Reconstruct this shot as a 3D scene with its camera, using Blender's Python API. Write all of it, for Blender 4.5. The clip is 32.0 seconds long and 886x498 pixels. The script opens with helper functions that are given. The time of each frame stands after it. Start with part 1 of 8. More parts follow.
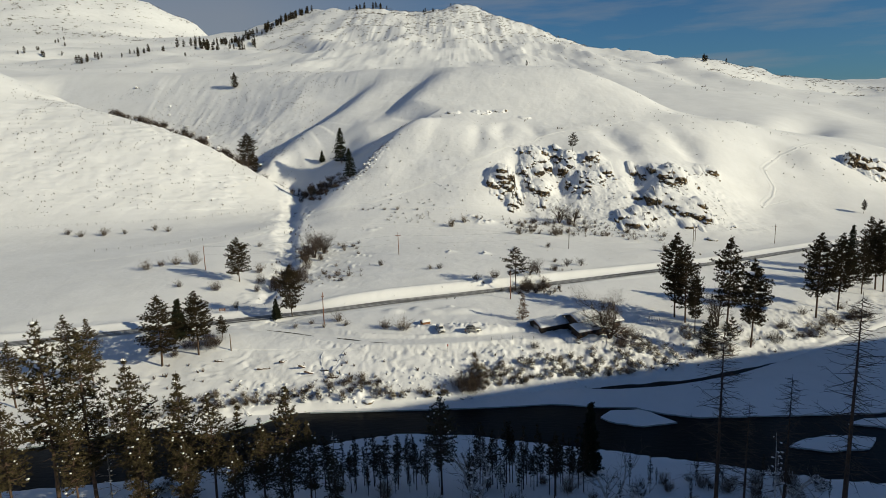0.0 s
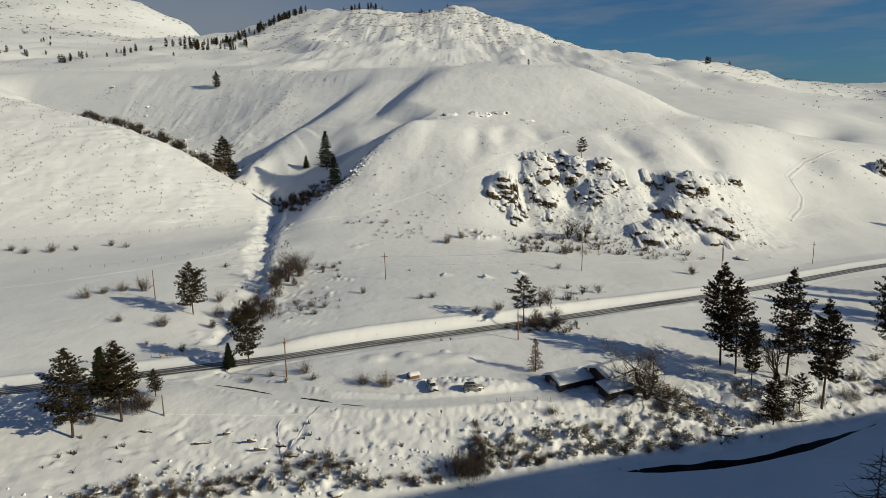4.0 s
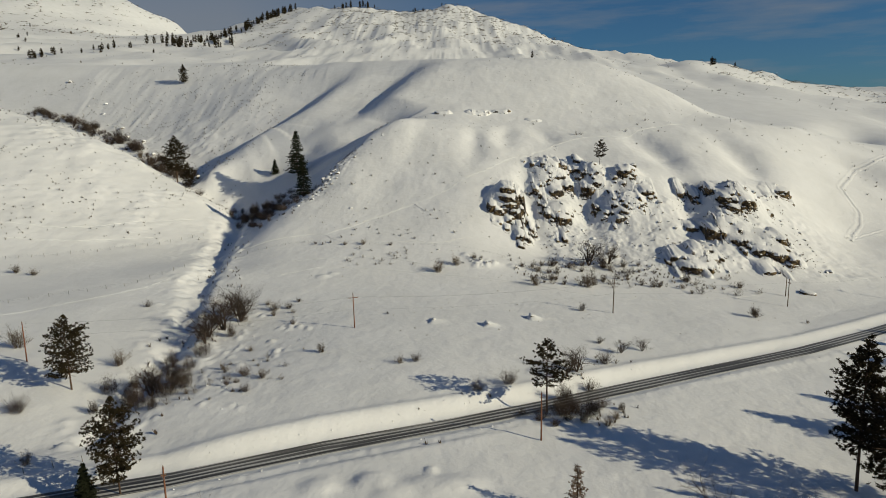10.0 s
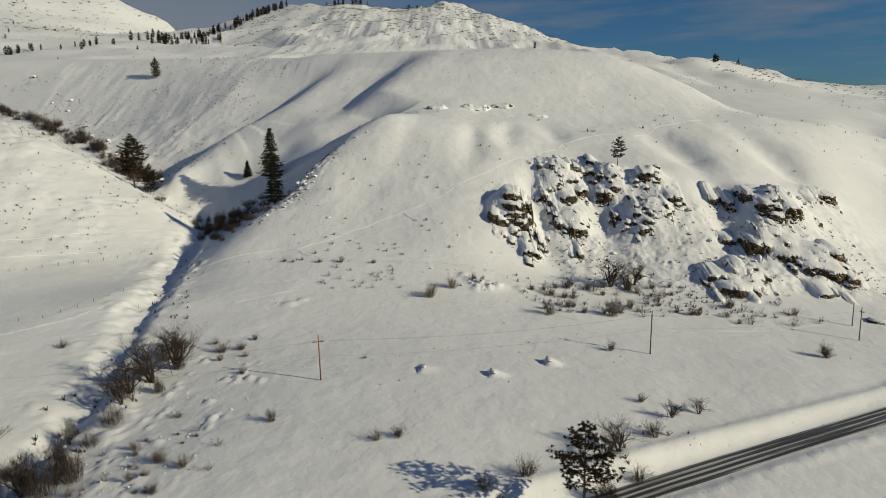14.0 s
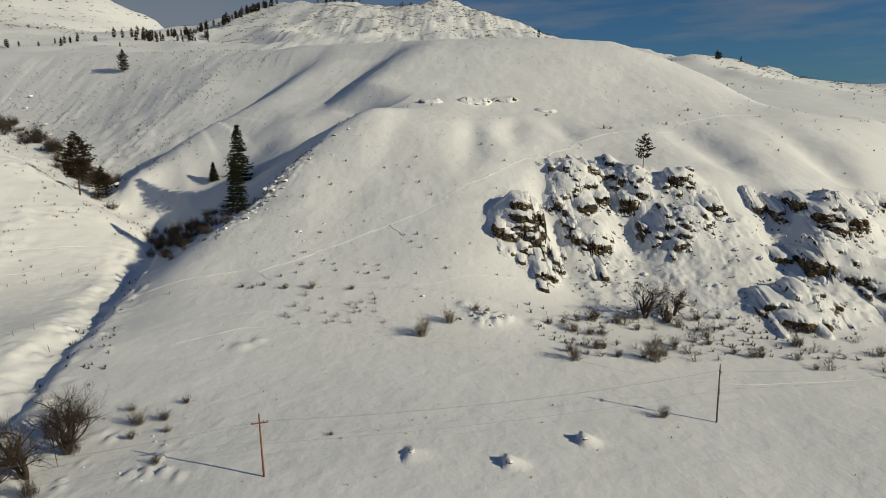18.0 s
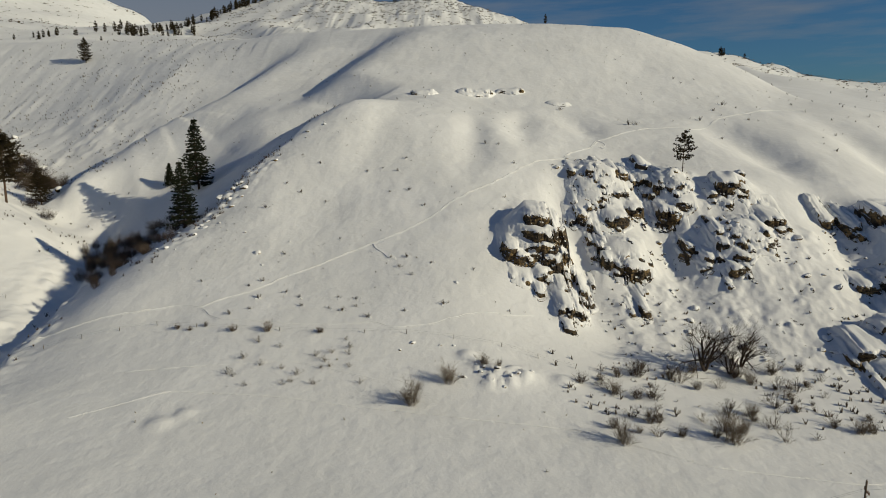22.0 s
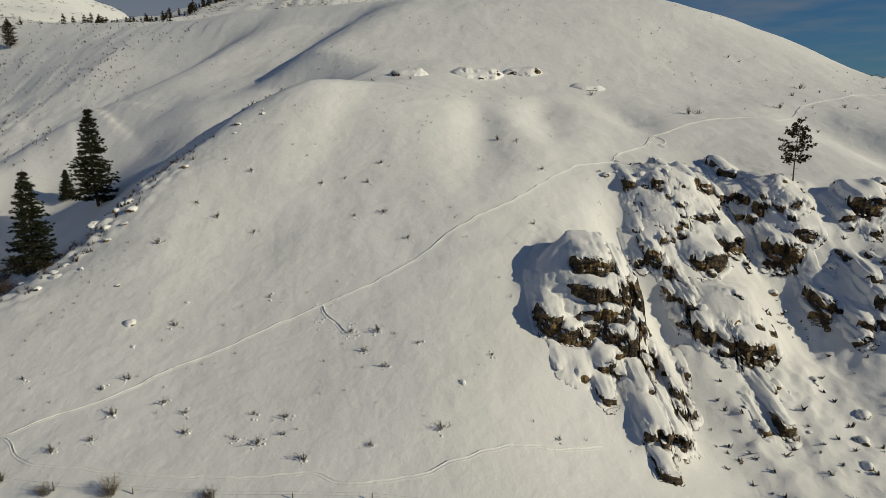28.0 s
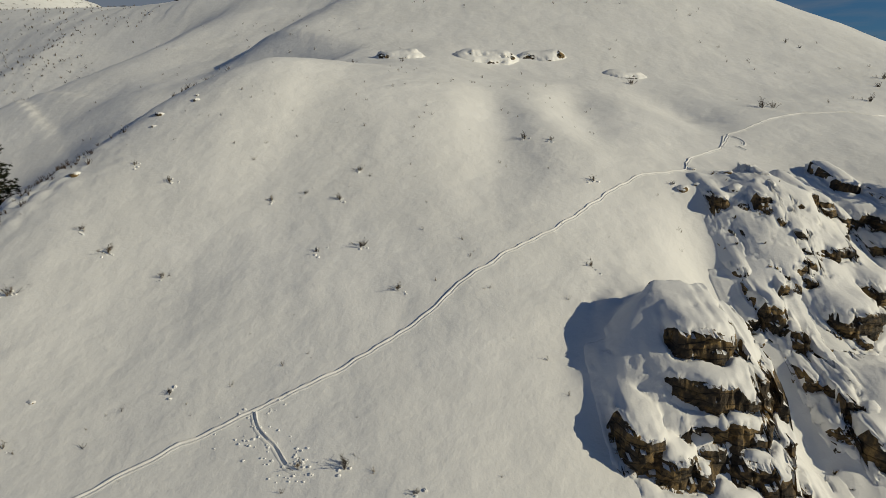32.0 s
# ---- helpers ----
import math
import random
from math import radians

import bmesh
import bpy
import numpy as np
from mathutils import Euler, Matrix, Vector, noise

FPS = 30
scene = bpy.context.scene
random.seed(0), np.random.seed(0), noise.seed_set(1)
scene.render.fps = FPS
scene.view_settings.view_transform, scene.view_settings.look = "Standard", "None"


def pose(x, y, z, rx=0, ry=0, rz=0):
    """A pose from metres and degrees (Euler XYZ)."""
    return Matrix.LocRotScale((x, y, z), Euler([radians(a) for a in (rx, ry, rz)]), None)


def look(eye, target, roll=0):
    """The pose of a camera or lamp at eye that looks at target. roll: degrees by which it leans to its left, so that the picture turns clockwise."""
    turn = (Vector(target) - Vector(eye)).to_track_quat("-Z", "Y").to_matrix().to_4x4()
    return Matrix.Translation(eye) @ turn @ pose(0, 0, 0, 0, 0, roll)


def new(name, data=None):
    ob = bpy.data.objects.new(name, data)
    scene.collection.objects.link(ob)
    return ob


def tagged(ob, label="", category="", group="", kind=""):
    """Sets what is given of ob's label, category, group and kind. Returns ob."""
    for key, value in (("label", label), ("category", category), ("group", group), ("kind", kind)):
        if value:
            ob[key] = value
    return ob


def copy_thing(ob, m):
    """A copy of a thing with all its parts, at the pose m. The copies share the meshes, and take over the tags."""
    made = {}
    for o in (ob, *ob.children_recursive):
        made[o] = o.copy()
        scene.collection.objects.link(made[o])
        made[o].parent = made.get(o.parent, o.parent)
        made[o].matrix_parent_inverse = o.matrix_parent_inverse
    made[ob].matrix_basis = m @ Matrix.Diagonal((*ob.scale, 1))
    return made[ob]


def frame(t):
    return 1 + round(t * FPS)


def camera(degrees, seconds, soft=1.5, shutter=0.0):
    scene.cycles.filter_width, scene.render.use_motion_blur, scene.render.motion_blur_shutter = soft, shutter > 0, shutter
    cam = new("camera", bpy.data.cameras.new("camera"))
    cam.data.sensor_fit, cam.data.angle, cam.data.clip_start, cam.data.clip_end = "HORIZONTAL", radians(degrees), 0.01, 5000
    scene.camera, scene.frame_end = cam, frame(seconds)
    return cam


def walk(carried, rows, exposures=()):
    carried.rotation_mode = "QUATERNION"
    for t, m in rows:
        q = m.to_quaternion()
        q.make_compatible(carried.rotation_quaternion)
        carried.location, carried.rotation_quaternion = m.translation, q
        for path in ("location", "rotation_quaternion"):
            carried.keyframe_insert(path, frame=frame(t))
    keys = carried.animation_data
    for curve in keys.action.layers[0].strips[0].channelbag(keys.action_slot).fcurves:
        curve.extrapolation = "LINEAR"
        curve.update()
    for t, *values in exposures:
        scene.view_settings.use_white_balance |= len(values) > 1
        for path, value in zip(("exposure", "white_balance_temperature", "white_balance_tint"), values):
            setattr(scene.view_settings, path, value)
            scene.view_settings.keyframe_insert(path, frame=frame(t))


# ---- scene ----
cam = camera(68.2, 32.0, soft=0.5)
PATH = [
    (0, (0.895, -0.635, 56.417), (0.83, 1.33, 56.053), -1.6),
    (2, (0.556, 19.62, 56.491), (0.499, 21.587, 56.131), -1.5),
    (3.5, (0.499, 34.802, 56.675), (0.445, 36.769, 56.318), -1.4),
    (6, (0.672, 60.148, 56.638), (0.625, 62.116, 56.286), -1.3),
    (9, (0.447, 91.618, 55.782), (0.41, 93.587, 55.434), -1.1),
    (13, (0.438, 133.862, 54.428), (0.415, 135.832, 54.08), -1.1),
    (19, (0.072, 196.565, 52.397), (0.073, 198.535, 52.051), -1.2),
    (23, (-0.283, 238.452, 51.722), (-0.264, 240.421, 51.371), -1.1),
    (28, (-0.207, 291.029, 50.593), (-0.164, 292.997, 50.239), -1.4),
    (32, (-1.184, 330.155, 49.476), (-1.114, 332.123, 49.129), -1.1),
]
walk(cam, [(t, look(eye, target, roll)) for t, eye, target, roll in PATH],
     exposures=[(0, 0.32, 6640, 9.8), (6, 0.11, 6720, 10), (13, 0.05, 6750, 10), (20, 0.0, 6800, 10.5), (28, -0.13, 6830, 10.8), (32, -0.16, 6880, 11)])

# world and sun: a low winter sun from the right and slightly behind
SUN_DIR = Vector((0.925, -0.375, 0.395)).normalized()
world = bpy.data.worlds.new("winter_sky")
scene.world = world
world.use_nodes = True
wn, wl = world.node_tree.nodes, world.node_tree.links
wn.clear()
w_out = wn.new("ShaderNodeOutputWorld")
w_bg = wn.new("ShaderNodeBackground")
w_sky = wn.new("ShaderNodeTexSky")
w_sky.sky_type = 'NISHITA'
w_sky.sun_disc = False
w_sky.sun_elevation = math.asin(SUN_DIR.z)
w_sky.sun_rotation = math.atan2(SUN_DIR.x, SUN_DIR.y)
w_sky.altitude = 700
w_sky.ozone_density = 3.0
w_sky.dust_density = 0.8
# thin streaks of high cloud, denser over the far left ridge
w_tc = wn.new("ShaderNodeTexCoord")
w_map = wn.new("ShaderNodeMapping")
w_map.inputs["Scale"].default_value = (2.2, 2.2, 16.0)
w_map.inputs["Rotation"].default_value = (0.05, 0.06, 0.0)
w_noise = wn.new("ShaderNodeTexNoise")
w_noise.inputs["Scale"].default_value = 2.3
w_noise.inputs["Detail"].default_value = 7
w_noise.inputs["Roughness"].default_value = 0.55
w_ramp = wn.new("ShaderNodeValToRGB")
w_ramp.color_ramp.elements[0].position = 0.47
w_ramp.color_ramp.elements[1].position = 0.74
w_sep = wn.new("ShaderNodeSeparateXYZ")
w_left = wn.new("ShaderNodeMapRange")
w_left.inputs["From Min"].default_value = 0.12
w_left.inputs["From Max"].default_value = -0.30
w_left.inputs["To Min"].default_value = 0.0
w_left.inputs["To Max"].default_value = 0.75
w_add = wn.new("ShaderNodeMath")
w_add.operation = 'MAXIMUM'
w_scale = wn.new("ShaderNodeMath")
w_scale.operation = 'MULTIPLY'
w_scale.inputs[1].default_value = 0.5
w_mix = wn.new("ShaderNodeMix")
w_mix.data_type = 'RGBA'
w_mix.inputs["B"].default_value = (5.2, 5.6, 6.1, 1)
wl.new(w_tc.outputs["Generated"], w_map.inputs["Vector"])
wl.new(w_map.outputs["Vector"], w_noise.inputs["Vector"])
wl.new(w_noise.outputs["Fac"], w_ramp.inputs["Fac"])
wl.new(w_tc.outputs["Generated"], w_sep.inputs["Vector"])
wl.new(w_sep.outputs["X"], w_left.inputs["Value"])
wl.new(w_ramp.outputs["Color"], w_scale.inputs[0])
wl.new(w_scale.outputs["Value"], w_add.inputs[0])
w_low = wn.new("ShaderNodeMapRange")
w_low.inputs["From Min"].default_value = 0.42
w_low.inputs["From Max"].default_value = 0.16
w_both = wn.new("ShaderNodeMath")
w_both.operation = 'MULTIPLY'
wl.new(w_sep.outputs["Z"], w_low.inputs["Value"])
wl.new(w_low.outputs["Result"], w_both.inputs[0])
wl.new(w_left.outputs["Result"], w_both.inputs[1])
wl.new(w_both.outputs["Value"], w_add.inputs[1])
wl.new(w_add.outputs["Value"], w_mix.inputs["Factor"])
w_tint = wn.new("ShaderNodeMix")
w_tint.data_type, w_tint.blend_type = 'RGBA', 'MULTIPLY'
w_tint.inputs["Factor"].default_value = 1.0
w_tint.inputs["B"].default_value = (0.51, 0.95, 1.31, 1)
wl.new(w_sky.outputs["Color"], w_tint.inputs["A"])
wl.new(w_tint.outputs["Result"], w_mix.inputs["A"])
wl.new(w_mix.outputs["Result"], w_bg.inputs["Color"])
w_bg.inputs["Strength"].default_value = 0.036
wl.new(w_bg.outputs["Background"], w_out.inputs["Surface"])

sun_data = bpy.data.lights.new("sun", 'SUN')
sun_data.energy = 3.25
sun_data.angle = radians(0.5)
sun_data.color = (1.0, 0.935, 0.70)
sun = new("sun", sun_data)
sun.matrix_world = look((0, 0, 0), -SUN_DIR)


# ---- materials ----
def material(name, rough=0.7, metal=0.0):
    m = bpy.data.materials.new(name)
    m.use_nodes = True
    b = m.node_tree.nodes["Principled BSDF"]
    b.inputs["Roughness"].default_value = rough
    b.inputs["Metallic"].default_value = metal
    return m, m.node_tree.nodes, m.node_tree.links, b


def noise_node(n, l, scale, detail=4, rough=0.55, coord="Object"):
    tc = n.new("ShaderNodeTexCoord")
    t = n.new("ShaderNodeTexNoise")
    t.inputs["Scale"].default_value = scale
    t.inputs["Detail"].default_value = detail
    t.inputs["Roughness"].default_value = rough
    l.new(tc.outputs[coord], t.inputs["Vector"])
    return t


def ramp_node(n, l, src, stops):
    r = n.new("ShaderNodeValToRGB")
    e = r.color_ramp.elements
    while len(e) < len(stops):
        e.new(0.5)
    for i, (p, c) in enumerate(stops):
        e[i].position = p
        e[i].color = (*c, 1)
    l.new(src, r.inputs["Fac"])
    return r


def bump_node(n, l, src, strength, dist, below=None):
    b = n.new("ShaderNodeBump")
    b.inputs["Strength"].default_value = strength
    b.inputs["Distance"].default_value = dist
    l.new(src, b.inputs["Height"])
    if below is not None:
        l.new(below.outputs["Normal"], b.inputs["Normal"])
    return b


def simple(name, dark, light, scale=3.0, rough=0.75, metal=0.0, bump=0.0, dist=0.02, fine=None):
    """Two tones by a noise at the thing's own scale, and one finer, with relief."""
    m, n, l, b = material(name, rough, metal)
    t = noise_node(n, l, scale, 5, 0.6)
    r = ramp_node(n, l, t.outputs["Fac"], [(0.3, dark), (0.7, light)])
    info = n.new("ShaderNodeObjectInfo")
    hsv = n.new("ShaderNodeHueSaturation")
    mr = n.new("ShaderNodeMapRange")
    mr.inputs["To Min"].default_value = 0.82
    mr.inputs["To Max"].default_value = 1.18
    l.new(info.outputs["Random"], mr.inputs["Value"])
    l.new(mr.outputs["Result"], hsv.inputs["Value"])
    l.new(r.outputs["Color"], hsv.inputs["Color"])
    l.new(hsv.outputs["Color"], b.inputs["Base Color"])
    if bump:
        f = noise_node(n, l, fine or scale * 6, 4, 0.6)
        k = bump_node(n, l, f.outputs["Fac"], bump, dist)
        l.new(k.outputs["Normal"], b.inputs["Normal"])
    return m


def snow_material(name, ripple=0.5):
    m, n, l, b = material(name, 0.62)
    big = noise_node(n, l, 0.05, 4, 0.6)
    tone = ramp_node(n, l, big.outputs["Fac"], [(0.3, (0.78, 0.78, 0.78)), (0.7, (0.855, 0.855, 0.86))])
    l.new(tone.outputs["Color"], b.inputs["Base Color"])
    b.inputs["Specular IOR Level"].default_value = 0.25
    mid = noise_node(n, l, 0.9, 5, 0.55)
    fine = noise_node(n, l, 5.0, 3, 0.6)
    drift = noise_node(n, l, 0.28, 3, 0.5)
    k0 = bump_node(n, l, drift.outputs["Fac"], ripple * 0.8, 0.5)
    k1 = bump_node(n, l, mid.outputs["Fac"], ripple * 0.6, 0.22, k0)
    k2 = bump_node(n, l, fine.outputs["Fac"], ripple * 0.7, 0.05, k1)
    l.new(k2.outputs["Normal"], b.inputs["Normal"])
    return m


def rock_material():
    """Brown-grey bedrock with ochre lichen; snow lies where the face is turned up."""
    m, n, l, b = material("rock", 0.85)
    t = noise_node(n, l, 0.55, 6, 0.65)
    col = ramp_node(n, l, t.outputs["Fac"], [(0.34, (0.012, 0.010, 0.008)), (0.48, (0.055, 0.038, 0.022)), (0.60, (0.23, 0.15, 0.06)), (0.70, (0.04, 0.034, 0.026))])
    tc = n.new("ShaderNodeTexCoord")
    mp = n.new("ShaderNodeMapping")
    mp.inputs["Scale"].default_value = (0.35, 0.35, 1.6)
    mp.inputs["Rotation"].default_value = (0.25, 0.2, 0)
    v = n.new("ShaderNodeTexVoronoi")
    v.feature = 'DISTANCE_TO_EDGE'
    v.inputs["Scale"].default_value = 0.7
    l.new(tc.outputs["Object"], mp.inputs["Vector"])
    l.new(mp.outputs["Vector"], v.inputs["Vector"])
    crack = ramp_node(n, l, v.outputs["Distance"], [(0.0, (0.25, 0.25, 0.25)), (0.07, (1, 1, 1))])
    mul = n.new("ShaderNodeMix")
    mul.data_type, mul.blend_type = 'RGBA', 'MULTIPLY'
    mul.inputs["Factor"].default_value = 1.0
    l.new(col.outputs["Color"], mul.inputs["A"])
    l.new(crack.outputs["Color"], mul.inputs["B"])
    geo = n.new("ShaderNodeNewGeometry")
    sep = n.new("ShaderNodeSeparateXYZ")
    l.new(geo.outputs["Normal"], sep.inputs["Vector"])
    f = noise_node(n, l, 1.3, 5, 0.7)
    add = n.new("ShaderNodeMath")
    add.operation = 'ADD'
    sc = n.new("ShaderNodeMath")
    sc.operation = 'MULTIPLY_ADD'
    sc.inputs[1].default_value, sc.inputs[2].default_value = 0.9, -0.45
    l.new(f.outputs["Fac"], sc.inputs[0])
    l.new(sc.outputs["Value"], add.inputs[0])
    l.new(sep.outputs["Z"], add.inputs[1])
    lie = ramp_node(n, l, add.outputs["Value"], [(0.74, (0, 0, 0)), (0.80, (1, 1, 1))])
    mix = n.new("ShaderNodeMix")
    mix.data_type = 'RGBA'
    mix.inputs["B"].default_value = (0.84, 0.84, 0.845, 1)
    l.new(lie.outputs["Color"], mix.inputs["Factor"])
    l.new(mul.outputs["Result"], mix.inputs["A"])
    l.new(mix.outputs["Result"], b.inputs["Base Color"])
    f2 = noise_node(n, l, 3.0, 6, 0.7)
    k1 = bump_node(n, l, crack.outputs["Color"], 0.6, 0.25)
    k2 = bump_node(n, l, f2.outputs["Fac"], 0.8, 0.15, k1)
    l.new(k2.outputs["Normal"], b.inputs["Normal"])
    return m


def asphalt_material():
    """Wet dark lane tracks with packed snow left between and beside them; X of the UV runs across."""
    m, n, l, b = material("asphalt", 0.45)
    uv = n.new("ShaderNodeUVMap")
    sep = n.new("ShaderNodeSeparateXYZ")
    l.new(uv.outputs["UV"], sep.inputs["Vector"])
    st = n.new("ShaderNodeTexNoise")
    st.inputs["Scale"].default_value = 1.0
    st.inputs["Detail"].default_value = 6
    mp = n.new("ShaderNodeMapping")
    mp.inputs["Scale"].default_value = (9.0, 0.035, 1)
    l.new(uv.outputs["UV"], mp.inputs["Vector"])
    l.new(mp.outputs["Vector"], st.inputs["Vector"])
    wave = n.new("ShaderNodeMath")
    wave.operation = 'MULTIPLY'
    wave.inputs[1].default_value = 8 * math.pi
    cosn = n.new("ShaderNodeMath")
    cosn.operation = 'COSINE'
    l.new(sep.outputs["X"], wave.inputs[0])
    l.new(wave.outputs["Value"], cosn.inputs[0])
    comb = n.new("ShaderNodeMath")
    comb.operation = 'MULTIPLY_ADD'
    comb.inputs[1].default_value = 0.13
    l.new(cosn.outputs["Value"], comb.inputs[0])
    l.new(st.outputs["Fac"], comb.inputs[2])
    col = ramp_node(n, l, comb.outputs["Value"], [(0.38, (0.040, 0.038, 0.036)), (0.52, (0.105, 0.10, 0.093)), (0.62, (0.50, 0.49, 0.47))])
    l.new(col.outputs["Color"], b.inputs["Base Color"])
    f = noise_node(n, l, 6.0, 4)
    k = bump_node(n, l, f.outputs["Fac"], 0.3, 0.03)
    l.new(k.outputs["Normal"], b.inputs["Normal"])
    return m


def water_material():
    m, n, l, b = material("river_water", 0.3)
    b.inputs["Base Color"].default_value = (0.005, 0.005, 0.0045, 1)
    b.inputs["Specular IOR Level"].default_value = 0.05
    tc = n.new("ShaderNodeTexCoord")
    mp = n.new("ShaderNodeMapping")
    mp.inputs["Scale"].default_value = (0.5, 1.1, 1)
    t = n.new("ShaderNodeTexNoise")
    t.inputs["Scale"].default_value = 0.9
    t.inputs["Detail"].default_value = 6
    l.new(tc.outputs["Object"], mp.inputs["Vector"])
    l.new(mp.outputs["Vector"], t.inputs["Vector"])
    k = bump_node(n, l, t.outputs["Fac"], 0.35, 0.15)
    l.new(k.outputs["Normal"], b.inputs["Normal"])
    return m


def leaf_material(name, dark, light):
    m, n, l, b = material(name, 0.75)
    b.inputs["Specular IOR Level"].default_value = 0.12
    t = noise_node(n, l, 1.1, 4, 0.6)
    r = ramp_node(n, l, t.outputs["Fac"], [(0.3, dark), (0.7, light)])
    geo = n.new("ShaderNodeNewGeometry")
    mr = n.new("ShaderNodeMapRange")
    mr.inputs["To Min"].default_value, mr.inputs["To Max"].default_value = 0.7, 1.3
    hsv = n.new("ShaderNodeHueSaturation")
    l.new(geo.outputs["Random Per Island"], mr.inputs["Value"])
    l.new(mr.outputs["Result"], hsv.inputs["Value"])
    l.new(r.outputs["Color"], hsv.inputs["Color"])
    l.new(hsv.outputs["Color"], b.inputs["Base Color"])
    return m


M_SNOW = snow_material("snow", 0.55)
M_SNOW_CAP = snow_material("snow_cap", 0.6)
M_ROCK = rock_material()
M_ASPHALT = asphalt_material()
M_WATER = water_material()
M_NEEDLES = leaf_material("pine_needles", (0.019, 0.016, 0.008), (0.056, 0.041, 0.019))
M_NEEDLES_OLIVE = leaf_material("olive_needles", (0.034, 0.028, 0.014), (0.095, 0.075, 0.036))
M_NEEDLES_DRY = leaf_material("fir_needles", (0.014, 0.019, 0.010), (0.038, 0.043, 0.022))
M_BARK = simple("pine_bark", (0.045, 0.028, 0.019), (0.11, 0.066, 0.042), 2.5, 0.9, bump=0.6, dist=0.05)
M_TWIG = simple("bare_twigs", (0.065, 0.048, 0.035), (0.15, 0.115, 0.08), 1.5, 0.9)
M_TWIG_RED = simple("red_brown_twigs", (0.045, 0.031, 0.024), (0.10, 0.066, 0.047), 1.5, 0.9)
M_TWIG_DARK = simple("dark_twigs", (0.026, 0.018, 0.014), (0.065, 0.043, 0.031), 1.5, 0.9)
M_TWIG_PALE = simple("pale_grass_stems", (0.22, 0.18, 0.11), (0.36, 0.30, 0.19), 1.5, 0.9)
M_DEADWOOD = simple("grey_deadwood", (0.16, 0.14, 0.12), (0.34, 0.31, 0.27), 2.0, 0.9, bump=0.4)
M_SNOW_BARK = simple("snow_plastered_bark", (0.25, 0.23, 0.21), (0.7, 0.69, 0.68), 1.2, 0.85, bump=0.4)
M_POLE = simple("creosote_pole", (0.13, 0.055, 0.03), (0.24, 0.10, 0.055), 1.2, 0.85, bump=0.3)
M_POLE_DARK = simple("weathered_pole", (0.10, 0.07, 0.05), (0.19, 0.14, 0.10), 1.2, 0.85, bump=0.3)
M_CABLE = simple("cable", (0.10, 0.10, 0.10), (0.16, 0.16, 0.16), 1.0, 0.5)
M_METAL = simple("galvanised_metal", (0.30, 0.30, 0.31), (0.42, 0.42, 0.43), 4, 0.4, 0.7)
M_INSUL = simple("insulator", (0.22, 0.16, 0.13), (0.3, 0.22, 0.18), 4, 0.3)


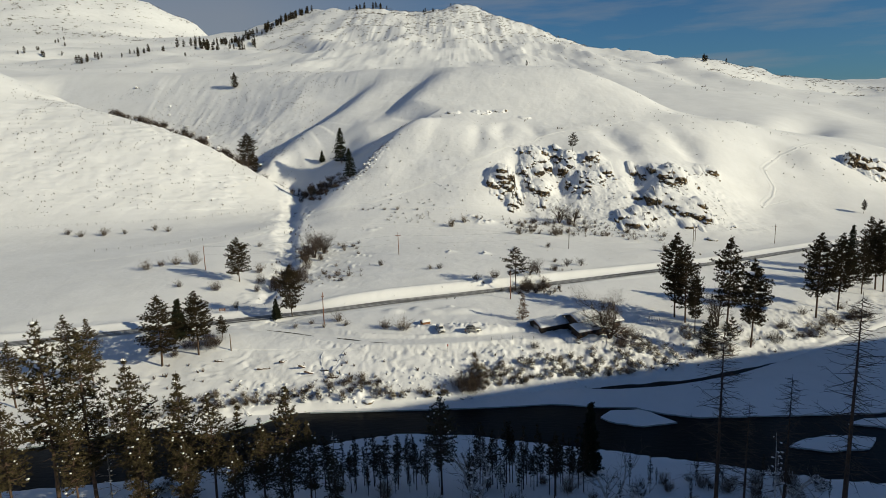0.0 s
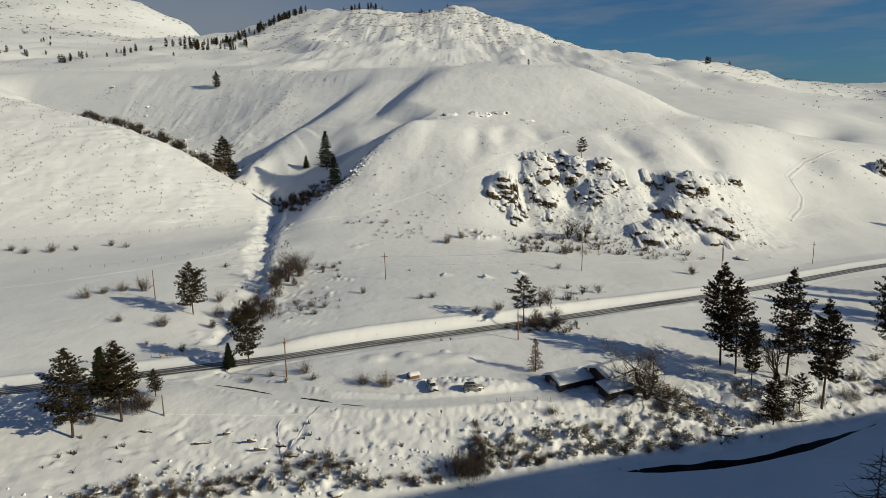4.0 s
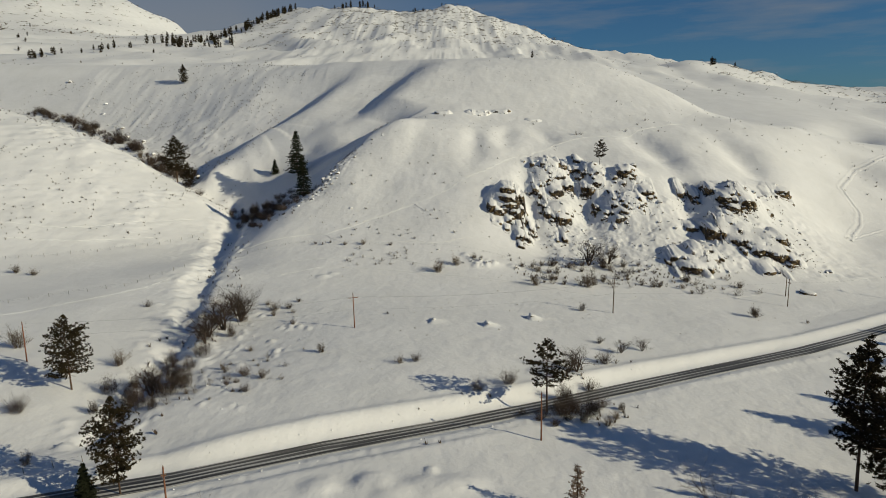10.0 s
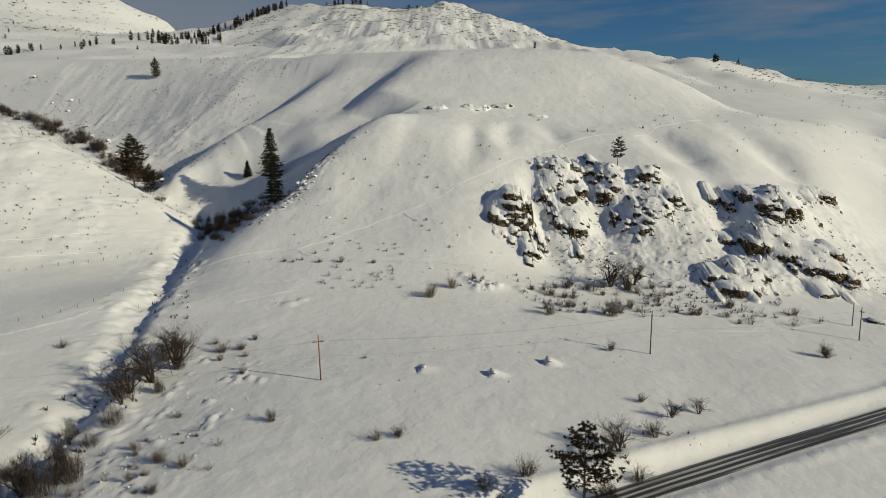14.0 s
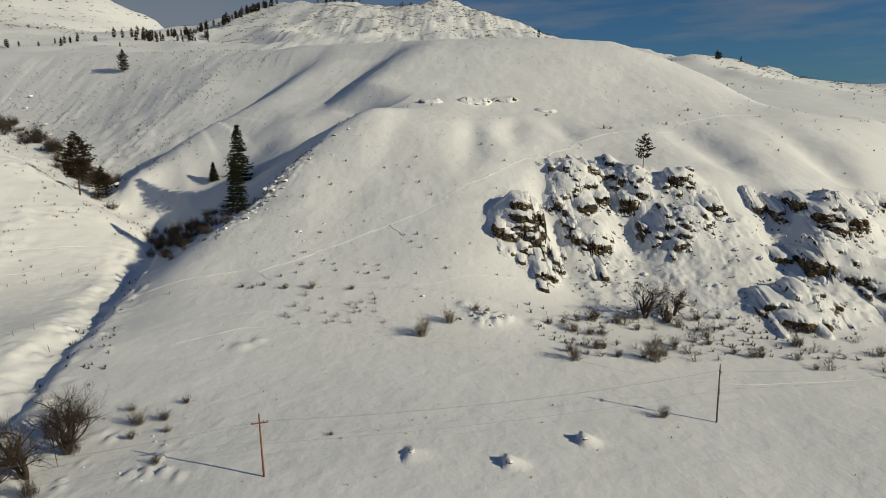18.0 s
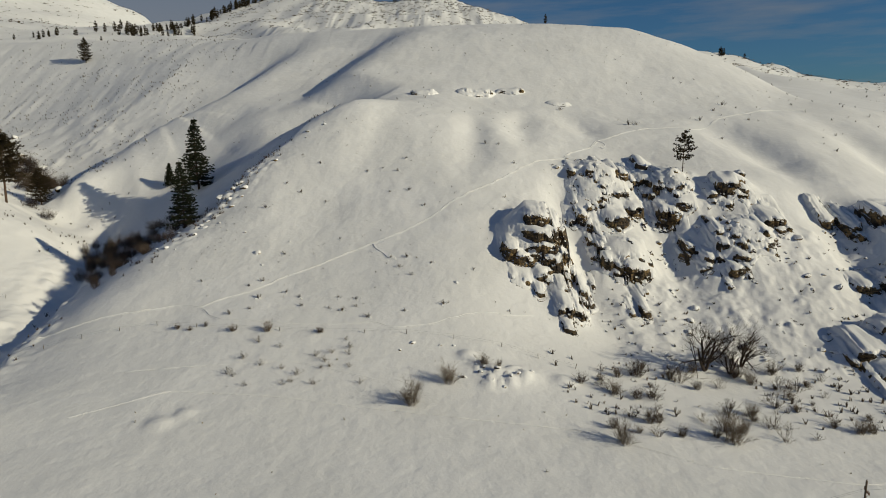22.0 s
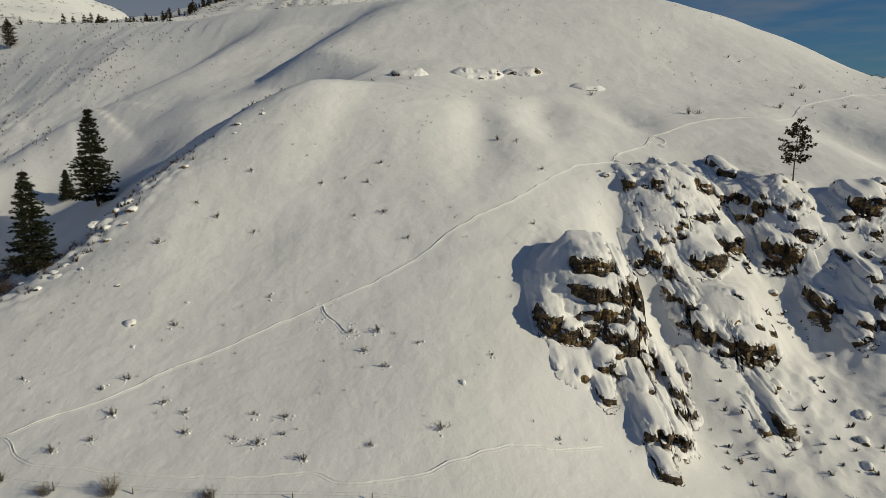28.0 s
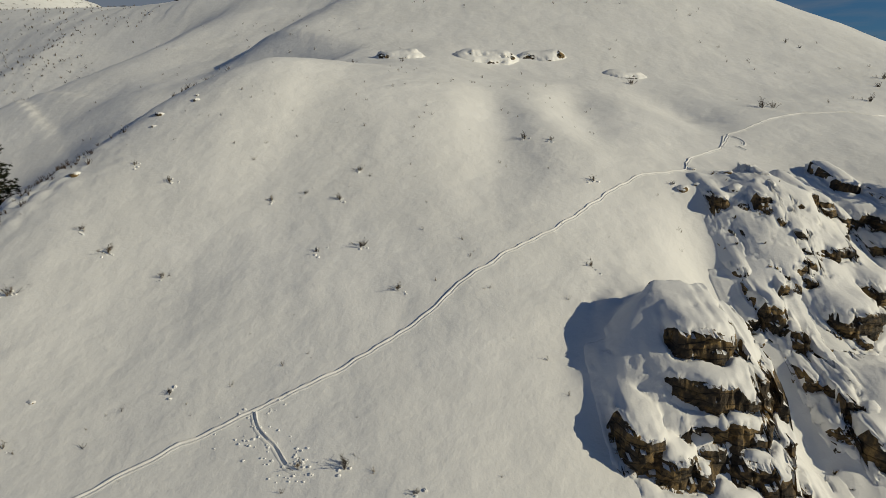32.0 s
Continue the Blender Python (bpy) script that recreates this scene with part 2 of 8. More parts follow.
# ---- the lie of the land: ridge, bench, bank and gully lines as (x, y, z) ----
LAND = {
    "near_bank": [(-170, 92, -8), (-90, 96, -9), (-45, 112, -9.8), (0, 118, -9.8), (45, 108, -9.5), (85, 98, -9)],
    "near_ground": [(-170, 40, -3), (-60, 60, -7), (0, 70, -7), (60, 55, -4)],
    "behind": [(-300, -80, 20), (-100, -60, 4), (0, -60, 6), (40, -40, 14)],
    # ridge out of view, added and raised so that its shadow covers the river
    "unseen_ridge": [(92, 30, 28), (120, 36, 64), (150, 40, 77), (182, 40, 90), (258, 40, 104), (343, 40, 113), (495, 40, 134), (750, 30, 146), (1200, -100, 155)],
    "south_back": [(150, -250, 90), (500, -300, 150), (-400, -400, 60)],
    "bank_foot": [(-170, 128, -11), (-101, 141, -11), (-78, 146.5, -11), (-52, 150.5, -11), (-17, 152.5, -11), (12, 160, -11), (35, 165.4, -11), (67, 172, -11.2), (97, 187, -11.2), (144, 219, -11.4), (225, 258, -11.5), (340, 300, -12)],
    "bank_top": [(-170, 160, -4.5), (-118, 168, -5), (-83, 169.5, -5.4), (-65, 173, -3.4), (-50, 172, -3.9), (-18, 172, -4), (12, 173, -4), (43, 180, -4.6), (68.5, 187, -5.6), (84, 195, -7.5), (117, 212, -8.8), (133, 227, -9.8), (170, 255, -9.5), (260, 300, -9)],
    "yard": [(-140, 172, -1.5), (-70, 180, -1.6), (-42, 189, -0.9), (-7, 182, -2.1), (3, 181, -1.9), (16, 218, -2.2), (30, 195, -3), (50, 200, -4), (70, 208, -6.4), (90, 235, -6), (120, 262, -6.6), (170, 300, -7.5)],
    "field": [(-60, 228, 1.2), (-33, 258, 2.3), (0, 245, 1.3), (-27, 276.5, 2.9), (10.5, 280.5, 1.8), (49, 298, 0), (30, 262, 0), (80, 290, -2), (113, 318.5, -4.4), (159, 335, -6.2), (240, 375, -6)],
    "field_top": [(-80, 330, 6.8), (-50, 325, 6), (-5, 335, 6.2), (29, 325, 2.8), (55, 352, 3), (94, 347, 0.8), (135, 352, -1), (170, 370, -1.5), (230, 400, -1)],
    "left_field": [(-84, 236.5, 1.6), (-101, 249, 3.8), (-140, 270, 5), (-220, 260, 4), (-110, 300, 5.5), (-100, 340, 8), (-300, 300, 8)],
    "left_foot": [(-330, 300, 12), (-260, 330, 10.5), (-203, 346, 10), (-160, 362, 10), (-128, 384, 10.5), (-112, 400, 12)],
    "left_crest": [(-107, 417, 17.6), (-128, 430, 26), (-146, 440, 34.5), (-168, 450, 45), (-191, 460, 55), (-253, 482, 72), (-315, 502, 86), (-370, 520, 112), (-470, 540, 135)],
    "left_slope": [(-160, 400, 23), (-210, 400, 33), (-280, 410, 48), (-350, 420, 66), (-450, 400, 80)],
    "creek": [(-62, 199, -3), (-69, 218, -1.5), (-70, 246, 0), (-72.5, 268, 1.2), (-80, 294, 3.3), (-87, 325, 5.2), (-96, 371, 8), (-102, 405, 11.5), (-108, 432, 15), (-118, 462, 19)],
    "gulch": [(-118, 462, 19), (-150, 480, 27), (-195, 530, 38), (-253, 600, 55), (-345, 664, 77), (-450, 720, 95)],
    "toe": [(-80, 372, 14.8), (-60, 365, 14), (-36, 359.5, 13.5), (-5, 352, 11), (20, 352, 8), (38, 362, 7)],
    "spur": [(-72, 390, 24.2), (-69.5, 405, 28.8), (-53.5, 417, 42.2), (-40, 435, 55.2), (-28.5, 447, 62.5)],
    "spur_shade": [(-90, 420, 24), (-77.6, 440, 31.5), (-64, 455, 43), (-43, 470, 53)],
    "face": [(-42, 379, 21.4), (-16, 385, 25.4), (3.5, 369.6, 18.9), (10, 395, 32), (-10, 415, 43.5), (19, 432, 50.6), (30, 420, 43.6), (-30, 405, 35.5)],
    "bench": [(-25, 457, 63.2), (-2, 470, 63.8), (19, 480, 63.2), (43, 480, 61), (72, 480, 59), (112, 489, 60.6), (165, 500, 60), (205, 508, 56), (262, 540, 45), (330, 580, 38)],
    "rock_face": [(25, 382, 21), (47, 383, 15.5), (70, 416, 37), (82, 411, 36), (40, 426, 43.3), (60, 390, 20), (95, 385, 19), (129, 391, 22), (100, 362, 6), (134, 366, 4)],
    "right_flank": [(159, 419, 24.6), (185, 405, 4), (224, 470, 29), (246, 470, 30), (120, 450, 48), (170, 450, 40), (295, 520, 36), (340, 612, 31), (300, 450, 5)],
    "mesa_rim": [(-92, 642, 113), (-43, 610, 110), (8, 592, 108.6), (58, 586, 107.5), (100, 580, 103.5), (124, 561, 91.5), (146, 548, 79), (166, 530, 63.5), (186, 516, 57)],
    "mesa_slope": [(-10, 520, 80), (50, 530, 84), (90, 525, 78), (-50, 550, 92), (-70, 500, 72)],
    "mesa_left": [(-138, 480, 36), (-118, 520, 62), (-99, 570, 89), (-150, 600, 88), (-225, 667, 100.5), (-200, 600, 66), (-320, 700, 108)],
    "terrace": [(-500, 760, 128), (-417, 740, 125), (-312, 722, 120.6), (-240, 702, 118), (-182, 692, 117.5), (-150, 690, 117), (-90, 680, 113)],
    "plateau": [(-400, 850, 112), (-400, 780, 121), (-150, 850, 100), (-200, 760, 112), (20, 660, 101), (20, 760, 90), (90, 660, 90), (60, 850, 88), (160, 620, 62), (200, 720, 52), (360, 712, 47.5), (460, 700, 30)],
    "far_foot": [(-829, 1150, 186), (-618, 1100, 170), (-335, 1100, 162), (-58, 1100, 142), (87, 1200, 158), (261, 1100, 134), (320, 1000, 108), (363, 900, 84), (475, 900, 70), (558, 900, 45)],
    "far_trees": [(-720, 1400, 226), (-560, 1415, 224), (-713, 1915, 318), (-634, 1932, 322), (-515, 1872, 328), (-800, 1800, 300), (-420, 1500, 235), (-250, 1500, 245), (-60, 1550, 250), (100, 1500, 225), (250, 1450, 205)],
    "far_right": [(294, 1900, 276), (445, 1700, 228.6), (479, 1500, 190), (532, 1445, 183), (597, 1400, 160), (625, 1361, 131), (726, 1500, 147), (800, 1300, 100), (988, 1800, 151), (1297, 2200, 173), (1428, 2300, 158), (1900, 2300, 140)],
    "far_ridge": [(-1000, 2500, 365), (-820, 2450, 355), (-636, 2300, 382), (-476, 2200, 448), (-379, 2170, 436), (-218, 2170, 426), (-130, 2200, 422), (-60, 2260, 437), (-15, 2290, 452), (30, 2270, 450), (87, 2200, 422), (227, 2000, 337), (294, 1900, 276)],
    "far_left": [(-2500, 3000, 640), (-2033, 3000, 690), (-1651, 3000, 680), (-1376, 3000, 640), (-1182, 3000, 548), (-1000, 3050, 395)],
    "back_of_ridge": [(-500, 2700, 260), (0, 2800, 300), (400, 2500, 180), (900, 2800, 120), (2500, 2500, 150), (-1300, 3700, 300), (500, 3800, 150), (2500, 3800, 150), (-2800, 2000, 420), (-1800, 2000, 420), (-1300, 1500, 300)],
    "wings": [(-700, 100, 30), (-1500, 200, 150), (-900, 600, 170), (700, 400, -10), (900, 700, 40), (1500, 600, 150), (1200, 1200, 120), (-1500, -600, 200), (1500, -700, 200), (0, -700, 120)],
}


def densify(line, step):
    out = []
    for a, b in zip(line[:-1], line[1:]):
        a, b = np.array(a, float), np.array(b, float)
        k = max(1, int(np.linalg.norm(b[:2] - a[:2]) / step))
        out += [a + (b - a) * i / k for i in range(k)]
    out.append(np.array(line[-1], float))
    return out


SCATTERED = {"face", "rock_face", "right_flank", "mesa_slope", "plateau", "far_trees", "back_of_ridge", "wings", "mesa_left", "field", "yard", "left_field", "left_slope", "behind", "near_ground", "south_back"}
ctrl = []
for land_name, land_line in LAND.items():
    if land_name in SCATTERED:
        ctrl += [np.array(p, float) for p in land_line]
    else:
        ctrl += densify(land_line, 14 if max(p[1] for p in land_line) < 800 and land_name != "wings" else 130)
ctrl = np.array(ctrl)
keep = []
for i, p in enumerate(ctrl):
    if all(np.hypot(*(p[:2] - ctrl[j][:2])) > 3.0 for j in keep):
        keep.append(i)
ctrl = ctrl[keep]


def kernel(dx, dy):
    return np.sqrt(dx * dx + dy * dy + 36.0)


K = kernel(ctrl[:, 0][:, None] - ctrl[:, 0][None], ctrl[:, 1][:, None] - ctrl[:, 1][None])
K -= np.eye(len(ctrl)) * 0.6
ZMEAN = ctrl[:, 2].mean()
WEIGHT = np.linalg.solve(K, ctrl[:, 2] - ZMEAN)

PERM = np.random.RandomState(7).permutation(512)
PERM = np.concatenate([PERM, PERM, PERM])
GRAD = np.random.RandomState(8).uniform(0, 2 * np.pi, 512)


def perlin(x, y):
    xi, yi = np.floor(x).astype(int), np.floor(y).astype(int)
    xf, yf = x - xi, y - yi
    u, v = xf ** 3 * (xf * (xf * 6 - 15) + 10), yf ** 3 * (yf * (yf * 6 - 15) + 10)

    def g(ix, iy, fx, fy):
        a = GRAD[PERM[PERM[ix & 511] + (iy & 511)] & 511]
        return np.cos(a) * fx + np.sin(a) * fy
    n00, n10 = g(xi, yi, xf, yf), g(xi + 1, yi, xf - 1, yf)
    n01, n11 = g(xi, yi + 1, xf, yf - 1), g(xi + 1, yi + 1, xf - 1, yf - 1)
    return (n00 * (1 - u) + n10 * u) * (1 - v) + (n01 * (1 - u) + n11 * u) * v


def fbm(x, y, octaves=4, gain=0.5):
    s, a = 0.0, 1.0
    for _ in range(octaves):
        s = s + a * perlin(x, y)
        x, y, a = x * 2.03 + 17.1, y * 2.03 - 9.7, a * gain
    return s


def ridged(x, y, octaves=4, gain=0.5):
    s, a = 0.0, 1.0
    for _ in range(octaves):
        s = s + a * (1 - 2 * np.abs(perlin(x, y)))
        x, y, a = x * 2.03 + 17.1, y * 2.03 - 9.7, a * gain
    return s


def sstep(a, b, x):
    t = np.clip((x - a) / (b - a), 0, 1)
    return t * t * (3 - 2 * t)


def along(x, y, line):
    """Distance to a line of (x, y, ...), the side (+ is left of it), and the line's further values there."""
    best = np.full(x.shape, 1e9)
    side = np.zeros(x.shape)
    L = np.array(line, float)
    vals = [np.zeros(x.shape) for _ in range(L.shape[1] - 1)]
    run = 0.0
    for a, b in zip(L[:-1], L[1:]):
        d = b - a
        ll = d[0] ** 2 + d[1] ** 2
        t = np.clip(((x - a[0]) * d[0] + (y - a[1]) * d[1]) / ll, 0, 1)
        px, py = x - a[0] - t * d[0], y - a[1] - t * d[1]
        r = np.hypot(px, py)
        m = r < best
        best = np.where(m, r, best)
        side = np.where(m, np.sign(d[0] * py - d[1] * px), side)
        for k in range(2, L.shape[1]):
            vals[k - 2] = np.where(m, a[k] + t * d[k], vals[k - 2])
        vals[-1] = np.where(m, run + t * math.sqrt(ll), vals[-1])
        run += math.sqrt(ll)
    return (best, side, *vals)


ROAD = [(-600, 59.0, 2), (-260, 133.0, -0.6), (-125, 177.0, -1.2), (-79, 193.0, -1.4), (-48, 204.0, -1.5), (-24, 215.0, -1.5), (0, 225.0, -1.8), (19, 234.5, -2.4), (50, 251.0, -3.4), (95, 273.5, -4.4), (124, 292.0, -5.8), (150, 309.0, -6.7), (177, 324.0, -7), (260, 361.0, -7.2), (400, 414.0, -8), (700, 479.0, -10)]
DRIVE = [(-68, 196, -1.4), (-61, 190, -1.9), (-48, 184, -2.3), (-30, 177.5, -2.5), (-12, 176, -2.5), (4, 178, -2.4), (15, 181, -2.6), (24, 180, -3)]
CREEK = LAND["creek"]
RIVER_NEAR = [(-400, 60), (-170, 104), (-80, 115.5), (-59, 119.5), (-33, 132.5), (-15, 138.0), (0, 137), (19, 132), (44, 125), (68, 117), (110, 106), (200, 110), (400, 170)]
RIVER_FAR = [(-400, 85), (-170, 124), (-101, 137), (-80, 142), (-55, 148), (-39, 151.2), (-17, 152.2), (12, 159), (36, 164.5), (61, 168.5), (97, 184), (144, 215), (225, 255), (340, 298), (500, 340)]
TRAIL = [(-96, 361), (-87.4, 363.6), (-80.6, 364), (-73.5, 365.8), (-62.8, 367.3), (-57.5, 368.4), (-52.3, 366.4), (-49.1, 368.5), (-44.2, 370), (-41.1, 371.2), (-36, 375), (-28.7, 378.5), (-23.1, 381.9), (-19.3, 383.7), (-15.8, 385.4), (-9.3, 388.5), (-3.7, 391.9), (-0.1, 394.3), (2.8, 397.6), (6.7, 400.4), (16.3, 407.4), (21.2, 412.2), (29.8, 419.8), (34.4, 421.5), (37.7, 424.1)]
TRAIL_UP = [(37.7, 424.1), (40.7, 430.6), (43.8, 432.7), (48.7, 436.5), (53.1, 443.8), (56.1, 444.9), (64, 451.4), (73, 456.2), (82.8, 458.8), (89.2, 458.3), (97.1, 464.7), (102.5, 471.2), (108.9, 474.9), (114.9, 478.2), (128, 486), (146, 490)]
TRAIL_LOW = [(-52, 366.2), (-50.5, 364.7), (-48, 362.4), (-45.6, 361.7), (-33.7, 359.6), (-28.5, 358.9), (-19.6, 358.3), (-14.4, 359), (-12, 357.7), (-8.9, 356.7), (-6.8, 357.3), (-2.1, 357.6), (0.7, 358.9), (5.7, 361.1), (8.8, 361.9), (12.5, 362.7), (14.5, 362.2), (20, 364)]
FAR_TRACK = [(258.7, 499.9), (237.6, 480), (223.8, 472.9), (210.4, 455.8), (200.4, 444.2), (199.3, 434.2), (199.8, 425.9), (194.2, 415.4), (188.4, 410.3), (181.7, 401.6)]
GULLIES = [  # fluted hollows: line with depth and half width
    [(6, 402, 0, 6), (10, 420, 1.6, 6), (12, 440, 2.0, 5), (12, 456, 0.4, 5)],
    [(27, 425, 0, 5), (27, 440, 1.8, 6), (29, 456, 1.4, 5), (32, 470, 0, 5)],
    [(-22, 400, 0, 7), (-18, 425, 1.1, 7), (-14, 446, 1.0, 6), (-13, 456, 0, 6)],
    [(52, 440, 0, 5), (50, 455, 2.0, 6), (48, 470, 0.6, 6)],
    [(108, 412, 0, 9), (106, 435, 5, 9), (100, 456, 3, 9), (96, 474, 0, 8)],
    [(150, 415, 0, 9), (150, 440, 5, 10), (146, 462, 3, 10), (140, 484, 0, 8)],
    [(36, 362, 0.3, 5), (34, 384, 3.0, 4.5), (33, 404, 2.4, 4), (36, 418, 0, 4)],
    [(58, 372, 0.5, 6), (60, 392, 4.0, 6), (58, 410, 3.0, 5), (62, 428, 0.4, 5)],
    [(318, 640, 0, 20), (345, 690, 16, 22), (380, 740, 14, 24), (420, 800, 4, 26)],
    [(100, 365, 0.4, 7), (104, 385, 4.5, 7), (106, 405, 4.0, 7)],
]
FLUTES = [  # hollows with one steep wall: line with depth; half widths of the steep and of the long side
    ([(-162, 500, 0), (-154, 518, 8), (-146, 530, 12), (-135, 539, 15), (-127, 548, 16), (-116, 562, 16), (-103, 586, 13), (-84, 612, 5), (-74, 630, 0)], 17, 55),
    ([(-112, 474, 0), (-98, 481, 5), (-84, 490, 9), (-72, 504, 12), (-63, 524, 14), (-52, 555, 14), (-37, 588, 9), (-28, 608, 0)], 19, 46),
]
CLIFFS = [  # blunt bosses of bedrock under the snow: x, y, height, radius along x, along y
    (24.5, 387.0, 4.6, 8.6, 7.4), (47, 388.5, 2.2, 6.0, 5.2), (46, 408, 1.6, 8.0, 8.0), (64, 408, 1.2, 7.0, 7.0), (28, 369.5, 0.8, 4.0, 5.0), (126, 390, 1.6, 11, 6.5), (116, 374, 1.6, 12, 7.0), (76, 389, 1.4, 8.0, 7.0), (96, 354, 1.2, 10, 5.0),
]
SPUR_EDGE = [(-74, 384, 20.9, 0), (-67, 394, 26.6, 0.6), (-61, 404, 32.1, 0.9), (-55, 415, 40.5, 1), (-43, 430, 51.8, 1), (-37, 443, 58.7, 1), (-33, 456, 60.6, 1), (-28, 470, 61.4, 1), (-20, 484, 66.3, 0.7), (-10, 497, 70.8, 0)]  # with its height, and how far the shaded side follows it
BUTTRESSES = [  # outcrops that push the slope out: x, y, height, radius along x, along y
    (24, 390, 1.6, 8, 9), (47, 388, 1.2, 6, 6), (46, 416, 3.5, 9, 8), (66, 414, 3.0, 7, 7), (82, 409, 3.0, 6, 5), (78, 392, 2.5, 7, 6),
    (126, 394, 5.0, 12, 9), (132, 368, 4.5, 13, 8), (97, 358, 3.0, 10, 5), (155, 418, 2.5, 8, 5), (113, 378, 3.0, 8, 6),
]


def rubble(x, y, cell=2.3):
    """Snow-rounded lumps of buried stones, one in each cell of a jittered grid."""
    z = np.zeros(x.shape)
    cx, cy = np.floor(x / cell).astype(int), np.floor(y / cell).astype(int)
    for i in (-1, 0, 1):
        for j in (-1, 0, 1):
            k = PERM[PERM[(cx + i) & 511] + ((cy + j) & 511)]
            ox, oy = (PERM[k & 511] & 511) / 511.0, (PERM[(k + 91) & 511] & 511) / 511.0
            r = cell * (0.18 + 0.5 * ((PERM[(k + 173) & 511] & 511) / 511.0) ** 1.5)
            d = np.hypot(x - (cx + i + ox) * cell, (y - (cy + j + oy) * cell) * 1.25) / r
            z = np.maximum(z, r * np.sqrt(np.maximum(0, 1 - d * d)))
    return z


def base_height(x, y):
    z = np.full(x.shape, ZMEAN)
    for (cx, cy, _), w in zip(ctrl, WEIGHT):
        z = z + w * kernel(x - cx, y - cy)
    return z


def height(x, y):
    x, y = np.asarray(x, float), np.asarray(y, float)
    z = base_height(x, y)
    far = sstep(900, 1700, y + 0.35 * np.abs(x))
    z = z + far * (21 * (ridged(x / 260 + 3, y / 300, 5, 0.42) - 1.35) + 3.6 * (ridged(x / 95 + 7 + fbm(x / 140, y / 140, 2), y / 110, 3, 0.5) - 1.0) + 5 * fbm(x / 50, y / 50, 3))
    # hummocks on open slopes
    hill = sstep(330, 400, y) * (1 - far)
    z = z + hill * (0.6 * fbm(x / 26, y / 26, 3) + 0.10 * fbm(x / 4.0, y / 4.0, 4, 0.5))
    left = sstep(-110, -150, x) * sstep(340, 400, y) * (1 - far)
    z = z + left * (0.7 * fbm(x / 14 + 5, y / 14, 4, 0.6) + 0.09 * np.sin(z * 2.4 + 3 * perlin(x / 20, y / 20)) * (0.5 + perlin(x / 31, y / 31)))
    z = z + sstep(150, 180, y) * (1 - hill) * (1 - far) * (0.16 * fbm(x / 12, y / 12, 4) + 0.03 * fbm(x / 1.6, y / 1.6, 2))
    for g in GULLIES:
        bx = [p[0] for p in g]
        by = [p[1] for p in g]
        m = (x > min(bx) - 30) & (x < max(bx) + 30) & (y > min(by) - 30) & (y < max(by) + 30)
        if m.any():
            d, s, dep, wid, run = along(x[m], y[m], g)
            z[m] -= dep * np.exp(-(d / wid) ** 2)
    for g, steep, long_side in FLUTES:
        m = (x > min(p[0] for p in g) - 110) & (x < max(p[0] for p in g) + 40) & (y > min(p[1] for p in g) - 90) & (y < max(p[1] for p in g) + 90)
        if m.any():
            d, s, dep, run = along(x[m], y[m], g)
            z[m] -= dep * np.exp(-(d / np.where(s > 0, long_side, steep)) ** 2)
    # the spur's sharp edge, with a shaded trough behind it
    m = (x > -140) & (x < 10) & (y > 360) & (y < 540)
    if m.any():
        d, s, crest, hold, run = along(x[m], y[m], SPUR_EDGE)
        k = np.where(s > 0, hold * sstep(0.0, 4.0, d) * np.exp(-(d / 38) ** 3), 0)
        z[m] = z[m] * (1 - k) + k * (crest - 0.42 * d + 0.5 * fbm(x[m] / 14, y[m] / 14, 3))
        z[m] += 0.6 * np.exp(-(d / 5) ** 2) * np.maximum(0, rubble(x[m], y[m], 2.1) - 0.1) * sstep(-72, -66, x[m]) * sstep(432, 415, y[m])
    strewn = sstep(-120, -150, x) * sstep(-400, -340, x) * sstep(-60, -20, y - (430 - 0.62 * (x + 130))) * sstep(70, 20, y - (520 - 0.62 * (x + 130)))
    z = z + strewn * (0.55 * rubble(x, y, 3.4) + 0.35 * fbm(x / 5, y / 5, 3)) * sstep(-0.2, 0.3, perlin(x / 26, y / 26))
    rocky = np.zeros(x.shape)
    for bx, by, h, rx, ry in BUTTRESSES:
        w = np.exp(-((x - bx) / rx) ** 2 - ((y - by) / ry) ** 2)
        z = z + h * w
        rocky = np.maximum(rocky, w)
    for bx, by, h, rx, ry in CLIFFS:
        q = ((x - bx) / rx) ** 2 + ((y - by) / ry) ** 2
        w = np.exp(-q * q)
        z = z + h * w * (1 + 0.10 * perlin(x / 3.1, y / 3.1))
        rocky = np.maximum(rocky, 0.7 * w)
    brow = np.interp(x, [40, 62, 80, 92, 105, 130, 160], [428, 430, 413, 398, 404, 410, 420]) + 9 * perlin(x / 13, y / 13)
    talus = sstep(32, 44, x) * sstep(180, 150, x) * sstep(346, 356, y) * sstep(brow + 4, brow - 8, y)
    rocky = np.maximum(rocky, 0.5 * talus)
    z = z + rocky * (1.3 * ridged(x / 11, y / 11, 2, 0.5) - 0.6 + 1.3 * np.maximum(0, fbm(x / 3.6, y / 3.6, 3) - 0.05) + 0.30 * fbm(x / 1.3, y / 1.3, 2) + (0.55 * rubble(x, y) + 0.5 * rubble(x + 7, y + 3, 1.4)) * sstep(-0.1, 0.3, perlin(x / 8, y / 11)))
    # the far bank: slumps and snow over brush
    d, s, run = along(x, y, RIVER_FAR)
    out = np.where(s > 0, d, -d)
    bank = sstep(0.3, 3.5, out) * sstep(30, 18, out) * sstep(-220, -150, x)
    flute = perlin(run / 3.2 + 0.25 * out, out / 14)
    bank = bank * np.where(x < 0, 0.3 + 0.7 * sstep(-0.12, 0.22, perlin(x / 8 + 2, y / 6)), 1.0)
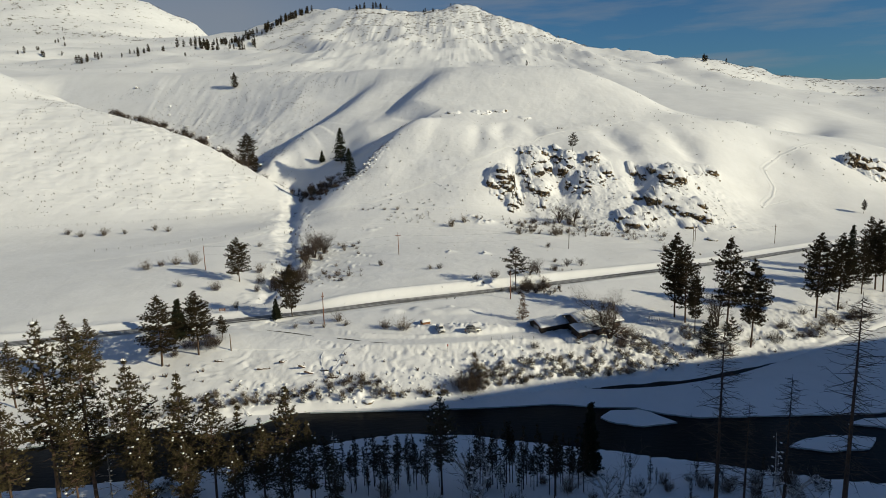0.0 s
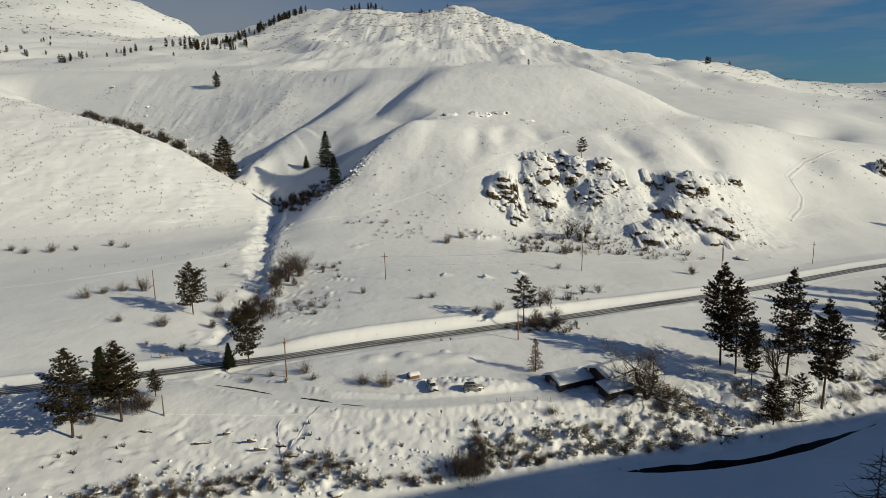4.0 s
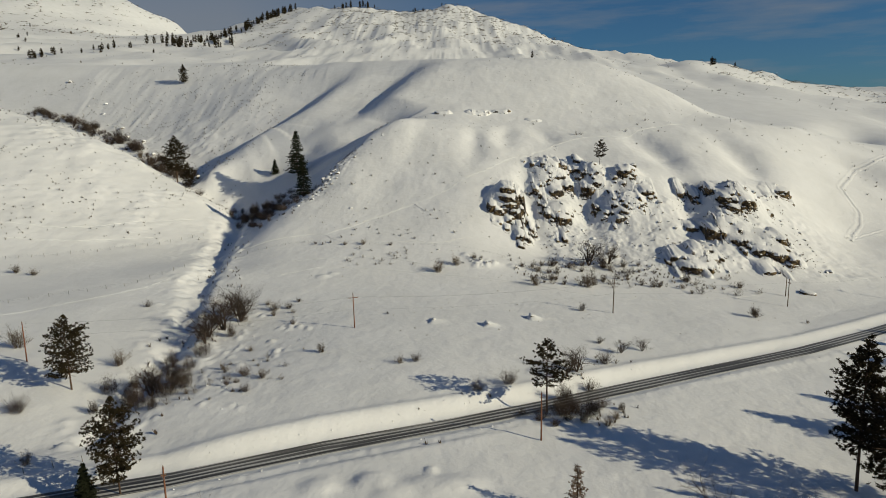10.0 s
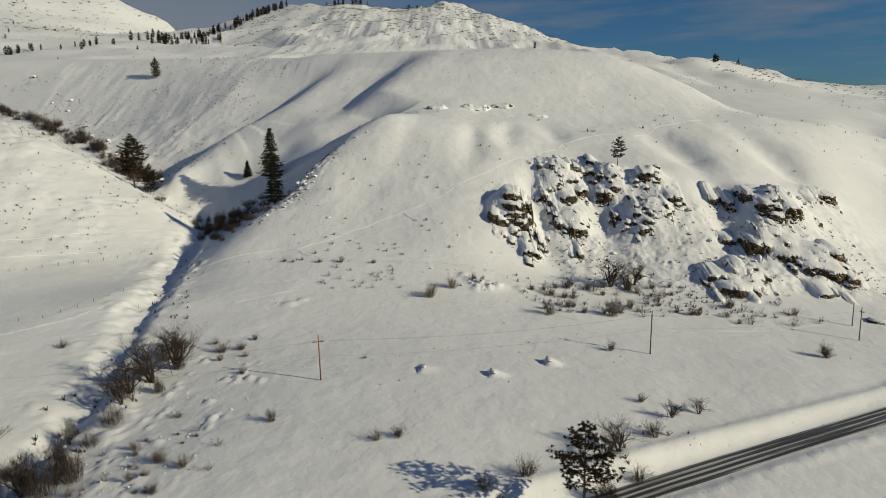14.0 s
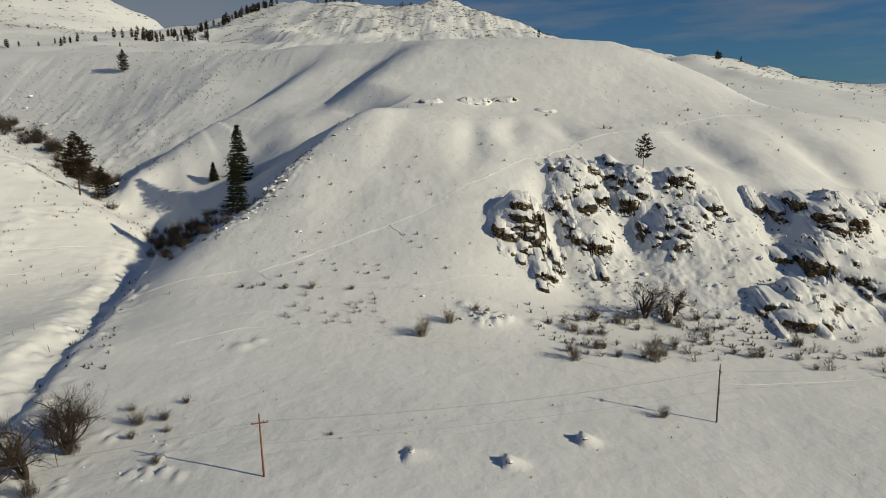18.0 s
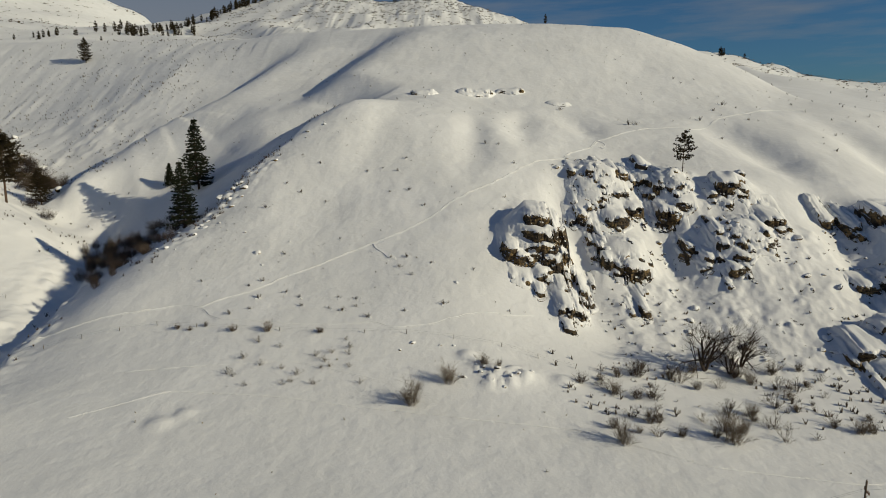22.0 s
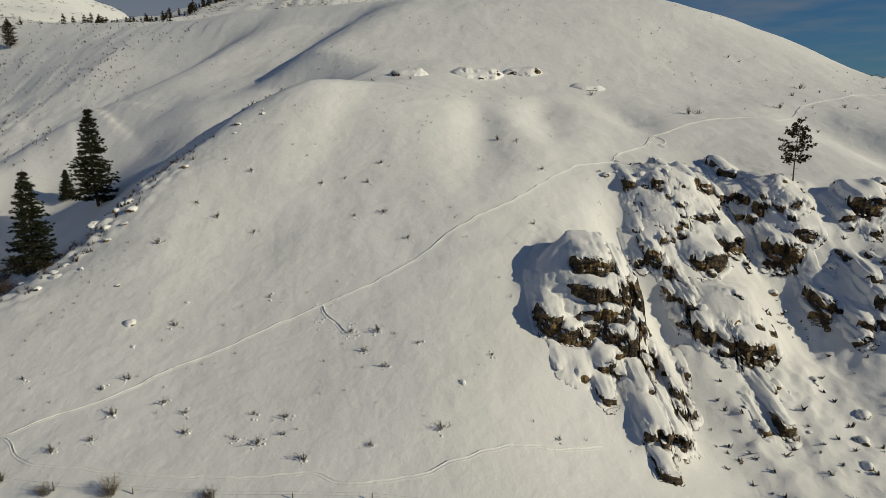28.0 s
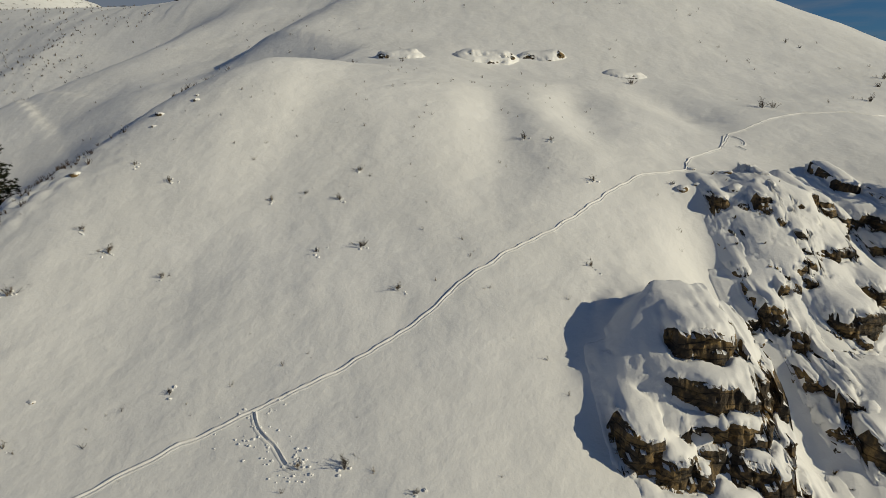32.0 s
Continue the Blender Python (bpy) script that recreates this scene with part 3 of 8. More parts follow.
    z = z + bank * (0.6 * flute + 1.0 * np.abs(fbm(run / 2.9 + 0.12 * out + 2.2 * perlin(x / 9, y / 9), out / 10 + 1.5 * perlin(x / 7, y / 7 + 5), 4, 0.6)) + 0.3 * np.abs(fbm(x / 5, y / 5, 3)) + 0.5 * np.abs(fbm(x / 1.5 + 9, y / 1.9, 3, 0.6)) + 0.4 * rubble(x + 5, y, 2.4) * sstep(0.0, 0.35, perlin(x / 6, y / 5)) + (0.9 * rubble(x, y, 1.9) + 0.3) * sstep(-14, -24, x) * sstep(10, 5, out) + (0.55 * rubble(x, y, 2.6) + 0.5 * rubble(x + 4, y + 9, 1.5)) * sstep(-4, 6, x) * sstep(75, 62, x) * sstep(13, 8, out) - 0.6)
    # river bed
    dn, sn, rn = along(x, y, RIVER_NEAR)
    inn = np.where(sn > 0, dn, -dn)
    bed = np.minimum(inn, -out)
    wob = 1.2 * perlin(x / 7, y / 7)
    z = np.where((inn < 0) & (y < 140), np.maximum(z, -11.4), z)
    z = np.where(bed > -4, np.minimum(z, -11.0 + 1.1 * np.maximum(0, -bed - 0.4) - 2.6 * sstep(-2.5, 3.5, bed + wob)), z)
    # creek: steep sides under snow
    d, s, cz, run = along(x, y, CREEK)
    depth = np.interp(run, [0, 40, 120, 200, 280], [1.0, 1.8, 2.4, 3.2, 2.0])
    half = np.interp(run, [0, 40, 120, 200, 280], [2.0, 3.0, 4.5, 6.5, 5.0])
    half = half * np.where(s > 0, 1.9, 0.9)
    dd = d + 1.6 * perlin(x / 7, y / 7) + 0.9 * perlin(x / 2.6, y / 2.6)
    depth = depth * (0.85 + 0.7 * perlin(run / 13, run * 0 + 2))
    half = half * (1 + 0.6 * perlin(run / 17, run * 0 + 5))
    z = z - depth * (1 - sstep(0.15 * half, half, dd)) * (y > 198)
    z = z + 0.5 * sstep(half * 2.6, half, d) * np.abs(fbm(x / 3.5, y / 3.5, 3)) * (y > 206)
    z = z + sstep(15, 5, d) * (y > 206) * (y < 420) * (0.55 * rubble(x, y + 4, 3.1) + 0.45 * rubble(x + 2, y, 1.7)) * sstep(-0.1, 0.3, perlin(x / 7 + 3, y / 9))
    # road, with the ploughed bank beside it
    d, s, rz, run = along(x, y, ROAD)
    up = np.where(s > 0, d, -d)
    top = rz + 0.12 * fbm(run / 1.5, up / 2, 2)
    z_n = np.where(up > 0, np.maximum(z, rz + 0.7), np.minimum(z, rz + 0.35 + 0.5 * np.maximum(0, -up - 7)))
    lip = 0.5 * np.exp(-((up - 7.2) / 1.4) ** 2) + 0.35 * np.exp(-((up + 5.6) / 0.9) ** 2) * (0.6 + fbm(run / 3, up, 2))
    w = np.where(up > 0, sstep(2.7, 6.6, up), sstep(2.6, 4.6, -up))
    z = np.where(d < 22, (rz - 0.12) * (1 - w) + (z_n * sstep(22, 14, d) + z * (1 - sstep(22, 14, d))) * w + lip * w, z)
    # drive to the house
    d, s, dz, run = along(x, y, DRIVE)
    w = sstep(4.2, 2.2, d)
    z = z * (1 - w) + w * (dz + 0.05 * fbm(x / 1.2, y / 1.2, 2)) - 0.3 * w * (run > 6) + 0.42 * np.exp(-((d - 3.6) / 0.8) ** 2) * (0.7 + fbm(x / 0.9, y / 0.9, 3)) * (run > 6)
    # ploughed heaps beside the parked cars
    heap = sstep(1.0, 0.55, np.hypot((x + 2) / 17, (y - 185.2) / 2.6)) * sstep(2.2, 3.4, np.hypot((x - 2.9) / 1.2, y - 181.6)) * sstep(2.2, 3.4, np.hypot(x + 6.6, (y - 182.6) / 1.2))
    z = z + heap * (0.35 + 1.5 * np.abs(fbm(x / 1.9, y / 1.9, 3, 0.6)))
    # snow lumps over low brush right of the creek
    z = z + 0.7 * np.maximum(0, rubble(x + 3, y + 5, 1.9) - 0.25) * sstep(-64, -58, x) * sstep(-34, -44, x) * sstep(222, 230, y) * sstep(305, 285, y) * sstep(0.0, 0.3, perlin(x / 6, y / 6))
    # low mounds of buried things
    for mx, my, h, r in [(-22, 199, 0.6, 2.8), (-13.5, 200.5, 1.0, 3.0), (-10, 198, 0.7, 3.0), (-4, 199.5, 0.8, 4.4), (1.5, 200.5, 0.6, 3.4), (-4, 204.5, 0.7, 1.1), (-46, 328, 0.6, 2.2), (-43, 331, 0.5, 1.6), (10, 342.5, 0.5, 4.0), (15, 344, 0.5, 4.0), (5, 349, 0.7, 1.8), (23, 344, 0.6, 2.2), (33, 178.5, 1.3, 4.5), (38, 179.5, 1.2, 4.0)]:
        z = z + h * np.exp(-(((x - mx) / r) ** 2 + ((y - my) / (r * 0.8)) ** 2) ** 1.5)
    z = z + sstep(1.0, 0.5, np.hypot((x - 11) / 9, (y - 343) / 4.5)) * (0.7 * rubble(x, y, 2.0) + 0.5 * rubble(x + 3, y + 1, 1.2))
    # buried things in the field: undercut on the shaded side, drifted over on the sunny one
    for mx, my, h, r in [(10.5, 281, 1.3, 2.0), (24, 289, 1.4, 2.2), (-4.5, 283.6, 0.6, 2.4), (-5.5, 281.6, 0.4, 1.6)]:
        u, v = (x - mx) / r, (y - my) / (0.62 * r) + 0.25 * (x - mx) / r
        z = z + h * sstep(-0.95, -0.7, u + 0.12 * perlin(y / 0.9, x / 0.9)) * np.exp(-(np.maximum(0, u + 0.5) / 1.1) ** 2 - v ** 4) * (1 + 0.25 * perlin(x / 1.1, y / 1.1)) - 0.22 * h * np.exp(-((u + 1.15) / 0.3) ** 2 - v * v)
    return z


def ground_z(x, y):
    return float(height(np.array([float(x)]), np.array([float(y)]))[0])


def spread(lo, hi, step, grow, start, end):
    core = list(np.arange(lo, hi + 0.01, step))
    a, s = lo, step
    while a > start:
        s *= grow
        a -= s
        core.insert(0, a)
    b, s = hi, step
    while b < end:
        s *= grow
        b += s
        core.append(b)
    return np.array(core)


def add_lines(arr, lo, hi, step):
    return np.unique(np.round(np.concatenate([arr[(arr < lo) | (arr > hi)], np.arange(lo, hi + 0.01, step)]), 3))


def make_ground():
    xs = add_lines(add_lines(spread(-120, 175, 1.0, 1.045, -3600, 3600), -320, -120.5, 1.7), -62, 140, 0.5)
    ys = add_lines(add_lines(add_lines(spread(104, 470, 1.0, 1.032, -900, 4300), 471, 600, 1.7), 345, 425, 0.5), 148, 200, 0.5)
    X, Y = np.meshgrid(xs, ys)
    Z = np.empty_like(X)
    for i in range(0, len(ys), 60):
        Z[i:i + 60] = height(X[i:i + 60], Y[i:i + 60])
    nx, ny = len(xs), len(ys)
    idx = np.arange(nx * ny).reshape(ny, nx)
    quads = np.stack([idx[:-1, :-1], idx[:-1, 1:], idx[1:, 1:], idx[1:, :-1]], -1).reshape(-1, 4)
    me = bpy.data.meshes.new("ground")
    me.vertices.add(nx * ny)
    me.vertices.foreach_set("co", np.stack([X, Y, Z], -1).reshape(-1))
    me.loops.add(quads.size)
    me.loops.foreach_set("vertex_index", quads.reshape(-1))
    me.polygons.add(len(quads))
    me.polygons.foreach_set("loop_start", np.arange(0, quads.size, 4))
    me.polygons.foreach_set("use_smooth", np.ones(len(quads), bool))
    me.update(calc_edges=True)
    me.materials.append(M_SNOW)
    return tagged(new("ground", me), "snow-covered valley floor, slopes and far mountains", "ground", kind="structure")


ground = make_ground()


# ---- helpers for meshes ----
def mesh_of(name, bm, mats, smooth=False):
    me = bpy.data.meshes.new(name)
    bm.to_mesh(me)
    bm.free()
    for m in (mats if isinstance(mats, (list, tuple)) else [mats]):
        me.materials.append(m)
    if smooth:
        me.polygons.foreach_set("use_smooth", np.ones(len(me.polygons), bool))
    return me


def raw_mesh(name, verts, faces, mats, smooth=False):
    me = bpy.data.meshes.new(name)
    me.from_pydata(verts, [], faces)
    me.validate()
    for m in (mats if isinstance(mats, (list, tuple)) else [mats]):
        me.materials.append(m)
    if smooth:
        me.polygons.foreach_set("use_smooth", np.ones(len(me.polygons), bool))
    return me


def part(name, me, parent, label="", m=None):
    ob = new(name, me)
    ob.parent = parent
    if m is not None:
        ob.matrix_basis = m
    if label:
        ob["label"] = label
    if name in ("snow_clump", "branchwork", "woody_base"):
        ob["kind"] = "stuff"
    return ob


def thing(name, label, category, m=None, group="", kind="", me=None):
    ob = new(name, me)
    if m is not None:
        ob.matrix_basis = m
    return tagged(ob, label, category, group, kind)


# ---- the road surface: a ribbon just above the ploughed bed ----
def ribbon(name, line, half, lift, mat, across=6, step=2.0, zcol=2, texture=None):
    pts = densify(line, step)
    verts, faces, uvs = [], [], []
    run = 0
    for i, p in enumerate(pts):
        a, b = pts[max(0, i - 1)], pts[min(len(pts) - 1, i + 1)]
        d = (b - a)[:2]
        d /= np.linalg.norm(d)
        nrm = np.array((-d[1], d[0]))
        if i:
            run += np.linalg.norm((p - pts[i - 1])[:2])
        for j in range(across + 1):
            u = j / across
            q = p[:2] + nrm * (u * 2 - 1) * half
            verts.append((q[0], q[1], p[2] + lift + 0.06 * (1 - (2 * u - 1) ** 2)))
            uvs.append((u, run))
    for i in range(len(pts) - 1):
        for j in range(across):
            k = i * (across + 1) + j
            faces.append((k, k + 1, k + across + 2, k + across + 1))
    me = bpy.data.meshes.new(name)
    me.from_pydata(verts, [], faces)
    lay = me.uv_layers.new(name="UVMap")
    flat = [c for f in faces for v in f for c in uvs[v]]
    lay.data.foreach_set("uv", flat)
    me.materials.append(mat)
    me.polygons.foreach_set("use_smooth", np.ones(len(me.polygons), bool))
    return me


road = thing("road", "two-lane asphalt road with wet wheel tracks between snowbanks", "road", kind="structure",
             me=ribbon("road", ROAD, 2.55, 0.04, M_ASPHALT))


def make_water():
    pts = [p for p in RIVER_NEAR if -400 <= p[0] <= 400]
    top = [p for p in RIVER_FAR if -400 <= p[0] <= 500][::-1]
    bm = bmesh.new()
    vs = [bm.verts.new((x, y - 4, -12.2)) for x, y in pts] + [bm.verts.new((x, y + 4, -12.2)) for x, y in top]
    bm.faces.new(vs)
    bmesh.ops.triangulate(bm, faces=bm.faces[:])
    return thing("river", "dark open river water between snowy ice shelves", "river", kind="structure", me=mesh_of("river", bm, M_WATER))


river = make_water()


M_ICE = simple("river_ice", (0.30, 0.36, 0.40), (0.5, 0.56, 0.6), 1.5, 0.35)


# ---- trodden trails, lying as shallow troughs with raised lips ----
def laid_trail(name, label, line, half, lip, jitter, seed):
    pts = densify([(x, y, 0) for x, y in line], 0.7)
    P = np.array(pts)[:, :2]
    for _ in range(6):
        P[1:-1] = (P[:-2] + 2 * P[1:-1] + P[2:]) / 4
    run = np.arange(len(P)) * 0.7
    T = np.gradient(P, axis=0)
    T /= np.linalg.norm(T, axis=1)[:, None]
    N = np.stack([-T[:, 1], T[:, 0]], 1)
    P = P + N * (jitter * perlin(run / 2.3 + seed, run * 0 + seed))[:, None]
    offs = [-1.9, -1.0, -0.55, 0.0, 0.55, 1.0, 1.9]
    rise = [-0.12, 0.4, 0.05, -0.1, 0.3, 1.0, -0.12]
    verts = []
    for k, (o, r) in enumerate(zip(offs, rise)):
        wob = 1 + 0.35 * perlin(run / 1.1 + k * 7.3, run * 0 + seed)
        Q = P + N * (o * half * wob)[:, None]
        z = height(Q[:, 0], Q[:, 1]) + lip * r * (1 + 0.9 * perlin(run / 0.9 + k * 3.1, run * 0 + k)) + 0.03
        verts.append(np.stack([Q[:, 0], Q[:, 1], z], 1))
    V = np.stack(verts, 1).reshape(-1, 3)
    m = len(offs)
    faces = [(i * m + j, i * m + j + 1, (i + 1) * m + j + 1, (i + 1) * m + j) for i in range(len(P) - 1) for j in range(m - 1)]
    return thing(name, label, "trail", kind="structure", me=raw_mesh(name, V.tolist(), faces, M_SNOW_CAP, True))


laid_trail("trail", "narrow trodden path through deep snow up the slope", TRAIL, 0.115, 0.17, 0.45, 1.0)
laid_trail("trail", "narrow trodden path over the bench above the rocks", TRAIL_UP, 0.14, 0.16, 0.4, 2.0)
laid_trail("trail", "faint trodden path along the foot of the slope", TRAIL_LOW, 0.13, 0.14, 0.4, 4.0)
laid_trail("trail", "short trodden spur around dug-out brush", [(-16.2, 385), (-15.2, 382.6), (-13.2, 381), (-12.1, 378.8), (-11.1, 379)], 0.16, 0.2, 0.4, 9.0)
laid_trail("trail", "trampled zigzag beside the rocks", [(48.7, 436.5), (52.2, 443.4), (52.9, 441.2), (54.4, 440.1), (52.1, 437.2), (50.9, 438.2), (52.4, 436.1)], 0.2, 0.15, 0.3, 12.0)
laid_trail("animal_track", "line of animal tracks across the snowfield", [(-62, 330), (-48, 338), (-30, 336), (-14, 333), (4, 330), (22, 328), (40, 319), (62, 316), (90, 322), (110, 330)], 0.10, 0.07, 0.2, 15.0)
laid_trail("animal_track", "line of animal tracks across the snowfield", [(-60, 345), (-44, 346), (-28, 347), (-12, 341)], 0.13, 0.07, 0.3, 18.0)
laid_trail("trail", "old ski track curving over the sloping field", [(-180, 262), (-150, 272), (-128, 289), (-112, 306), (-104, 318), (-100, 328)], 0.4, 0.12, 0.3, 21.0)
laid_trail("trail", "old track contouring the near hillside", [(-250, 376), (-210, 378), (-170, 382), (-140, 398), (-122, 408)], 0.5, 0.2, 0.4, 24.0)
laid_trail("trail", "faint track contouring the near hillside", [(-240, 366), (-200, 368), (-160, 374), (-130, 388)], 0.4, 0.16, 0.4, 27.0)
laid_trail("trail", "track trodden down the river bank", [(-31.1, 175.5), (-32.5, 174.2), (-33.3, 171.3), (-34.2, 168.1), (-35.2, 165.6), (-36.5, 161)], 0.11, 0.13, 0.4, 30.0)
laid_trail("trail", "zigzag cart track ploughed up the far flank", FAR_TRACK, 1.1, 0.36, 0.8, 42.0)
laid_trail("trail", "faint turning of the track on the far flank", [(183, 403), (192.9, 407.8), (205.5, 412.7)], 0.7, 0.3, 0.6, 45.0)
laid_trail("trail", "short track trodden down the river bank", [(-38.7, 172.8), (-39.5, 170.4), (-39.4, 169.1), (-38.1, 166.5), (-37, 163)], 0.10, 0.12, 0.3, 36.0)
laid_trail("trail", "path shovelled from the house towards the pines", [(50, 184.5), (54.9, 186.1), (62.1, 189.8), (71.4, 194.9)], 0.22, 0.2, 0.3, 39.0)
laid_trail("trail", "track trodden along the bank top", [(-72, 173), (-58.4, 173.5), (-46, 173.1), (-36, 173.3), (-27, 172.7)], 0.2, 0.16, 0.4, 33.0)


# ---- ice along the river ----
def ice(label, outline, top=-11.85, thick=0.4, rag=0.7, seed=0):
    rnd = random.Random(seed)
    line = densify([(x, y, 0) for x, y in outline + outline[:1]], 1.6)[:-1]
    cx = sum(p[0] for p in line) / len(line)
    cy = sum(p[1] for p in line) / len(line)
    bm = bmesh.new()
    ring = []
    for p in line:
        dx, dy = p[0] - cx, p[1] - cy
        r = math.hypot(dx, dy)
        k = rag * noise.noise((p[0] / 3.0, p[1] / 3.0, seed)) + rnd.uniform(-0.12, 0.12)
        ring.append((p[0] + dx / r * k, p[1] + dy / r * k))
    lift = [top + rnd.uniform(-0.03, 0.03) for _ in ring]
    tops = [bm.verts.new((x, y, z)) for (x, y), z in zip(ring, lift)]
    bm.faces.new(tops)
    bmesh.ops.triangulate(bm, faces=bm.faces[:])
    bmesh.ops.recalc_face_normals(bm, faces=bm.faces[:])
    slab = thing("ice_shelf", label, "ice", group="ice on the river")
    part("snow_cover", mesh_of("snow_cover", bm, M_SNOW_CAP), slab, "smooth snow cover")
    n = len(ring)
    verts = [(x, y, z) for (x, y), z in zip(ring, lift)] + [(x, y, top - thick) for x, y in ring]
    part("ice_edge", raw_mesh("ice_edge", verts, [(i, n + i, n + (i + 1) % n, (i + 1) % n) for i in range(n)], M_ICE), slab, "grey ice edge")
    return slab


ice("broad snow-covered ice shelf along the far bank", [(-38, 150.2), (-7, 151), (10, 152), (22, 153.2), (33, 151), (42, 150.4), (46.5, 147.1), (55, 144.5), (71, 144.8), (86, 145.1), (104, 146), (130, 152), (160, 172), (215, 215), (205, 243), (165, 224), (144, 213), (118, 199), (97, 184), (84, 176), (74, 170.5), (62, 166), (52, 163.2), (40, 161.8), (30, 162.5), (24, 162), (12, 160), (-10, 155), (-34, 153.5)], seed=1)
ice("snow-covered ice floe in open water", [(32.3, 145.2), (35, 141.9), (41, 140.2), (49, 142), (45.9, 146.4), (42, 149.2), (35.3, 149.0)], seed=2)
ice("low snowy ice slab beside the near bank", [(69, 130), (76, 127.5), (84.7, 128.5), (88.9, 133.4), (81, 134.9), (73, 133)], seed=3)
ice("low snowy ice slab in open water", [(86.8, 140.3), (94, 138.1), (97.3, 143.0), (90.6, 142.5)], rag=0.4, seed=4)
ice("low snowy ice slab in open water", [(91, 145.6), (99.8, 147.4), (103, 149.5), (96.8, 149.8)], rag=0.3, seed=5)
ice("snowy ice rim under the far bank", [(-70, 141.5), (-59, 139), (-48.7, 144.5), (-44, 149.5), (-59, 148.4), (-70, 145.4)], seed=6)
ice("snowy ice rim under the far bank", [(-112, 134), (-100, 133), (-86, 138), (-80, 143), (-96, 139.5), (-112, 137)], seed=7)


# ---- plants ----
M_GRASS = simple("dry_brush", (0.10, 0.08, 0.045), (0.20, 0.165, 0.10), 1.5, 0.9)
M_RUSSET = leaf_material("russet_twigs", (0.15, 0.095, 0.062), (0.30, 0.20, 0.135))
def tube(verts, faces, path, radii, sides=3):
    """A tapering stem along a path of points, appended to plain lists."""
    base = len(verts)
    for i, p in enumerate(path):
        a, b = path[max(0, i - 1)], path[min(len(path) - 1, i + 1)]
        d = (b - a)
        d = d.normalized() if d.length > 1e-6 else Vector((0, 0, 1))
        s = d.orthogonal().normalized()
        c = d.cross(s)
        for k in range(sides):
            t = 2 * math.pi * k / sides
            v = p + (s * math.cos(t) + c * math.sin(t)) * radii[i]
            verts.append((v.x, v.y, v.z))
    for i in range(len(path) - 1):
        for k in range(sides):
            a, b = base + i * sides + k, base + i * sides + (k + 1) % sides
            faces.append((a, b, b + sides, a + sides))


def blades(verts, faces, centre, rnd, count, length, width, up=0.25, axis=None):
    """A tuft of needles: narrow blades that fan out from one place."""
    for _ in range(count):
        d = Vector((rnd.gauss(0, 1), rnd.gauss(0, 1), rnd.gauss(up, 0.75)))
        if axis is not None:
            d += axis * 0.9
        d.normalize()
        s = d.cross(Vector((rnd.gauss(0, 1), rnd.gauss(0, 1), rnd.gauss(0, 1)))).normalized() * width * rnd.uniform(0.6, 1.2)
        k = length * rnd.uniform(0.6, 1.15)
        b = len(verts)
        for v in (centre - s - d * 0.1 * k, centre + s - d * 0.1 * k, centre + d * k + s * 0.35, centre + d * k - s * 0.35):
            verts.append((v.x, v.y, v.z))
        faces.append((b, b + 1, b + 2, b + 3))


def blob(verts, faces, c, r, rnd, flat=0.6):
    """A lump of lodged snow, low and uneven."""
    b = len(verts)
    rows, cols = 4, 7
    for i in range(rows + 1):
        ph = math.pi * i / rows
        for j in range(cols):
            th = 2 * math.pi * j / cols
            k = r * rnd.uniform(0.75, 1.2)
            verts.append((c[0] + k * math.sin(ph) * math.cos(th), c[1] + k * math.sin(ph) * math.sin(th), c[2] + flat * k * math.cos(ph)))
    for i in range(rows):
        for j in range(cols):
            faces.append((b + i * cols + j, b + i * cols + (j + 1) % cols, b + (i + 1) * cols + (j + 1) % cols, b + (i + 1) * cols + j))


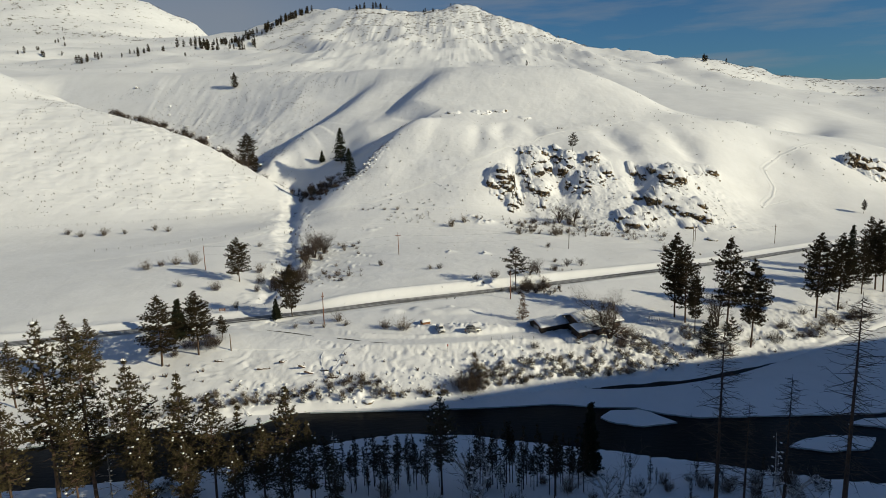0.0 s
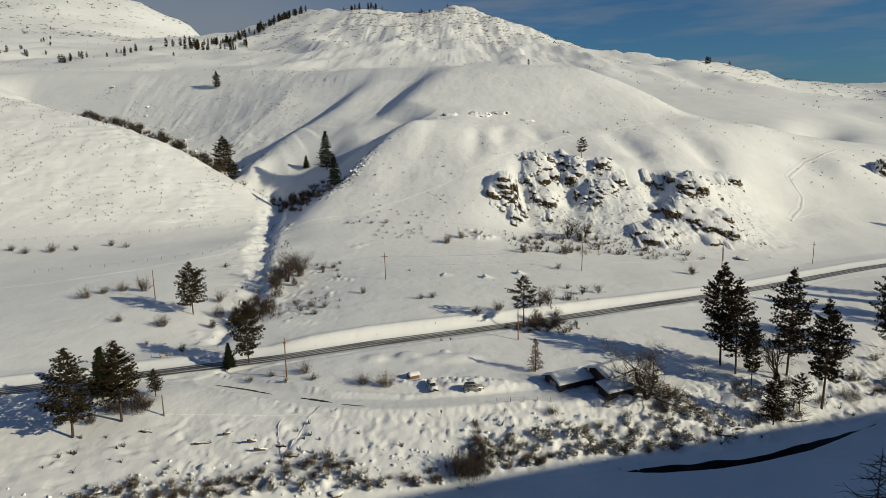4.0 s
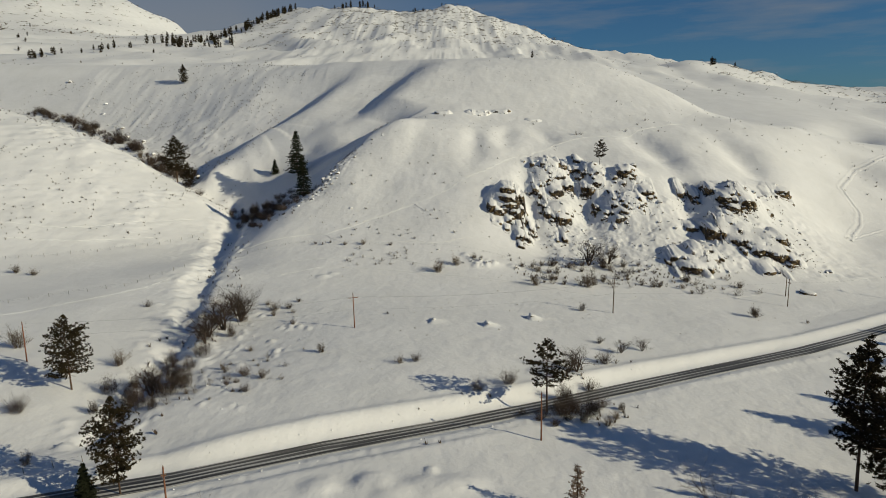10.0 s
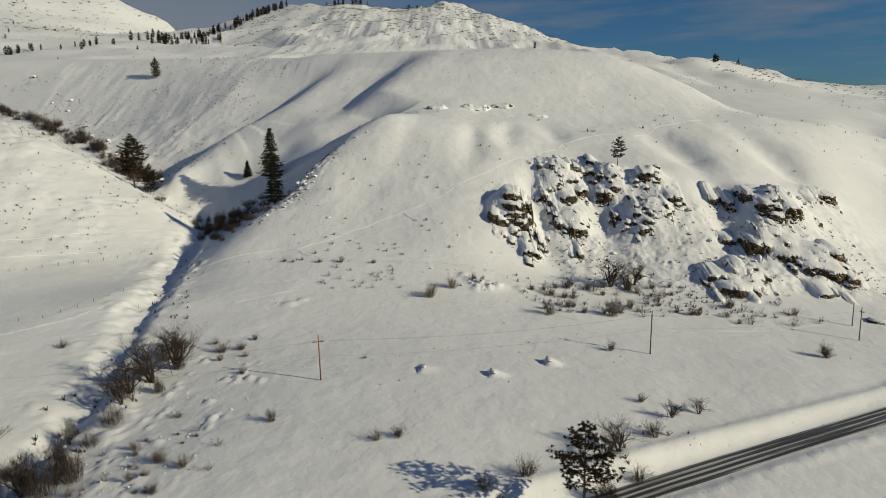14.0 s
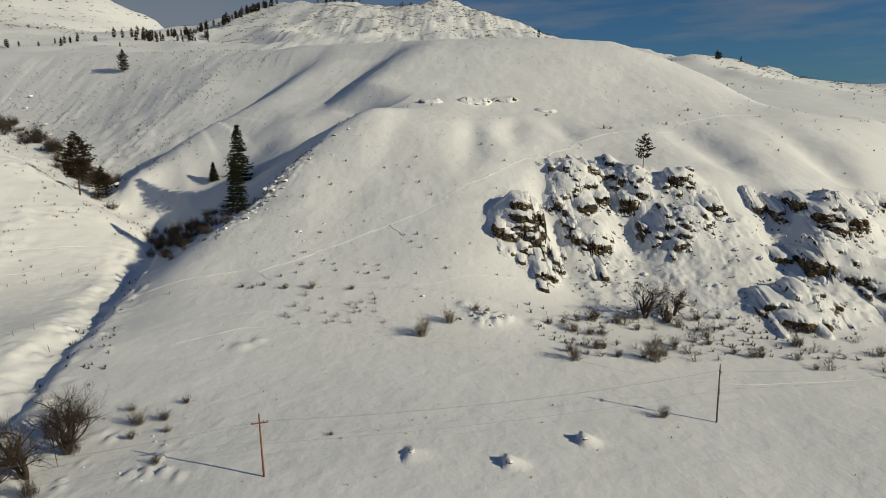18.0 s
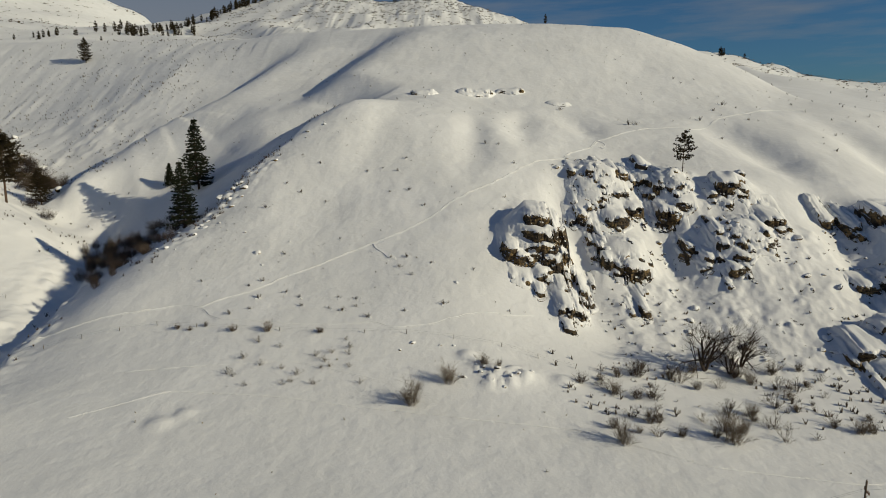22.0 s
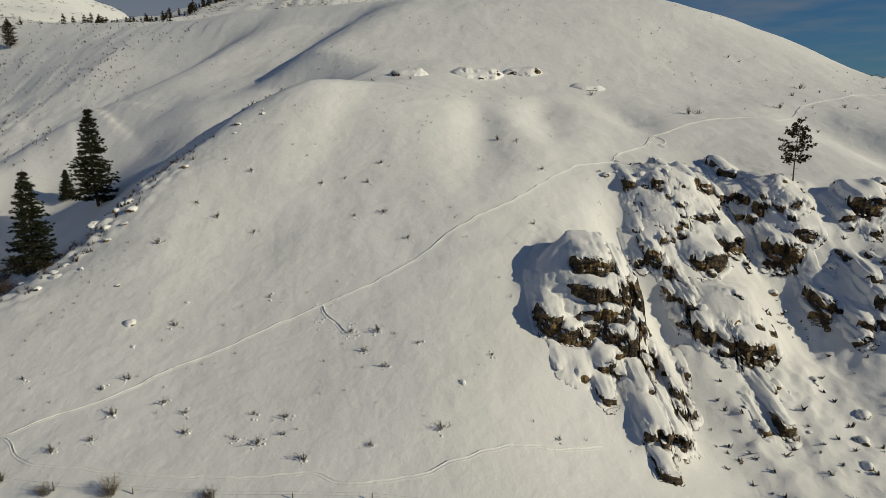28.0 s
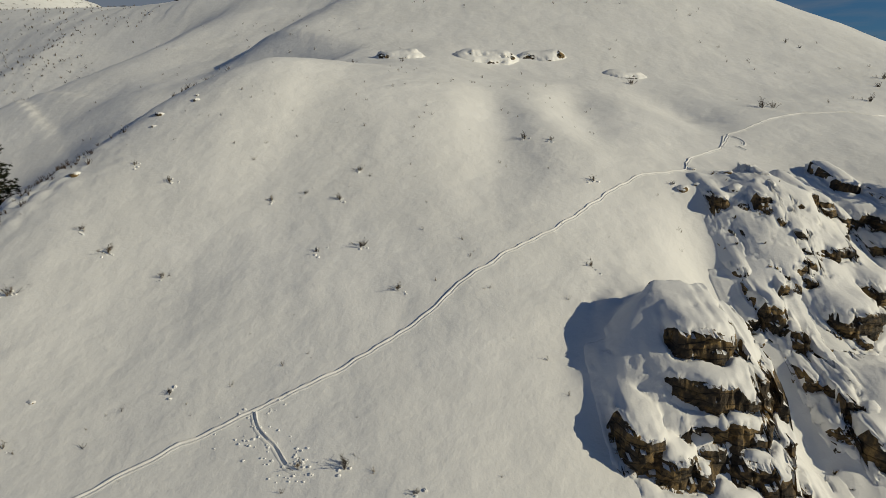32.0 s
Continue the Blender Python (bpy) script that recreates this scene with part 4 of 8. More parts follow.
def make_conifer(name, label, seed, tall=20.0, bare=0.28, spread_=0.2, whorls=26, per=5, clumps=6, needle=0.62, mat=None, snowy=0, fir=False, gaps=0.12, lean=0.0, girth=0.0105, tuft=20):
    rnd = random.Random(seed)
    root = thing(name, label, "tree")
    tv, tf, cv, cf, sv, sf = [], [], [], [], [], []
    bend = Vector((rnd.uniform(-1, 1), rnd.uniform(-1, 1), 0)) * 0.012 * tall
    lean_v = Vector((lean, 0, 0))

    def stem(t):
        return Vector((0, 0, tall * t)) + bend * math.sin(t * math.pi) + lean_v * t * t * tall
    n = 12
    r0 = girth * tall
    tube(tv, tf, [stem(i / n) for i in range(n + 1)], [r0 * (1 - i / n) ** 0.8 + 0.015 for i in range(n + 1)], 7)
    for w in range(whorls):
        t = bare + (0.985 - bare) * (w + rnd.uniform(-0.4, 0.4)) / whorls
        rel = max(0.0, (t - bare) / (1 - bare))
        if fir:
            reach = spread_ * tall * (1 - rel) ** 0.85 + 0.25
        else:
            reach = spread_ * tall * (math.sin(math.pi * min(1, 0.22 + 0.80 * rel)) ** 0.75) * (1.0 if rel < 0.6 else 1 - 0.75 * (rel - 0.6) / 0.4) + 0.25
        turn0 = rnd.uniform(0, 6.28)
        for b in range(per):
            if rnd.random() < gaps:
                continue
            az = turn0 + 2 * math.pi * b / per + rnd.uniform(-0.45, 0.45)
            L = reach * rnd.uniform(0.62, 1.18)
            rise = (rnd.uniform(-0.32, -0.08) if fir else rnd.uniform(-0.22, 0.18) + 0.35 * rel)
            base = stem(t)
            out = Vector((math.cos(az), math.sin(az), rise))
            tip = base + out * L + Vector((0, 0, 0.10 * L))
            mid = base + out * L * 0.5 - Vector((0, 0, 0.05 * L))
            rr = 0.006 * tall * (1 - 0.6 * rel) * (L / max(reach, 0.1))
            tube(tv, tf, [base, mid, tip], [rr, rr * 0.6, 0.01], 3)
            k = max(2, int(clumps * L / (spread_ * tall) + 0.8))
            for c in range(k):
                u = 0.30 + 0.72 * (c + rnd.uniform(-0.3, 0.3)) / k
                p = base.lerp(mid, u * 2) if u < 0.5 else mid.lerp(tip, min(1.06, u * 2 - 1))
                side = Vector((-math.sin(az), math.cos(az), 0)) * rnd.gauss(0, 0.21 * L * (0.35 + 0.5 * u)) + Vector((0, 0, rnd.gauss(0, 0.16)))
                blades(cv, cf, p + side, rnd, tuft, needle * 0.9, needle * 0.17, 0.25, out.normalized() * 0.6)
                if snowy and rnd.random() < snowy:
                    blob(sv, sf, p + side + Vector((0, 0, 0.18)), rnd.uniform(0.12, 0.34), rnd)
    # broken dead stubs below the crown
    for i in range(7):
        t = rnd.uniform(bare * 0.35, bare)
        az = rnd.uniform(0, 6.28)
        base = stem(t)
        tube(tv, tf, [base, base + Vector((math.cos(az), math.sin(az), rnd.uniform(-0.3, 0.1))) * rnd.uniform(0.5, 0.09 * tall)], [0.03, 0.008], 3)
    part("trunk", raw_mesh("trunk", tv, tf, M_BARK, True), root)
    part("crown", raw_mesh("crown", cv, cf, mat or M_NEEDLES), root)
    if sv:
        part("snow_clump", raw_mesh("snow_clump", sv, sf, M_SNOW_CAP, True), root, "lodged snow")
    return root


def grow(rnd, tv, tf, p, d, length, r, depth, curl, split, up, twigs):
    """One limb with its forks; thin ones go to the twig lists."""
    pts, rs = [p.copy()], [r]
    n = 4
    for i in range(n):
        d = (d + Vector((rnd.gauss(0, curl), rnd.gauss(0, curl), rnd.gauss(up, curl)))).normalized()
        p = p + d * length / n
        pts.append(p.copy())
        rs.append(r * (1 - 0.55 * (i + 1) / n))
    vv, ff = (tv, tf) if r > 0.05 else twigs
    tube(vv, ff, pts, rs, 5 if r > 0.08 else 3)
    if depth == 0:
        return
    for _ in range(split):
        i = rnd.randint(1, n)
        side = Vector((rnd.gauss(0, 1), rnd.gauss(0, 1), rnd.gauss(0.2, 0.7))).normalized()
        grow(rnd, tv, tf, pts[i], (d * 0.75 + side * 0.8).normalized(), length * rnd.uniform(0.5, 0.78), rs[i] * rnd.uniform(0.5, 0.7), depth - 1, curl, split, up, twigs)


def make_bare_tree(name, label, seed, tall=12.0, depth=4, split=4, mat=None, snowy=0, stems=1, up=0.06, spread_=0.35, girth=0.028):
    rnd = random.Random(seed)
    root = thing(name, label, "tree")
    tv, tf, wv, wf, sv, sf = [], [], [], [], [], []
    for s in range(stems):
        d = Vector((rnd.gauss(0, spread_), rnd.gauss(0, spread_), 1)).normalized()
        grow(rnd, tv, tf, Vector((rnd.gauss(0, 0.15) * (stems > 1), rnd.gauss(0, 0.15) * (stems > 1), -0.2)), d, tall * 0.5, girth * tall / max(1, stems) ** 0.4, depth, 0.16, split, up, (wv, wf))
    if snowy:
        for _ in range(snowy):
            v = rnd.choice(tv if tv else wv)
            if v[2] > 0.12 * tall:
                blob(sv, sf, (v[0], v[1], v[2] + 0.12), rnd.uniform(0.12, 0.3), rnd, 0.5)
    part("trunk", raw_mesh("trunk", tv or wv, tf or wf, mat or M_BARK, True), root)
    if wv and tv:
        part("branchwork", raw_mesh("branchwork", wv, wf, mat if mat in (M_TWIG_RED, M_TWIG_DARK) else M_TWIG), root)
    if sv:
        part("snow_clump", raw_mesh("snow_clump", sv, sf, M_SNOW_CAP, True), root, "lodged snow")
    return root


def make_snag(name, label, seed, tall=20.0, limbs=34, reach=0.13, snowy=0, mat=None, lean=0.0, thick=1.0):
    """A nearly bare conifer: straight stem and thin horizontal limbs with side twigs."""
    rnd = random.Random(seed)
    root = thing(name, label, "tree")
    tv, tf, wv, wf, sv, sf = [], [], [], [], [], []

    def stem(t):
        return Vector((lean * tall * t, 0.1 * lean * tall * t, tall * t - 0.3))
    tube(tv, tf, [stem(i / 8) for i in range(9)], [0.011 * tall * (1 - i / 8) + 0.02 for i in range(9)], 6)
    for _ in range(limbs):
        t = rnd.uniform(0.22, 0.98)
        az = rnd.uniform(0, 6.28)
        L = reach * tall * (1 - 0.75 * t) * rnd.uniform(0.2, 1.3) + 0.3
        a = stem(t)
        d = Vector((math.cos(az), math.sin(az), rnd.uniform(-0.45, 0.3)))
        b = a + d * L * 0.55
        c = b + (d + Vector((0, 0, rnd.uniform(-0.1, 0.35)))) * L * 0.45
        tube(wv, wf, [a, b, c], [0.05 * thick, 0.035 * thick, 0.012 * thick], 3)
        for k in range(rnd.randint(2, 5)):
            u = rnd.uniform(0.3, 1)
            p = a.lerp(b, min(1, u / 0.55)) if u < 0.55 else b.lerp(c, (u - 0.55) / 0.45)
            e = Vector((math.cos(az + rnd.choice((-1, 1)) * rnd.uniform(0.5, 1.1)), math.sin(az + rnd.choice((-1, 1)) * rnd.uniform(0.5, 1.1)), rnd.uniform(-0.3, 0.3)))
            tube(wv, wf, [p, p + e * L * rnd.uniform(0.2, 0.4)], [0.022 * thick, 0.010 * thick], 3)
        if snowy and rnd.random() < snowy:
            blob(sv, sf, b + Vector((0, 0, 0.08)), rnd.uniform(0.1, 0.32), rnd, 0.5)
    part("trunk", raw_mesh("trunk", tv, tf, mat or M_BARK, True), root)
    part("branchwork", raw_mesh("branchwork", wv, wf, M_DEADWOOD if mat is M_DEADWOOD else M_TWIG_RED), root)
    if sv:
        part("snow_clump", raw_mesh("snow_clump", sv, sf, M_SNOW_CAP, True), root, "lodged snow")
    return root


def make_bush(name, label, seed, tall=3.0, stems=26, wide=0.5, mat=None, snowy=0, forks=4, thick=0.02, foot=0.12):
    rnd = random.Random(seed)
    root = thing(name, label, "bush")
    v, f, wv, wf, sv, sf = [], [], [], [], [], []
    for _ in range(stems):
        az = rnd.uniform(0, 6.28)
        out = abs(rnd.gauss(0, wide))
        base = Vector((math.cos(az), math.sin(az), 0)) * rnd.uniform(0, 1) ** 0.7 * foot * tall
        h = tall * rnd.uniform(0.28, 1.0) * (1 - 0.5 * base.length / (foot * tall + 0.01))
        az += rnd.gauss(0, 1.0)
        d = Vector((math.cos(az) * out, math.sin(az) * out, 1)).normalized()
        p1 = base + d * h * 0.5
        p2 = p1 + (d + Vector((rnd.gauss(0, 0.15), rnd.gauss(0, 0.15), 0.12))).normalized() * h * 0.5
        tube(v, f, [base - Vector((0, 0, 0.2)), p1, p2], [thick, thick * 0.75, thick * 0.3], 3)
        for _ in range(forks):
            u = rnd.uniform(0.25, 0.95)
            p = base.lerp(p1, u * 2) if u < 0.5 else p1.lerp(p2, u * 2 - 1)
            e = (d + Vector((rnd.gauss(0, 0.5), rnd.gauss(0, 0.5), rnd.gauss(0.1, 0.35)))).normalized()
            L = h * rnd.uniform(0.18, 0.42)
            q = p + e * L
            tube(wv, wf, [p, q], [thick * 0.6, thick * 0.25], 3)
            for _ in range(2):
                e2 = (e + Vector((rnd.gauss(0, 0.5), rnd.gauss(0, 0.5), rnd.gauss(0, 0.4)))).normalized()
                tube(wv, wf, [p.lerp(q, 0.6), p.lerp(q, 0.6) + e2 * L * 0.55], [thick * 0.4, thick * 0.2], 3)
        if snowy and rnd.random() < snowy:
            blob(sv, sf, p1 + Vector((0, 0, 0.1)), rnd.uniform(0.15, 0.42) * tall / 3, rnd, 0.55)
    part("woody_base", raw_mesh("woody_base", v, f, mat or M_TWIG), root)
    part("branchwork", raw_mesh("branchwork", wv, wf, mat or M_TWIG), root)
    if sv:
        part("snow_clump", raw_mesh("snow_clump", sv, sf, M_SNOW_CAP, True), root, "snow lying in the branches")
    return root


PROTO, USED = {}, set()
TALL = {}


def proto(kind, maker, tall, **kw):
    PROTO[kind] = (maker, tall, kw)


PINE = "tall ponderosa pine with a dark open crown and reddish trunk"
proto("pine_a", make_conifer, 20, name="pine_tree", label=PINE, seed=1, bare=0.22, spread_=0.20, needle=0.40, clumps=17, tuft=15)
proto("pine_b", make_conifer, 20, name="pine_tree", label=PINE, seed=2, bare=0.30, spread_=0.17, whorls=28, needle=0.40, clumps=17, tuft=15)
proto("pine_c", make_conifer, 20, name="pine_tree", label="full ponderosa pine with foliage almost to the snow", seed=3, bare=0.12, spread_=0.19, whorls=32, gaps=0.06, needle=0.40, clumps=17, tuft=15)
proto("pine_round", make_conifer, 16, name="pine_tree", label="broad round-crowned pine standing in open snow", seed=4, bare=0.22, spread_=0.27, whorls=20, per=6, gaps=0.1, clumps=16, needle=0.40, tuft=18)
proto("pine_open", make_conifer, 16, name="pine_tree", label="open-crowned roadside pine with gaps between limbs", seed=5, bare=0.38, spread_=0.24, whorls=14, per=4, gaps=0.25, clumps=16, needle=0.40, tuft=18)
proto("pine_snowy", make_conifer, 24, name="pine_tree", label="riverside pine with lumps of snow lodged in the needles", seed=6, bare=0.34, spread_=0.15, whorls=27, per=6, clumps=8, snowy=0.03, mat=M_NEEDLES_OLIVE, gaps=0.2, needle=0.46, tuft=10)
proto("pine_snowy_b", make_conifer, 24, name="pine_tree", label="riverside pine with lumps of snow lodged in the needles", seed=7, bare=0.22, spread_=0.14, whorls=28, per=6, clumps=8, snowy=0.035, mat=M_NEEDLES_OLIVE, gaps=0.18, needle=0.46, tuft=10)
proto("fir_a", make_conifer, 20, name="fir_tree", label="narrow dark fir with dense boughs", seed=8, bare=0.10, spread_=0.17, whorls=34, per=6, fir=True, mat=M_NEEDLES_DRY, gaps=0.05, needle=0.42, clumps=12, tuft=18)
proto("fir_b", make_conifer, 12, name="fir_tree", label="small dark fir with dense boughs", seed=9, bare=0.06, spread_=0.19, whorls=26, per=6, fir=True, mat=M_NEEDLES_DRY, gaps=0.06, needle=0.42, clumps=12, tuft=18)
proto("sapling", make_conifer, 10, name="pine_sapling", label="slender young pine on the shaded bank", seed=10, bare=0.40, spread_=0.085, whorls=17, per=4, needle=0.34, clumps=3, gaps=0.3, girth=0.008, tuft=7)
proto("sapling_thin", make_conifer, 10, name="pine_sapling", label="slender young pine on the shaded bank", seed=40, bare=0.30, spread_=0.06, whorls=18, per=3, needle=0.3, clumps=3, gaps=0.35, girth=0.007, tuft=7)
proto("crag_pine", make_conifer, 11, name="pine_tree", label="wind-shaped lone pine on the rocky slope", seed=11, bare=0.30, spread_=0.24, whorls=13, per=4, gaps=0.2, lean=0.06, needle=0.36, clumps=13, tuft=18)
proto("far_pine", make_conifer, 16, name="pine_tree", label="distant pine on the mountain ridge", seed=12, bare=0.08, spread_=0.17, whorls=12, per=5, clumps=4, needle=1.3, tuft=7)
proto("larch", make_snag, 30, name="larch_tree", label="leafless larch with thin horizontal limbs", seed=13, limbs=210, reach=0.19, thick=1.0)
proto("snag", make_snag, 18, name="dead_tree", label="grey dead snag with snow on its stubs", seed=14, limbs=26, reach=0.2, snowy=0.5, mat=M_DEADWOOD, thick=1.6)
proto("snag_lean", make_snag, 18, name="dead_tree", label="leaning dead trunk plastered with snow", seed=15, limbs=22, reach=0.2, snowy=0.9, mat=M_SNOW_BARK, lean=0.22, thick=2.0)
proto("birch", make_bare_tree, 14, name="bare_tree", label="leafless streamside tree with pale snow-laden branches", seed=16, depth=3, split=4, mat=M_SNOW_BARK, snowy=34, stems=2, spread_=0.22)
proto("cottonwood", make_bare_tree, 15, name="cottonwood_tree", label="old leafless cottonwood with gnarled limbs and snow", seed=17, depth=5, split=6, mat=M_TWIG_DARK, snowy=90, stems=2, spread_=0.34, up=0.08, girth=0.040)
proto("bare_round", make_bare_tree, 11, name="bare_tree", label="round leafless tree of dark tangled branches", seed=18, depth=4, split=5, mat=M_TWIG_DARK, stems=3, spread_=0.42, up=0.07, girth=0.042)
proto("willow", make_conifer, 9, name="weeping_tree", label="small russet weeping tree beside the house", seed=19, bare=0.1, spread_=0.16, whorls=20, per=5, needle=0.34, clumps=6, fir=True, mat=M_RUSSET, gaps=0.3, tuft=5)
proto("thicket", make_bush, 10, name="thicket", label="tall tangled thicket of bare stems by the creek", seed=20, stems=120, wide=0.32, mat=M_TWIG_DARK, forks=11, thick=0.026, foot=0.34)
proto("thicket_b", make_bush, 10, name="thicket", label="tall tangled thicket of bare stems by the creek", seed=21, stems=120, wide=0.4, mat=M_TWIG_DARK, forks=11, thick=0.026, foot=0.4)
proto("bush_a", make_bush, 4, name="bush", label="leafless brown shrub standing in snow", seed=22, stems=85, wide=0.95, mat=M_TWIG, forks=9, thick=0.014, foot=0.17)
proto("bush_b", make_bush, 4, name="bush", label="leafless brown shrub standing in snow", seed=23, stems=85, wide=0.85, mat=M_TWIG_RED, forks=9, thick=0.014, foot=0.17)
proto("bush_up", make_bush, 4, name="shrub", label="upright leafless shrub standing in snow", seed=24, stems=80, wide=0.55, mat=M_TWIG, forks=8, thick=0.014, foot=0.15)
proto("bush_snow", make_bush, 4, name="riverside_shrub", label="river-bank shrub bowed under clumps of snow", seed=25, stems=60, wide=0.7, mat=M_TWIG, forks=8, snowy=0.6, thick=0.024)
proto("bush_snow_b", make_bush, 4, name="riverside_shrub", label="pale grassy shrub half buried in snow", seed=26, stems=60, wide=0.7, mat=M_GRASS, forks=7, snowy=0.6, thick=0.028)
proto("sapling_bare", make_bush, 2, name="seedling", label="sparse seedling stems poking out of snow", seed=27, stems=17, wide=0.7, mat=M_TWIG, forks=5, thick=0.015)
proto("sage", make_bush, 1, name="sagebrush", label="low sagebrush poking out of the snow slope", seed=28, stems=16, wide=0.8, mat=M_TWIG, forks=4, thick=0.013)

PLANT_RND = random.Random(5)


def plant(kind, x, y, tall, z=None, group="", label="", wide=1.0):
    maker, unit, kw = PROTO[kind]
    z = ground_z(x, y) if z is None else z
    if kind not in USED:
        ob = maker(tall=unit, **kw)
        TALL[kind] = (ob, max(v.co.z for c in ob.children for v in c.data.vertices))
    src, full = TALL[kind]
    s = tall / full
    m = Matrix.Translation((x, y, z - 0.05)) @ Matrix.Rotation(PLANT_RND.uniform(0, 6.28), 4, 'Z') @ Matrix.Diagonal((s * wide, s * wide, s, 1))
    if kind not in USED:
        USED.add(kind)
        ob.matrix_basis = m
    else:
        old = src.matrix_basis.copy()
        src.scale = (1, 1, 1)
        ob = copy_thing(src, m)
        src.matrix_basis = old
    return tagged(ob, label, "", group)


def plant_all(kinds, rows, group, wide=1.0, label=""):
    for i, (x, y, h) in enumerate(rows):
        plant(kinds[i % len(kinds)], x, y, h, group=group, wide=wide, label=label)


# pines of the valley
plant_all(["pine_a", "pine_b", "fir_b", "pine_a"], [(-82.7, 168, 20.5), (-73.9, 171.8, 18.5), (-83.8, 183.1, 12), (-69.8, 179.7, 7)], "pines by the road", wide=1.3)
plant("pine_round", -83.9, 237.1, 17.5, group="pines by the road")
plant("pine_round", -54.5, 199.5, 17.5, group="pines by the road", label="bushy roadside pine with snow lumps by the culvert", wide=0.85)
plant("fir_b", -58.9, 197.4, 6.8, group="pines by the road", wide=1.3)
BEND = "tall pines on the river bend"
plant_all(["pine_b", "pine_a", "pine_a", "pine_b"], [(68.6, 206.2, 28.2), (69.6, 199, 25.5), (83.2, 200.5, 28.5), (84.8, 186.7, 27)], BEND, wide=0.95)
plant_all(["pine_b"], [(68.9, 188.4, 18.5)], BEND, wide=0.7)
plant_all(["pine_c", "pine_open"], [(69.2, 177.5, 13), (76.9, 181.5, 11.5)], BEND, wide=1.0)
plant_all(["pine_b", "pine_b", "pine_a", "pine_b", "pine_a"], [(117.4, 212.9, 29), (130.7, 223.9, 28), (159.3, 249.9, 28), (160.7, 247.4, 26), (172.1, 276.2, 24)], BEND)
plant("bare_round", 79.5, 198.5, 15, label="slender leafless tree among the tall pines", wide=0.7)
plant_all(["pine_b", "fir_a", "pine_a"], [(243, 400, 9), (160, 268, 22), (150, 243, 20)], "tall pines on the river bend")
plant("pine_open", 19.3, 231.2, 16.5, group="pines by the road", wide=1.2)
plant_all(["thicket_b", "bush_b"], [(22, 229.5, 4.2), (25, 230, 3.6), (28, 231.5, 3.8), (31, 233, 3.2), (18, 227.5, 3), (23, 226.5, 2.6), (27, 228, 3)], "brush under the roadside pine", wide=1.2)
plant_all(["thicket_b", "bush_b", "thicket"], [(-71, 174.5, 4.5), (-70, 176, 3.2), (-73, 177, 5), (-75.5, 175, 4), (-79, 176, 3.5), (-81, 172, 3)], "brush under the pines by the road", wide=1.1)
plant("willow", 18.3, 192.6, 8.8, wide=1.5)
old_tree = plant("cottonwood", 42.2, 180.9, 17.5, wide=1.15)
old_tree.matrix_basis = old_tree.matrix_basis @ Matrix.Rotation(math.pi, 4, 'Z')
plant("bush_snow", 47.5, 179.5, 5, label="tangle of fallen limbs under the cottonwood", wide=1.5)
plant("bush_b", 45, 178.5, 3.5, label="tangle of fallen limbs under the cottonwood", wide=1.5)
plant("bush_b", 49, 181, 4, label="tangle of fallen limbs under the cottonwood", wide=1.6)
plant("bush_snow_b", 53, 179.5, 3.5, label="tangle of fallen limbs under the cottonwood", wide=1.6)
plant("bush_snow", 50.5, 178, 3.5, label="tangle of fallen limbs under the cottonwood", wide=1.6)
# gully and hill trees
plant_all(["pine_b", "pine_c", "fir_a", "fir_a", "fir_b"], [(-147.4, 452.4, 26), (-153.3, 482, 15), (-83.7, 458.7, 25), (-69, 404.6, 18.5), (-101, 477, 8.5)], "pines in the gully", wide=1.4)
plant_all(["thicket", "thicket_b"], [(x + 2.2 * math.sin(i * 2.1 + k), y + 2.6 * math.cos(i * 1.7 + k), h) for k, (x, y, h) in enumerate([(-114.7, 435.7, 4.5), (-100.1, 418.2, 5), (-114.3, 449.8, 4), (-89, 422, 4.5), (-88.3, 407.3, 5), (-96.7, 410.3, 5.5), (-85.1, 411.7, 4.5), (-102.6, 412.6, 5), (-82.8, 387, 3.5), (-106, 430, 5), (-97, 425, 5.5), (-92, 415, 5)]) for i in range(2)], "dark brush in the shaded gully", wide=0.75)
plant("crag_pine", 70, 415.2, 12.5)
plant("pine_c", -225.5, 668.2, 16.5, label="lone dark pine on the snowy slope", wide=1.15)
plant_all(["bare_round"], [(53, 353, 13.5), (61, 354.5, 10), (57.5, 352, 7.5)], "bare trees at the foot of the rocks", wide=1.0)
# near bank
plant_all(["pine_snowy", "pine_snowy_b"], [(-72.9, 104.8, 36), (-66.7, 106.1, 34), (-57.5, 103.6, 29), (-48.6, 103.5, 26.5), (-43.6, 103.4, 22.7), (-30.3, 104.1, 23.5), (-35.5, 105, 17.2), (-83.7, 104.9, 18), (-4.1, 108.1, 20), (-40, 107, 19), (-51, 108, 17), (-61, 110, 16), (-34, 101, 18), (-27, 104, 17), (-66, 100, 20), (-54, 99, 21), (-46, 98, 17), (-38, 98, 16), (-77, 99, 24), (-30, 99, 14), (-58, 108, 15), (-22, 101, 13)], "pines on the near bank", wide=1.0)
plant_all(["pine_snowy", "pine_snowy_b"], [(-103.5, 159.6, 19.4), (-96.7, 158.2, 19.3), (-112, 150, 18)], "pines on the far bank", wide=1.2)
plant_all(["sapling"], [(-20.1, 110.3, 8), (-16.9, 111.6, 10.6), (-12.4, 112.1, 10.3), (-10.7, 114.1, 9.3), (-8, 112, 7), (-22, 114, 6), (-26, 111, 11), (-14, 108, 12)], "young pines on the near bank", wide=1.2)
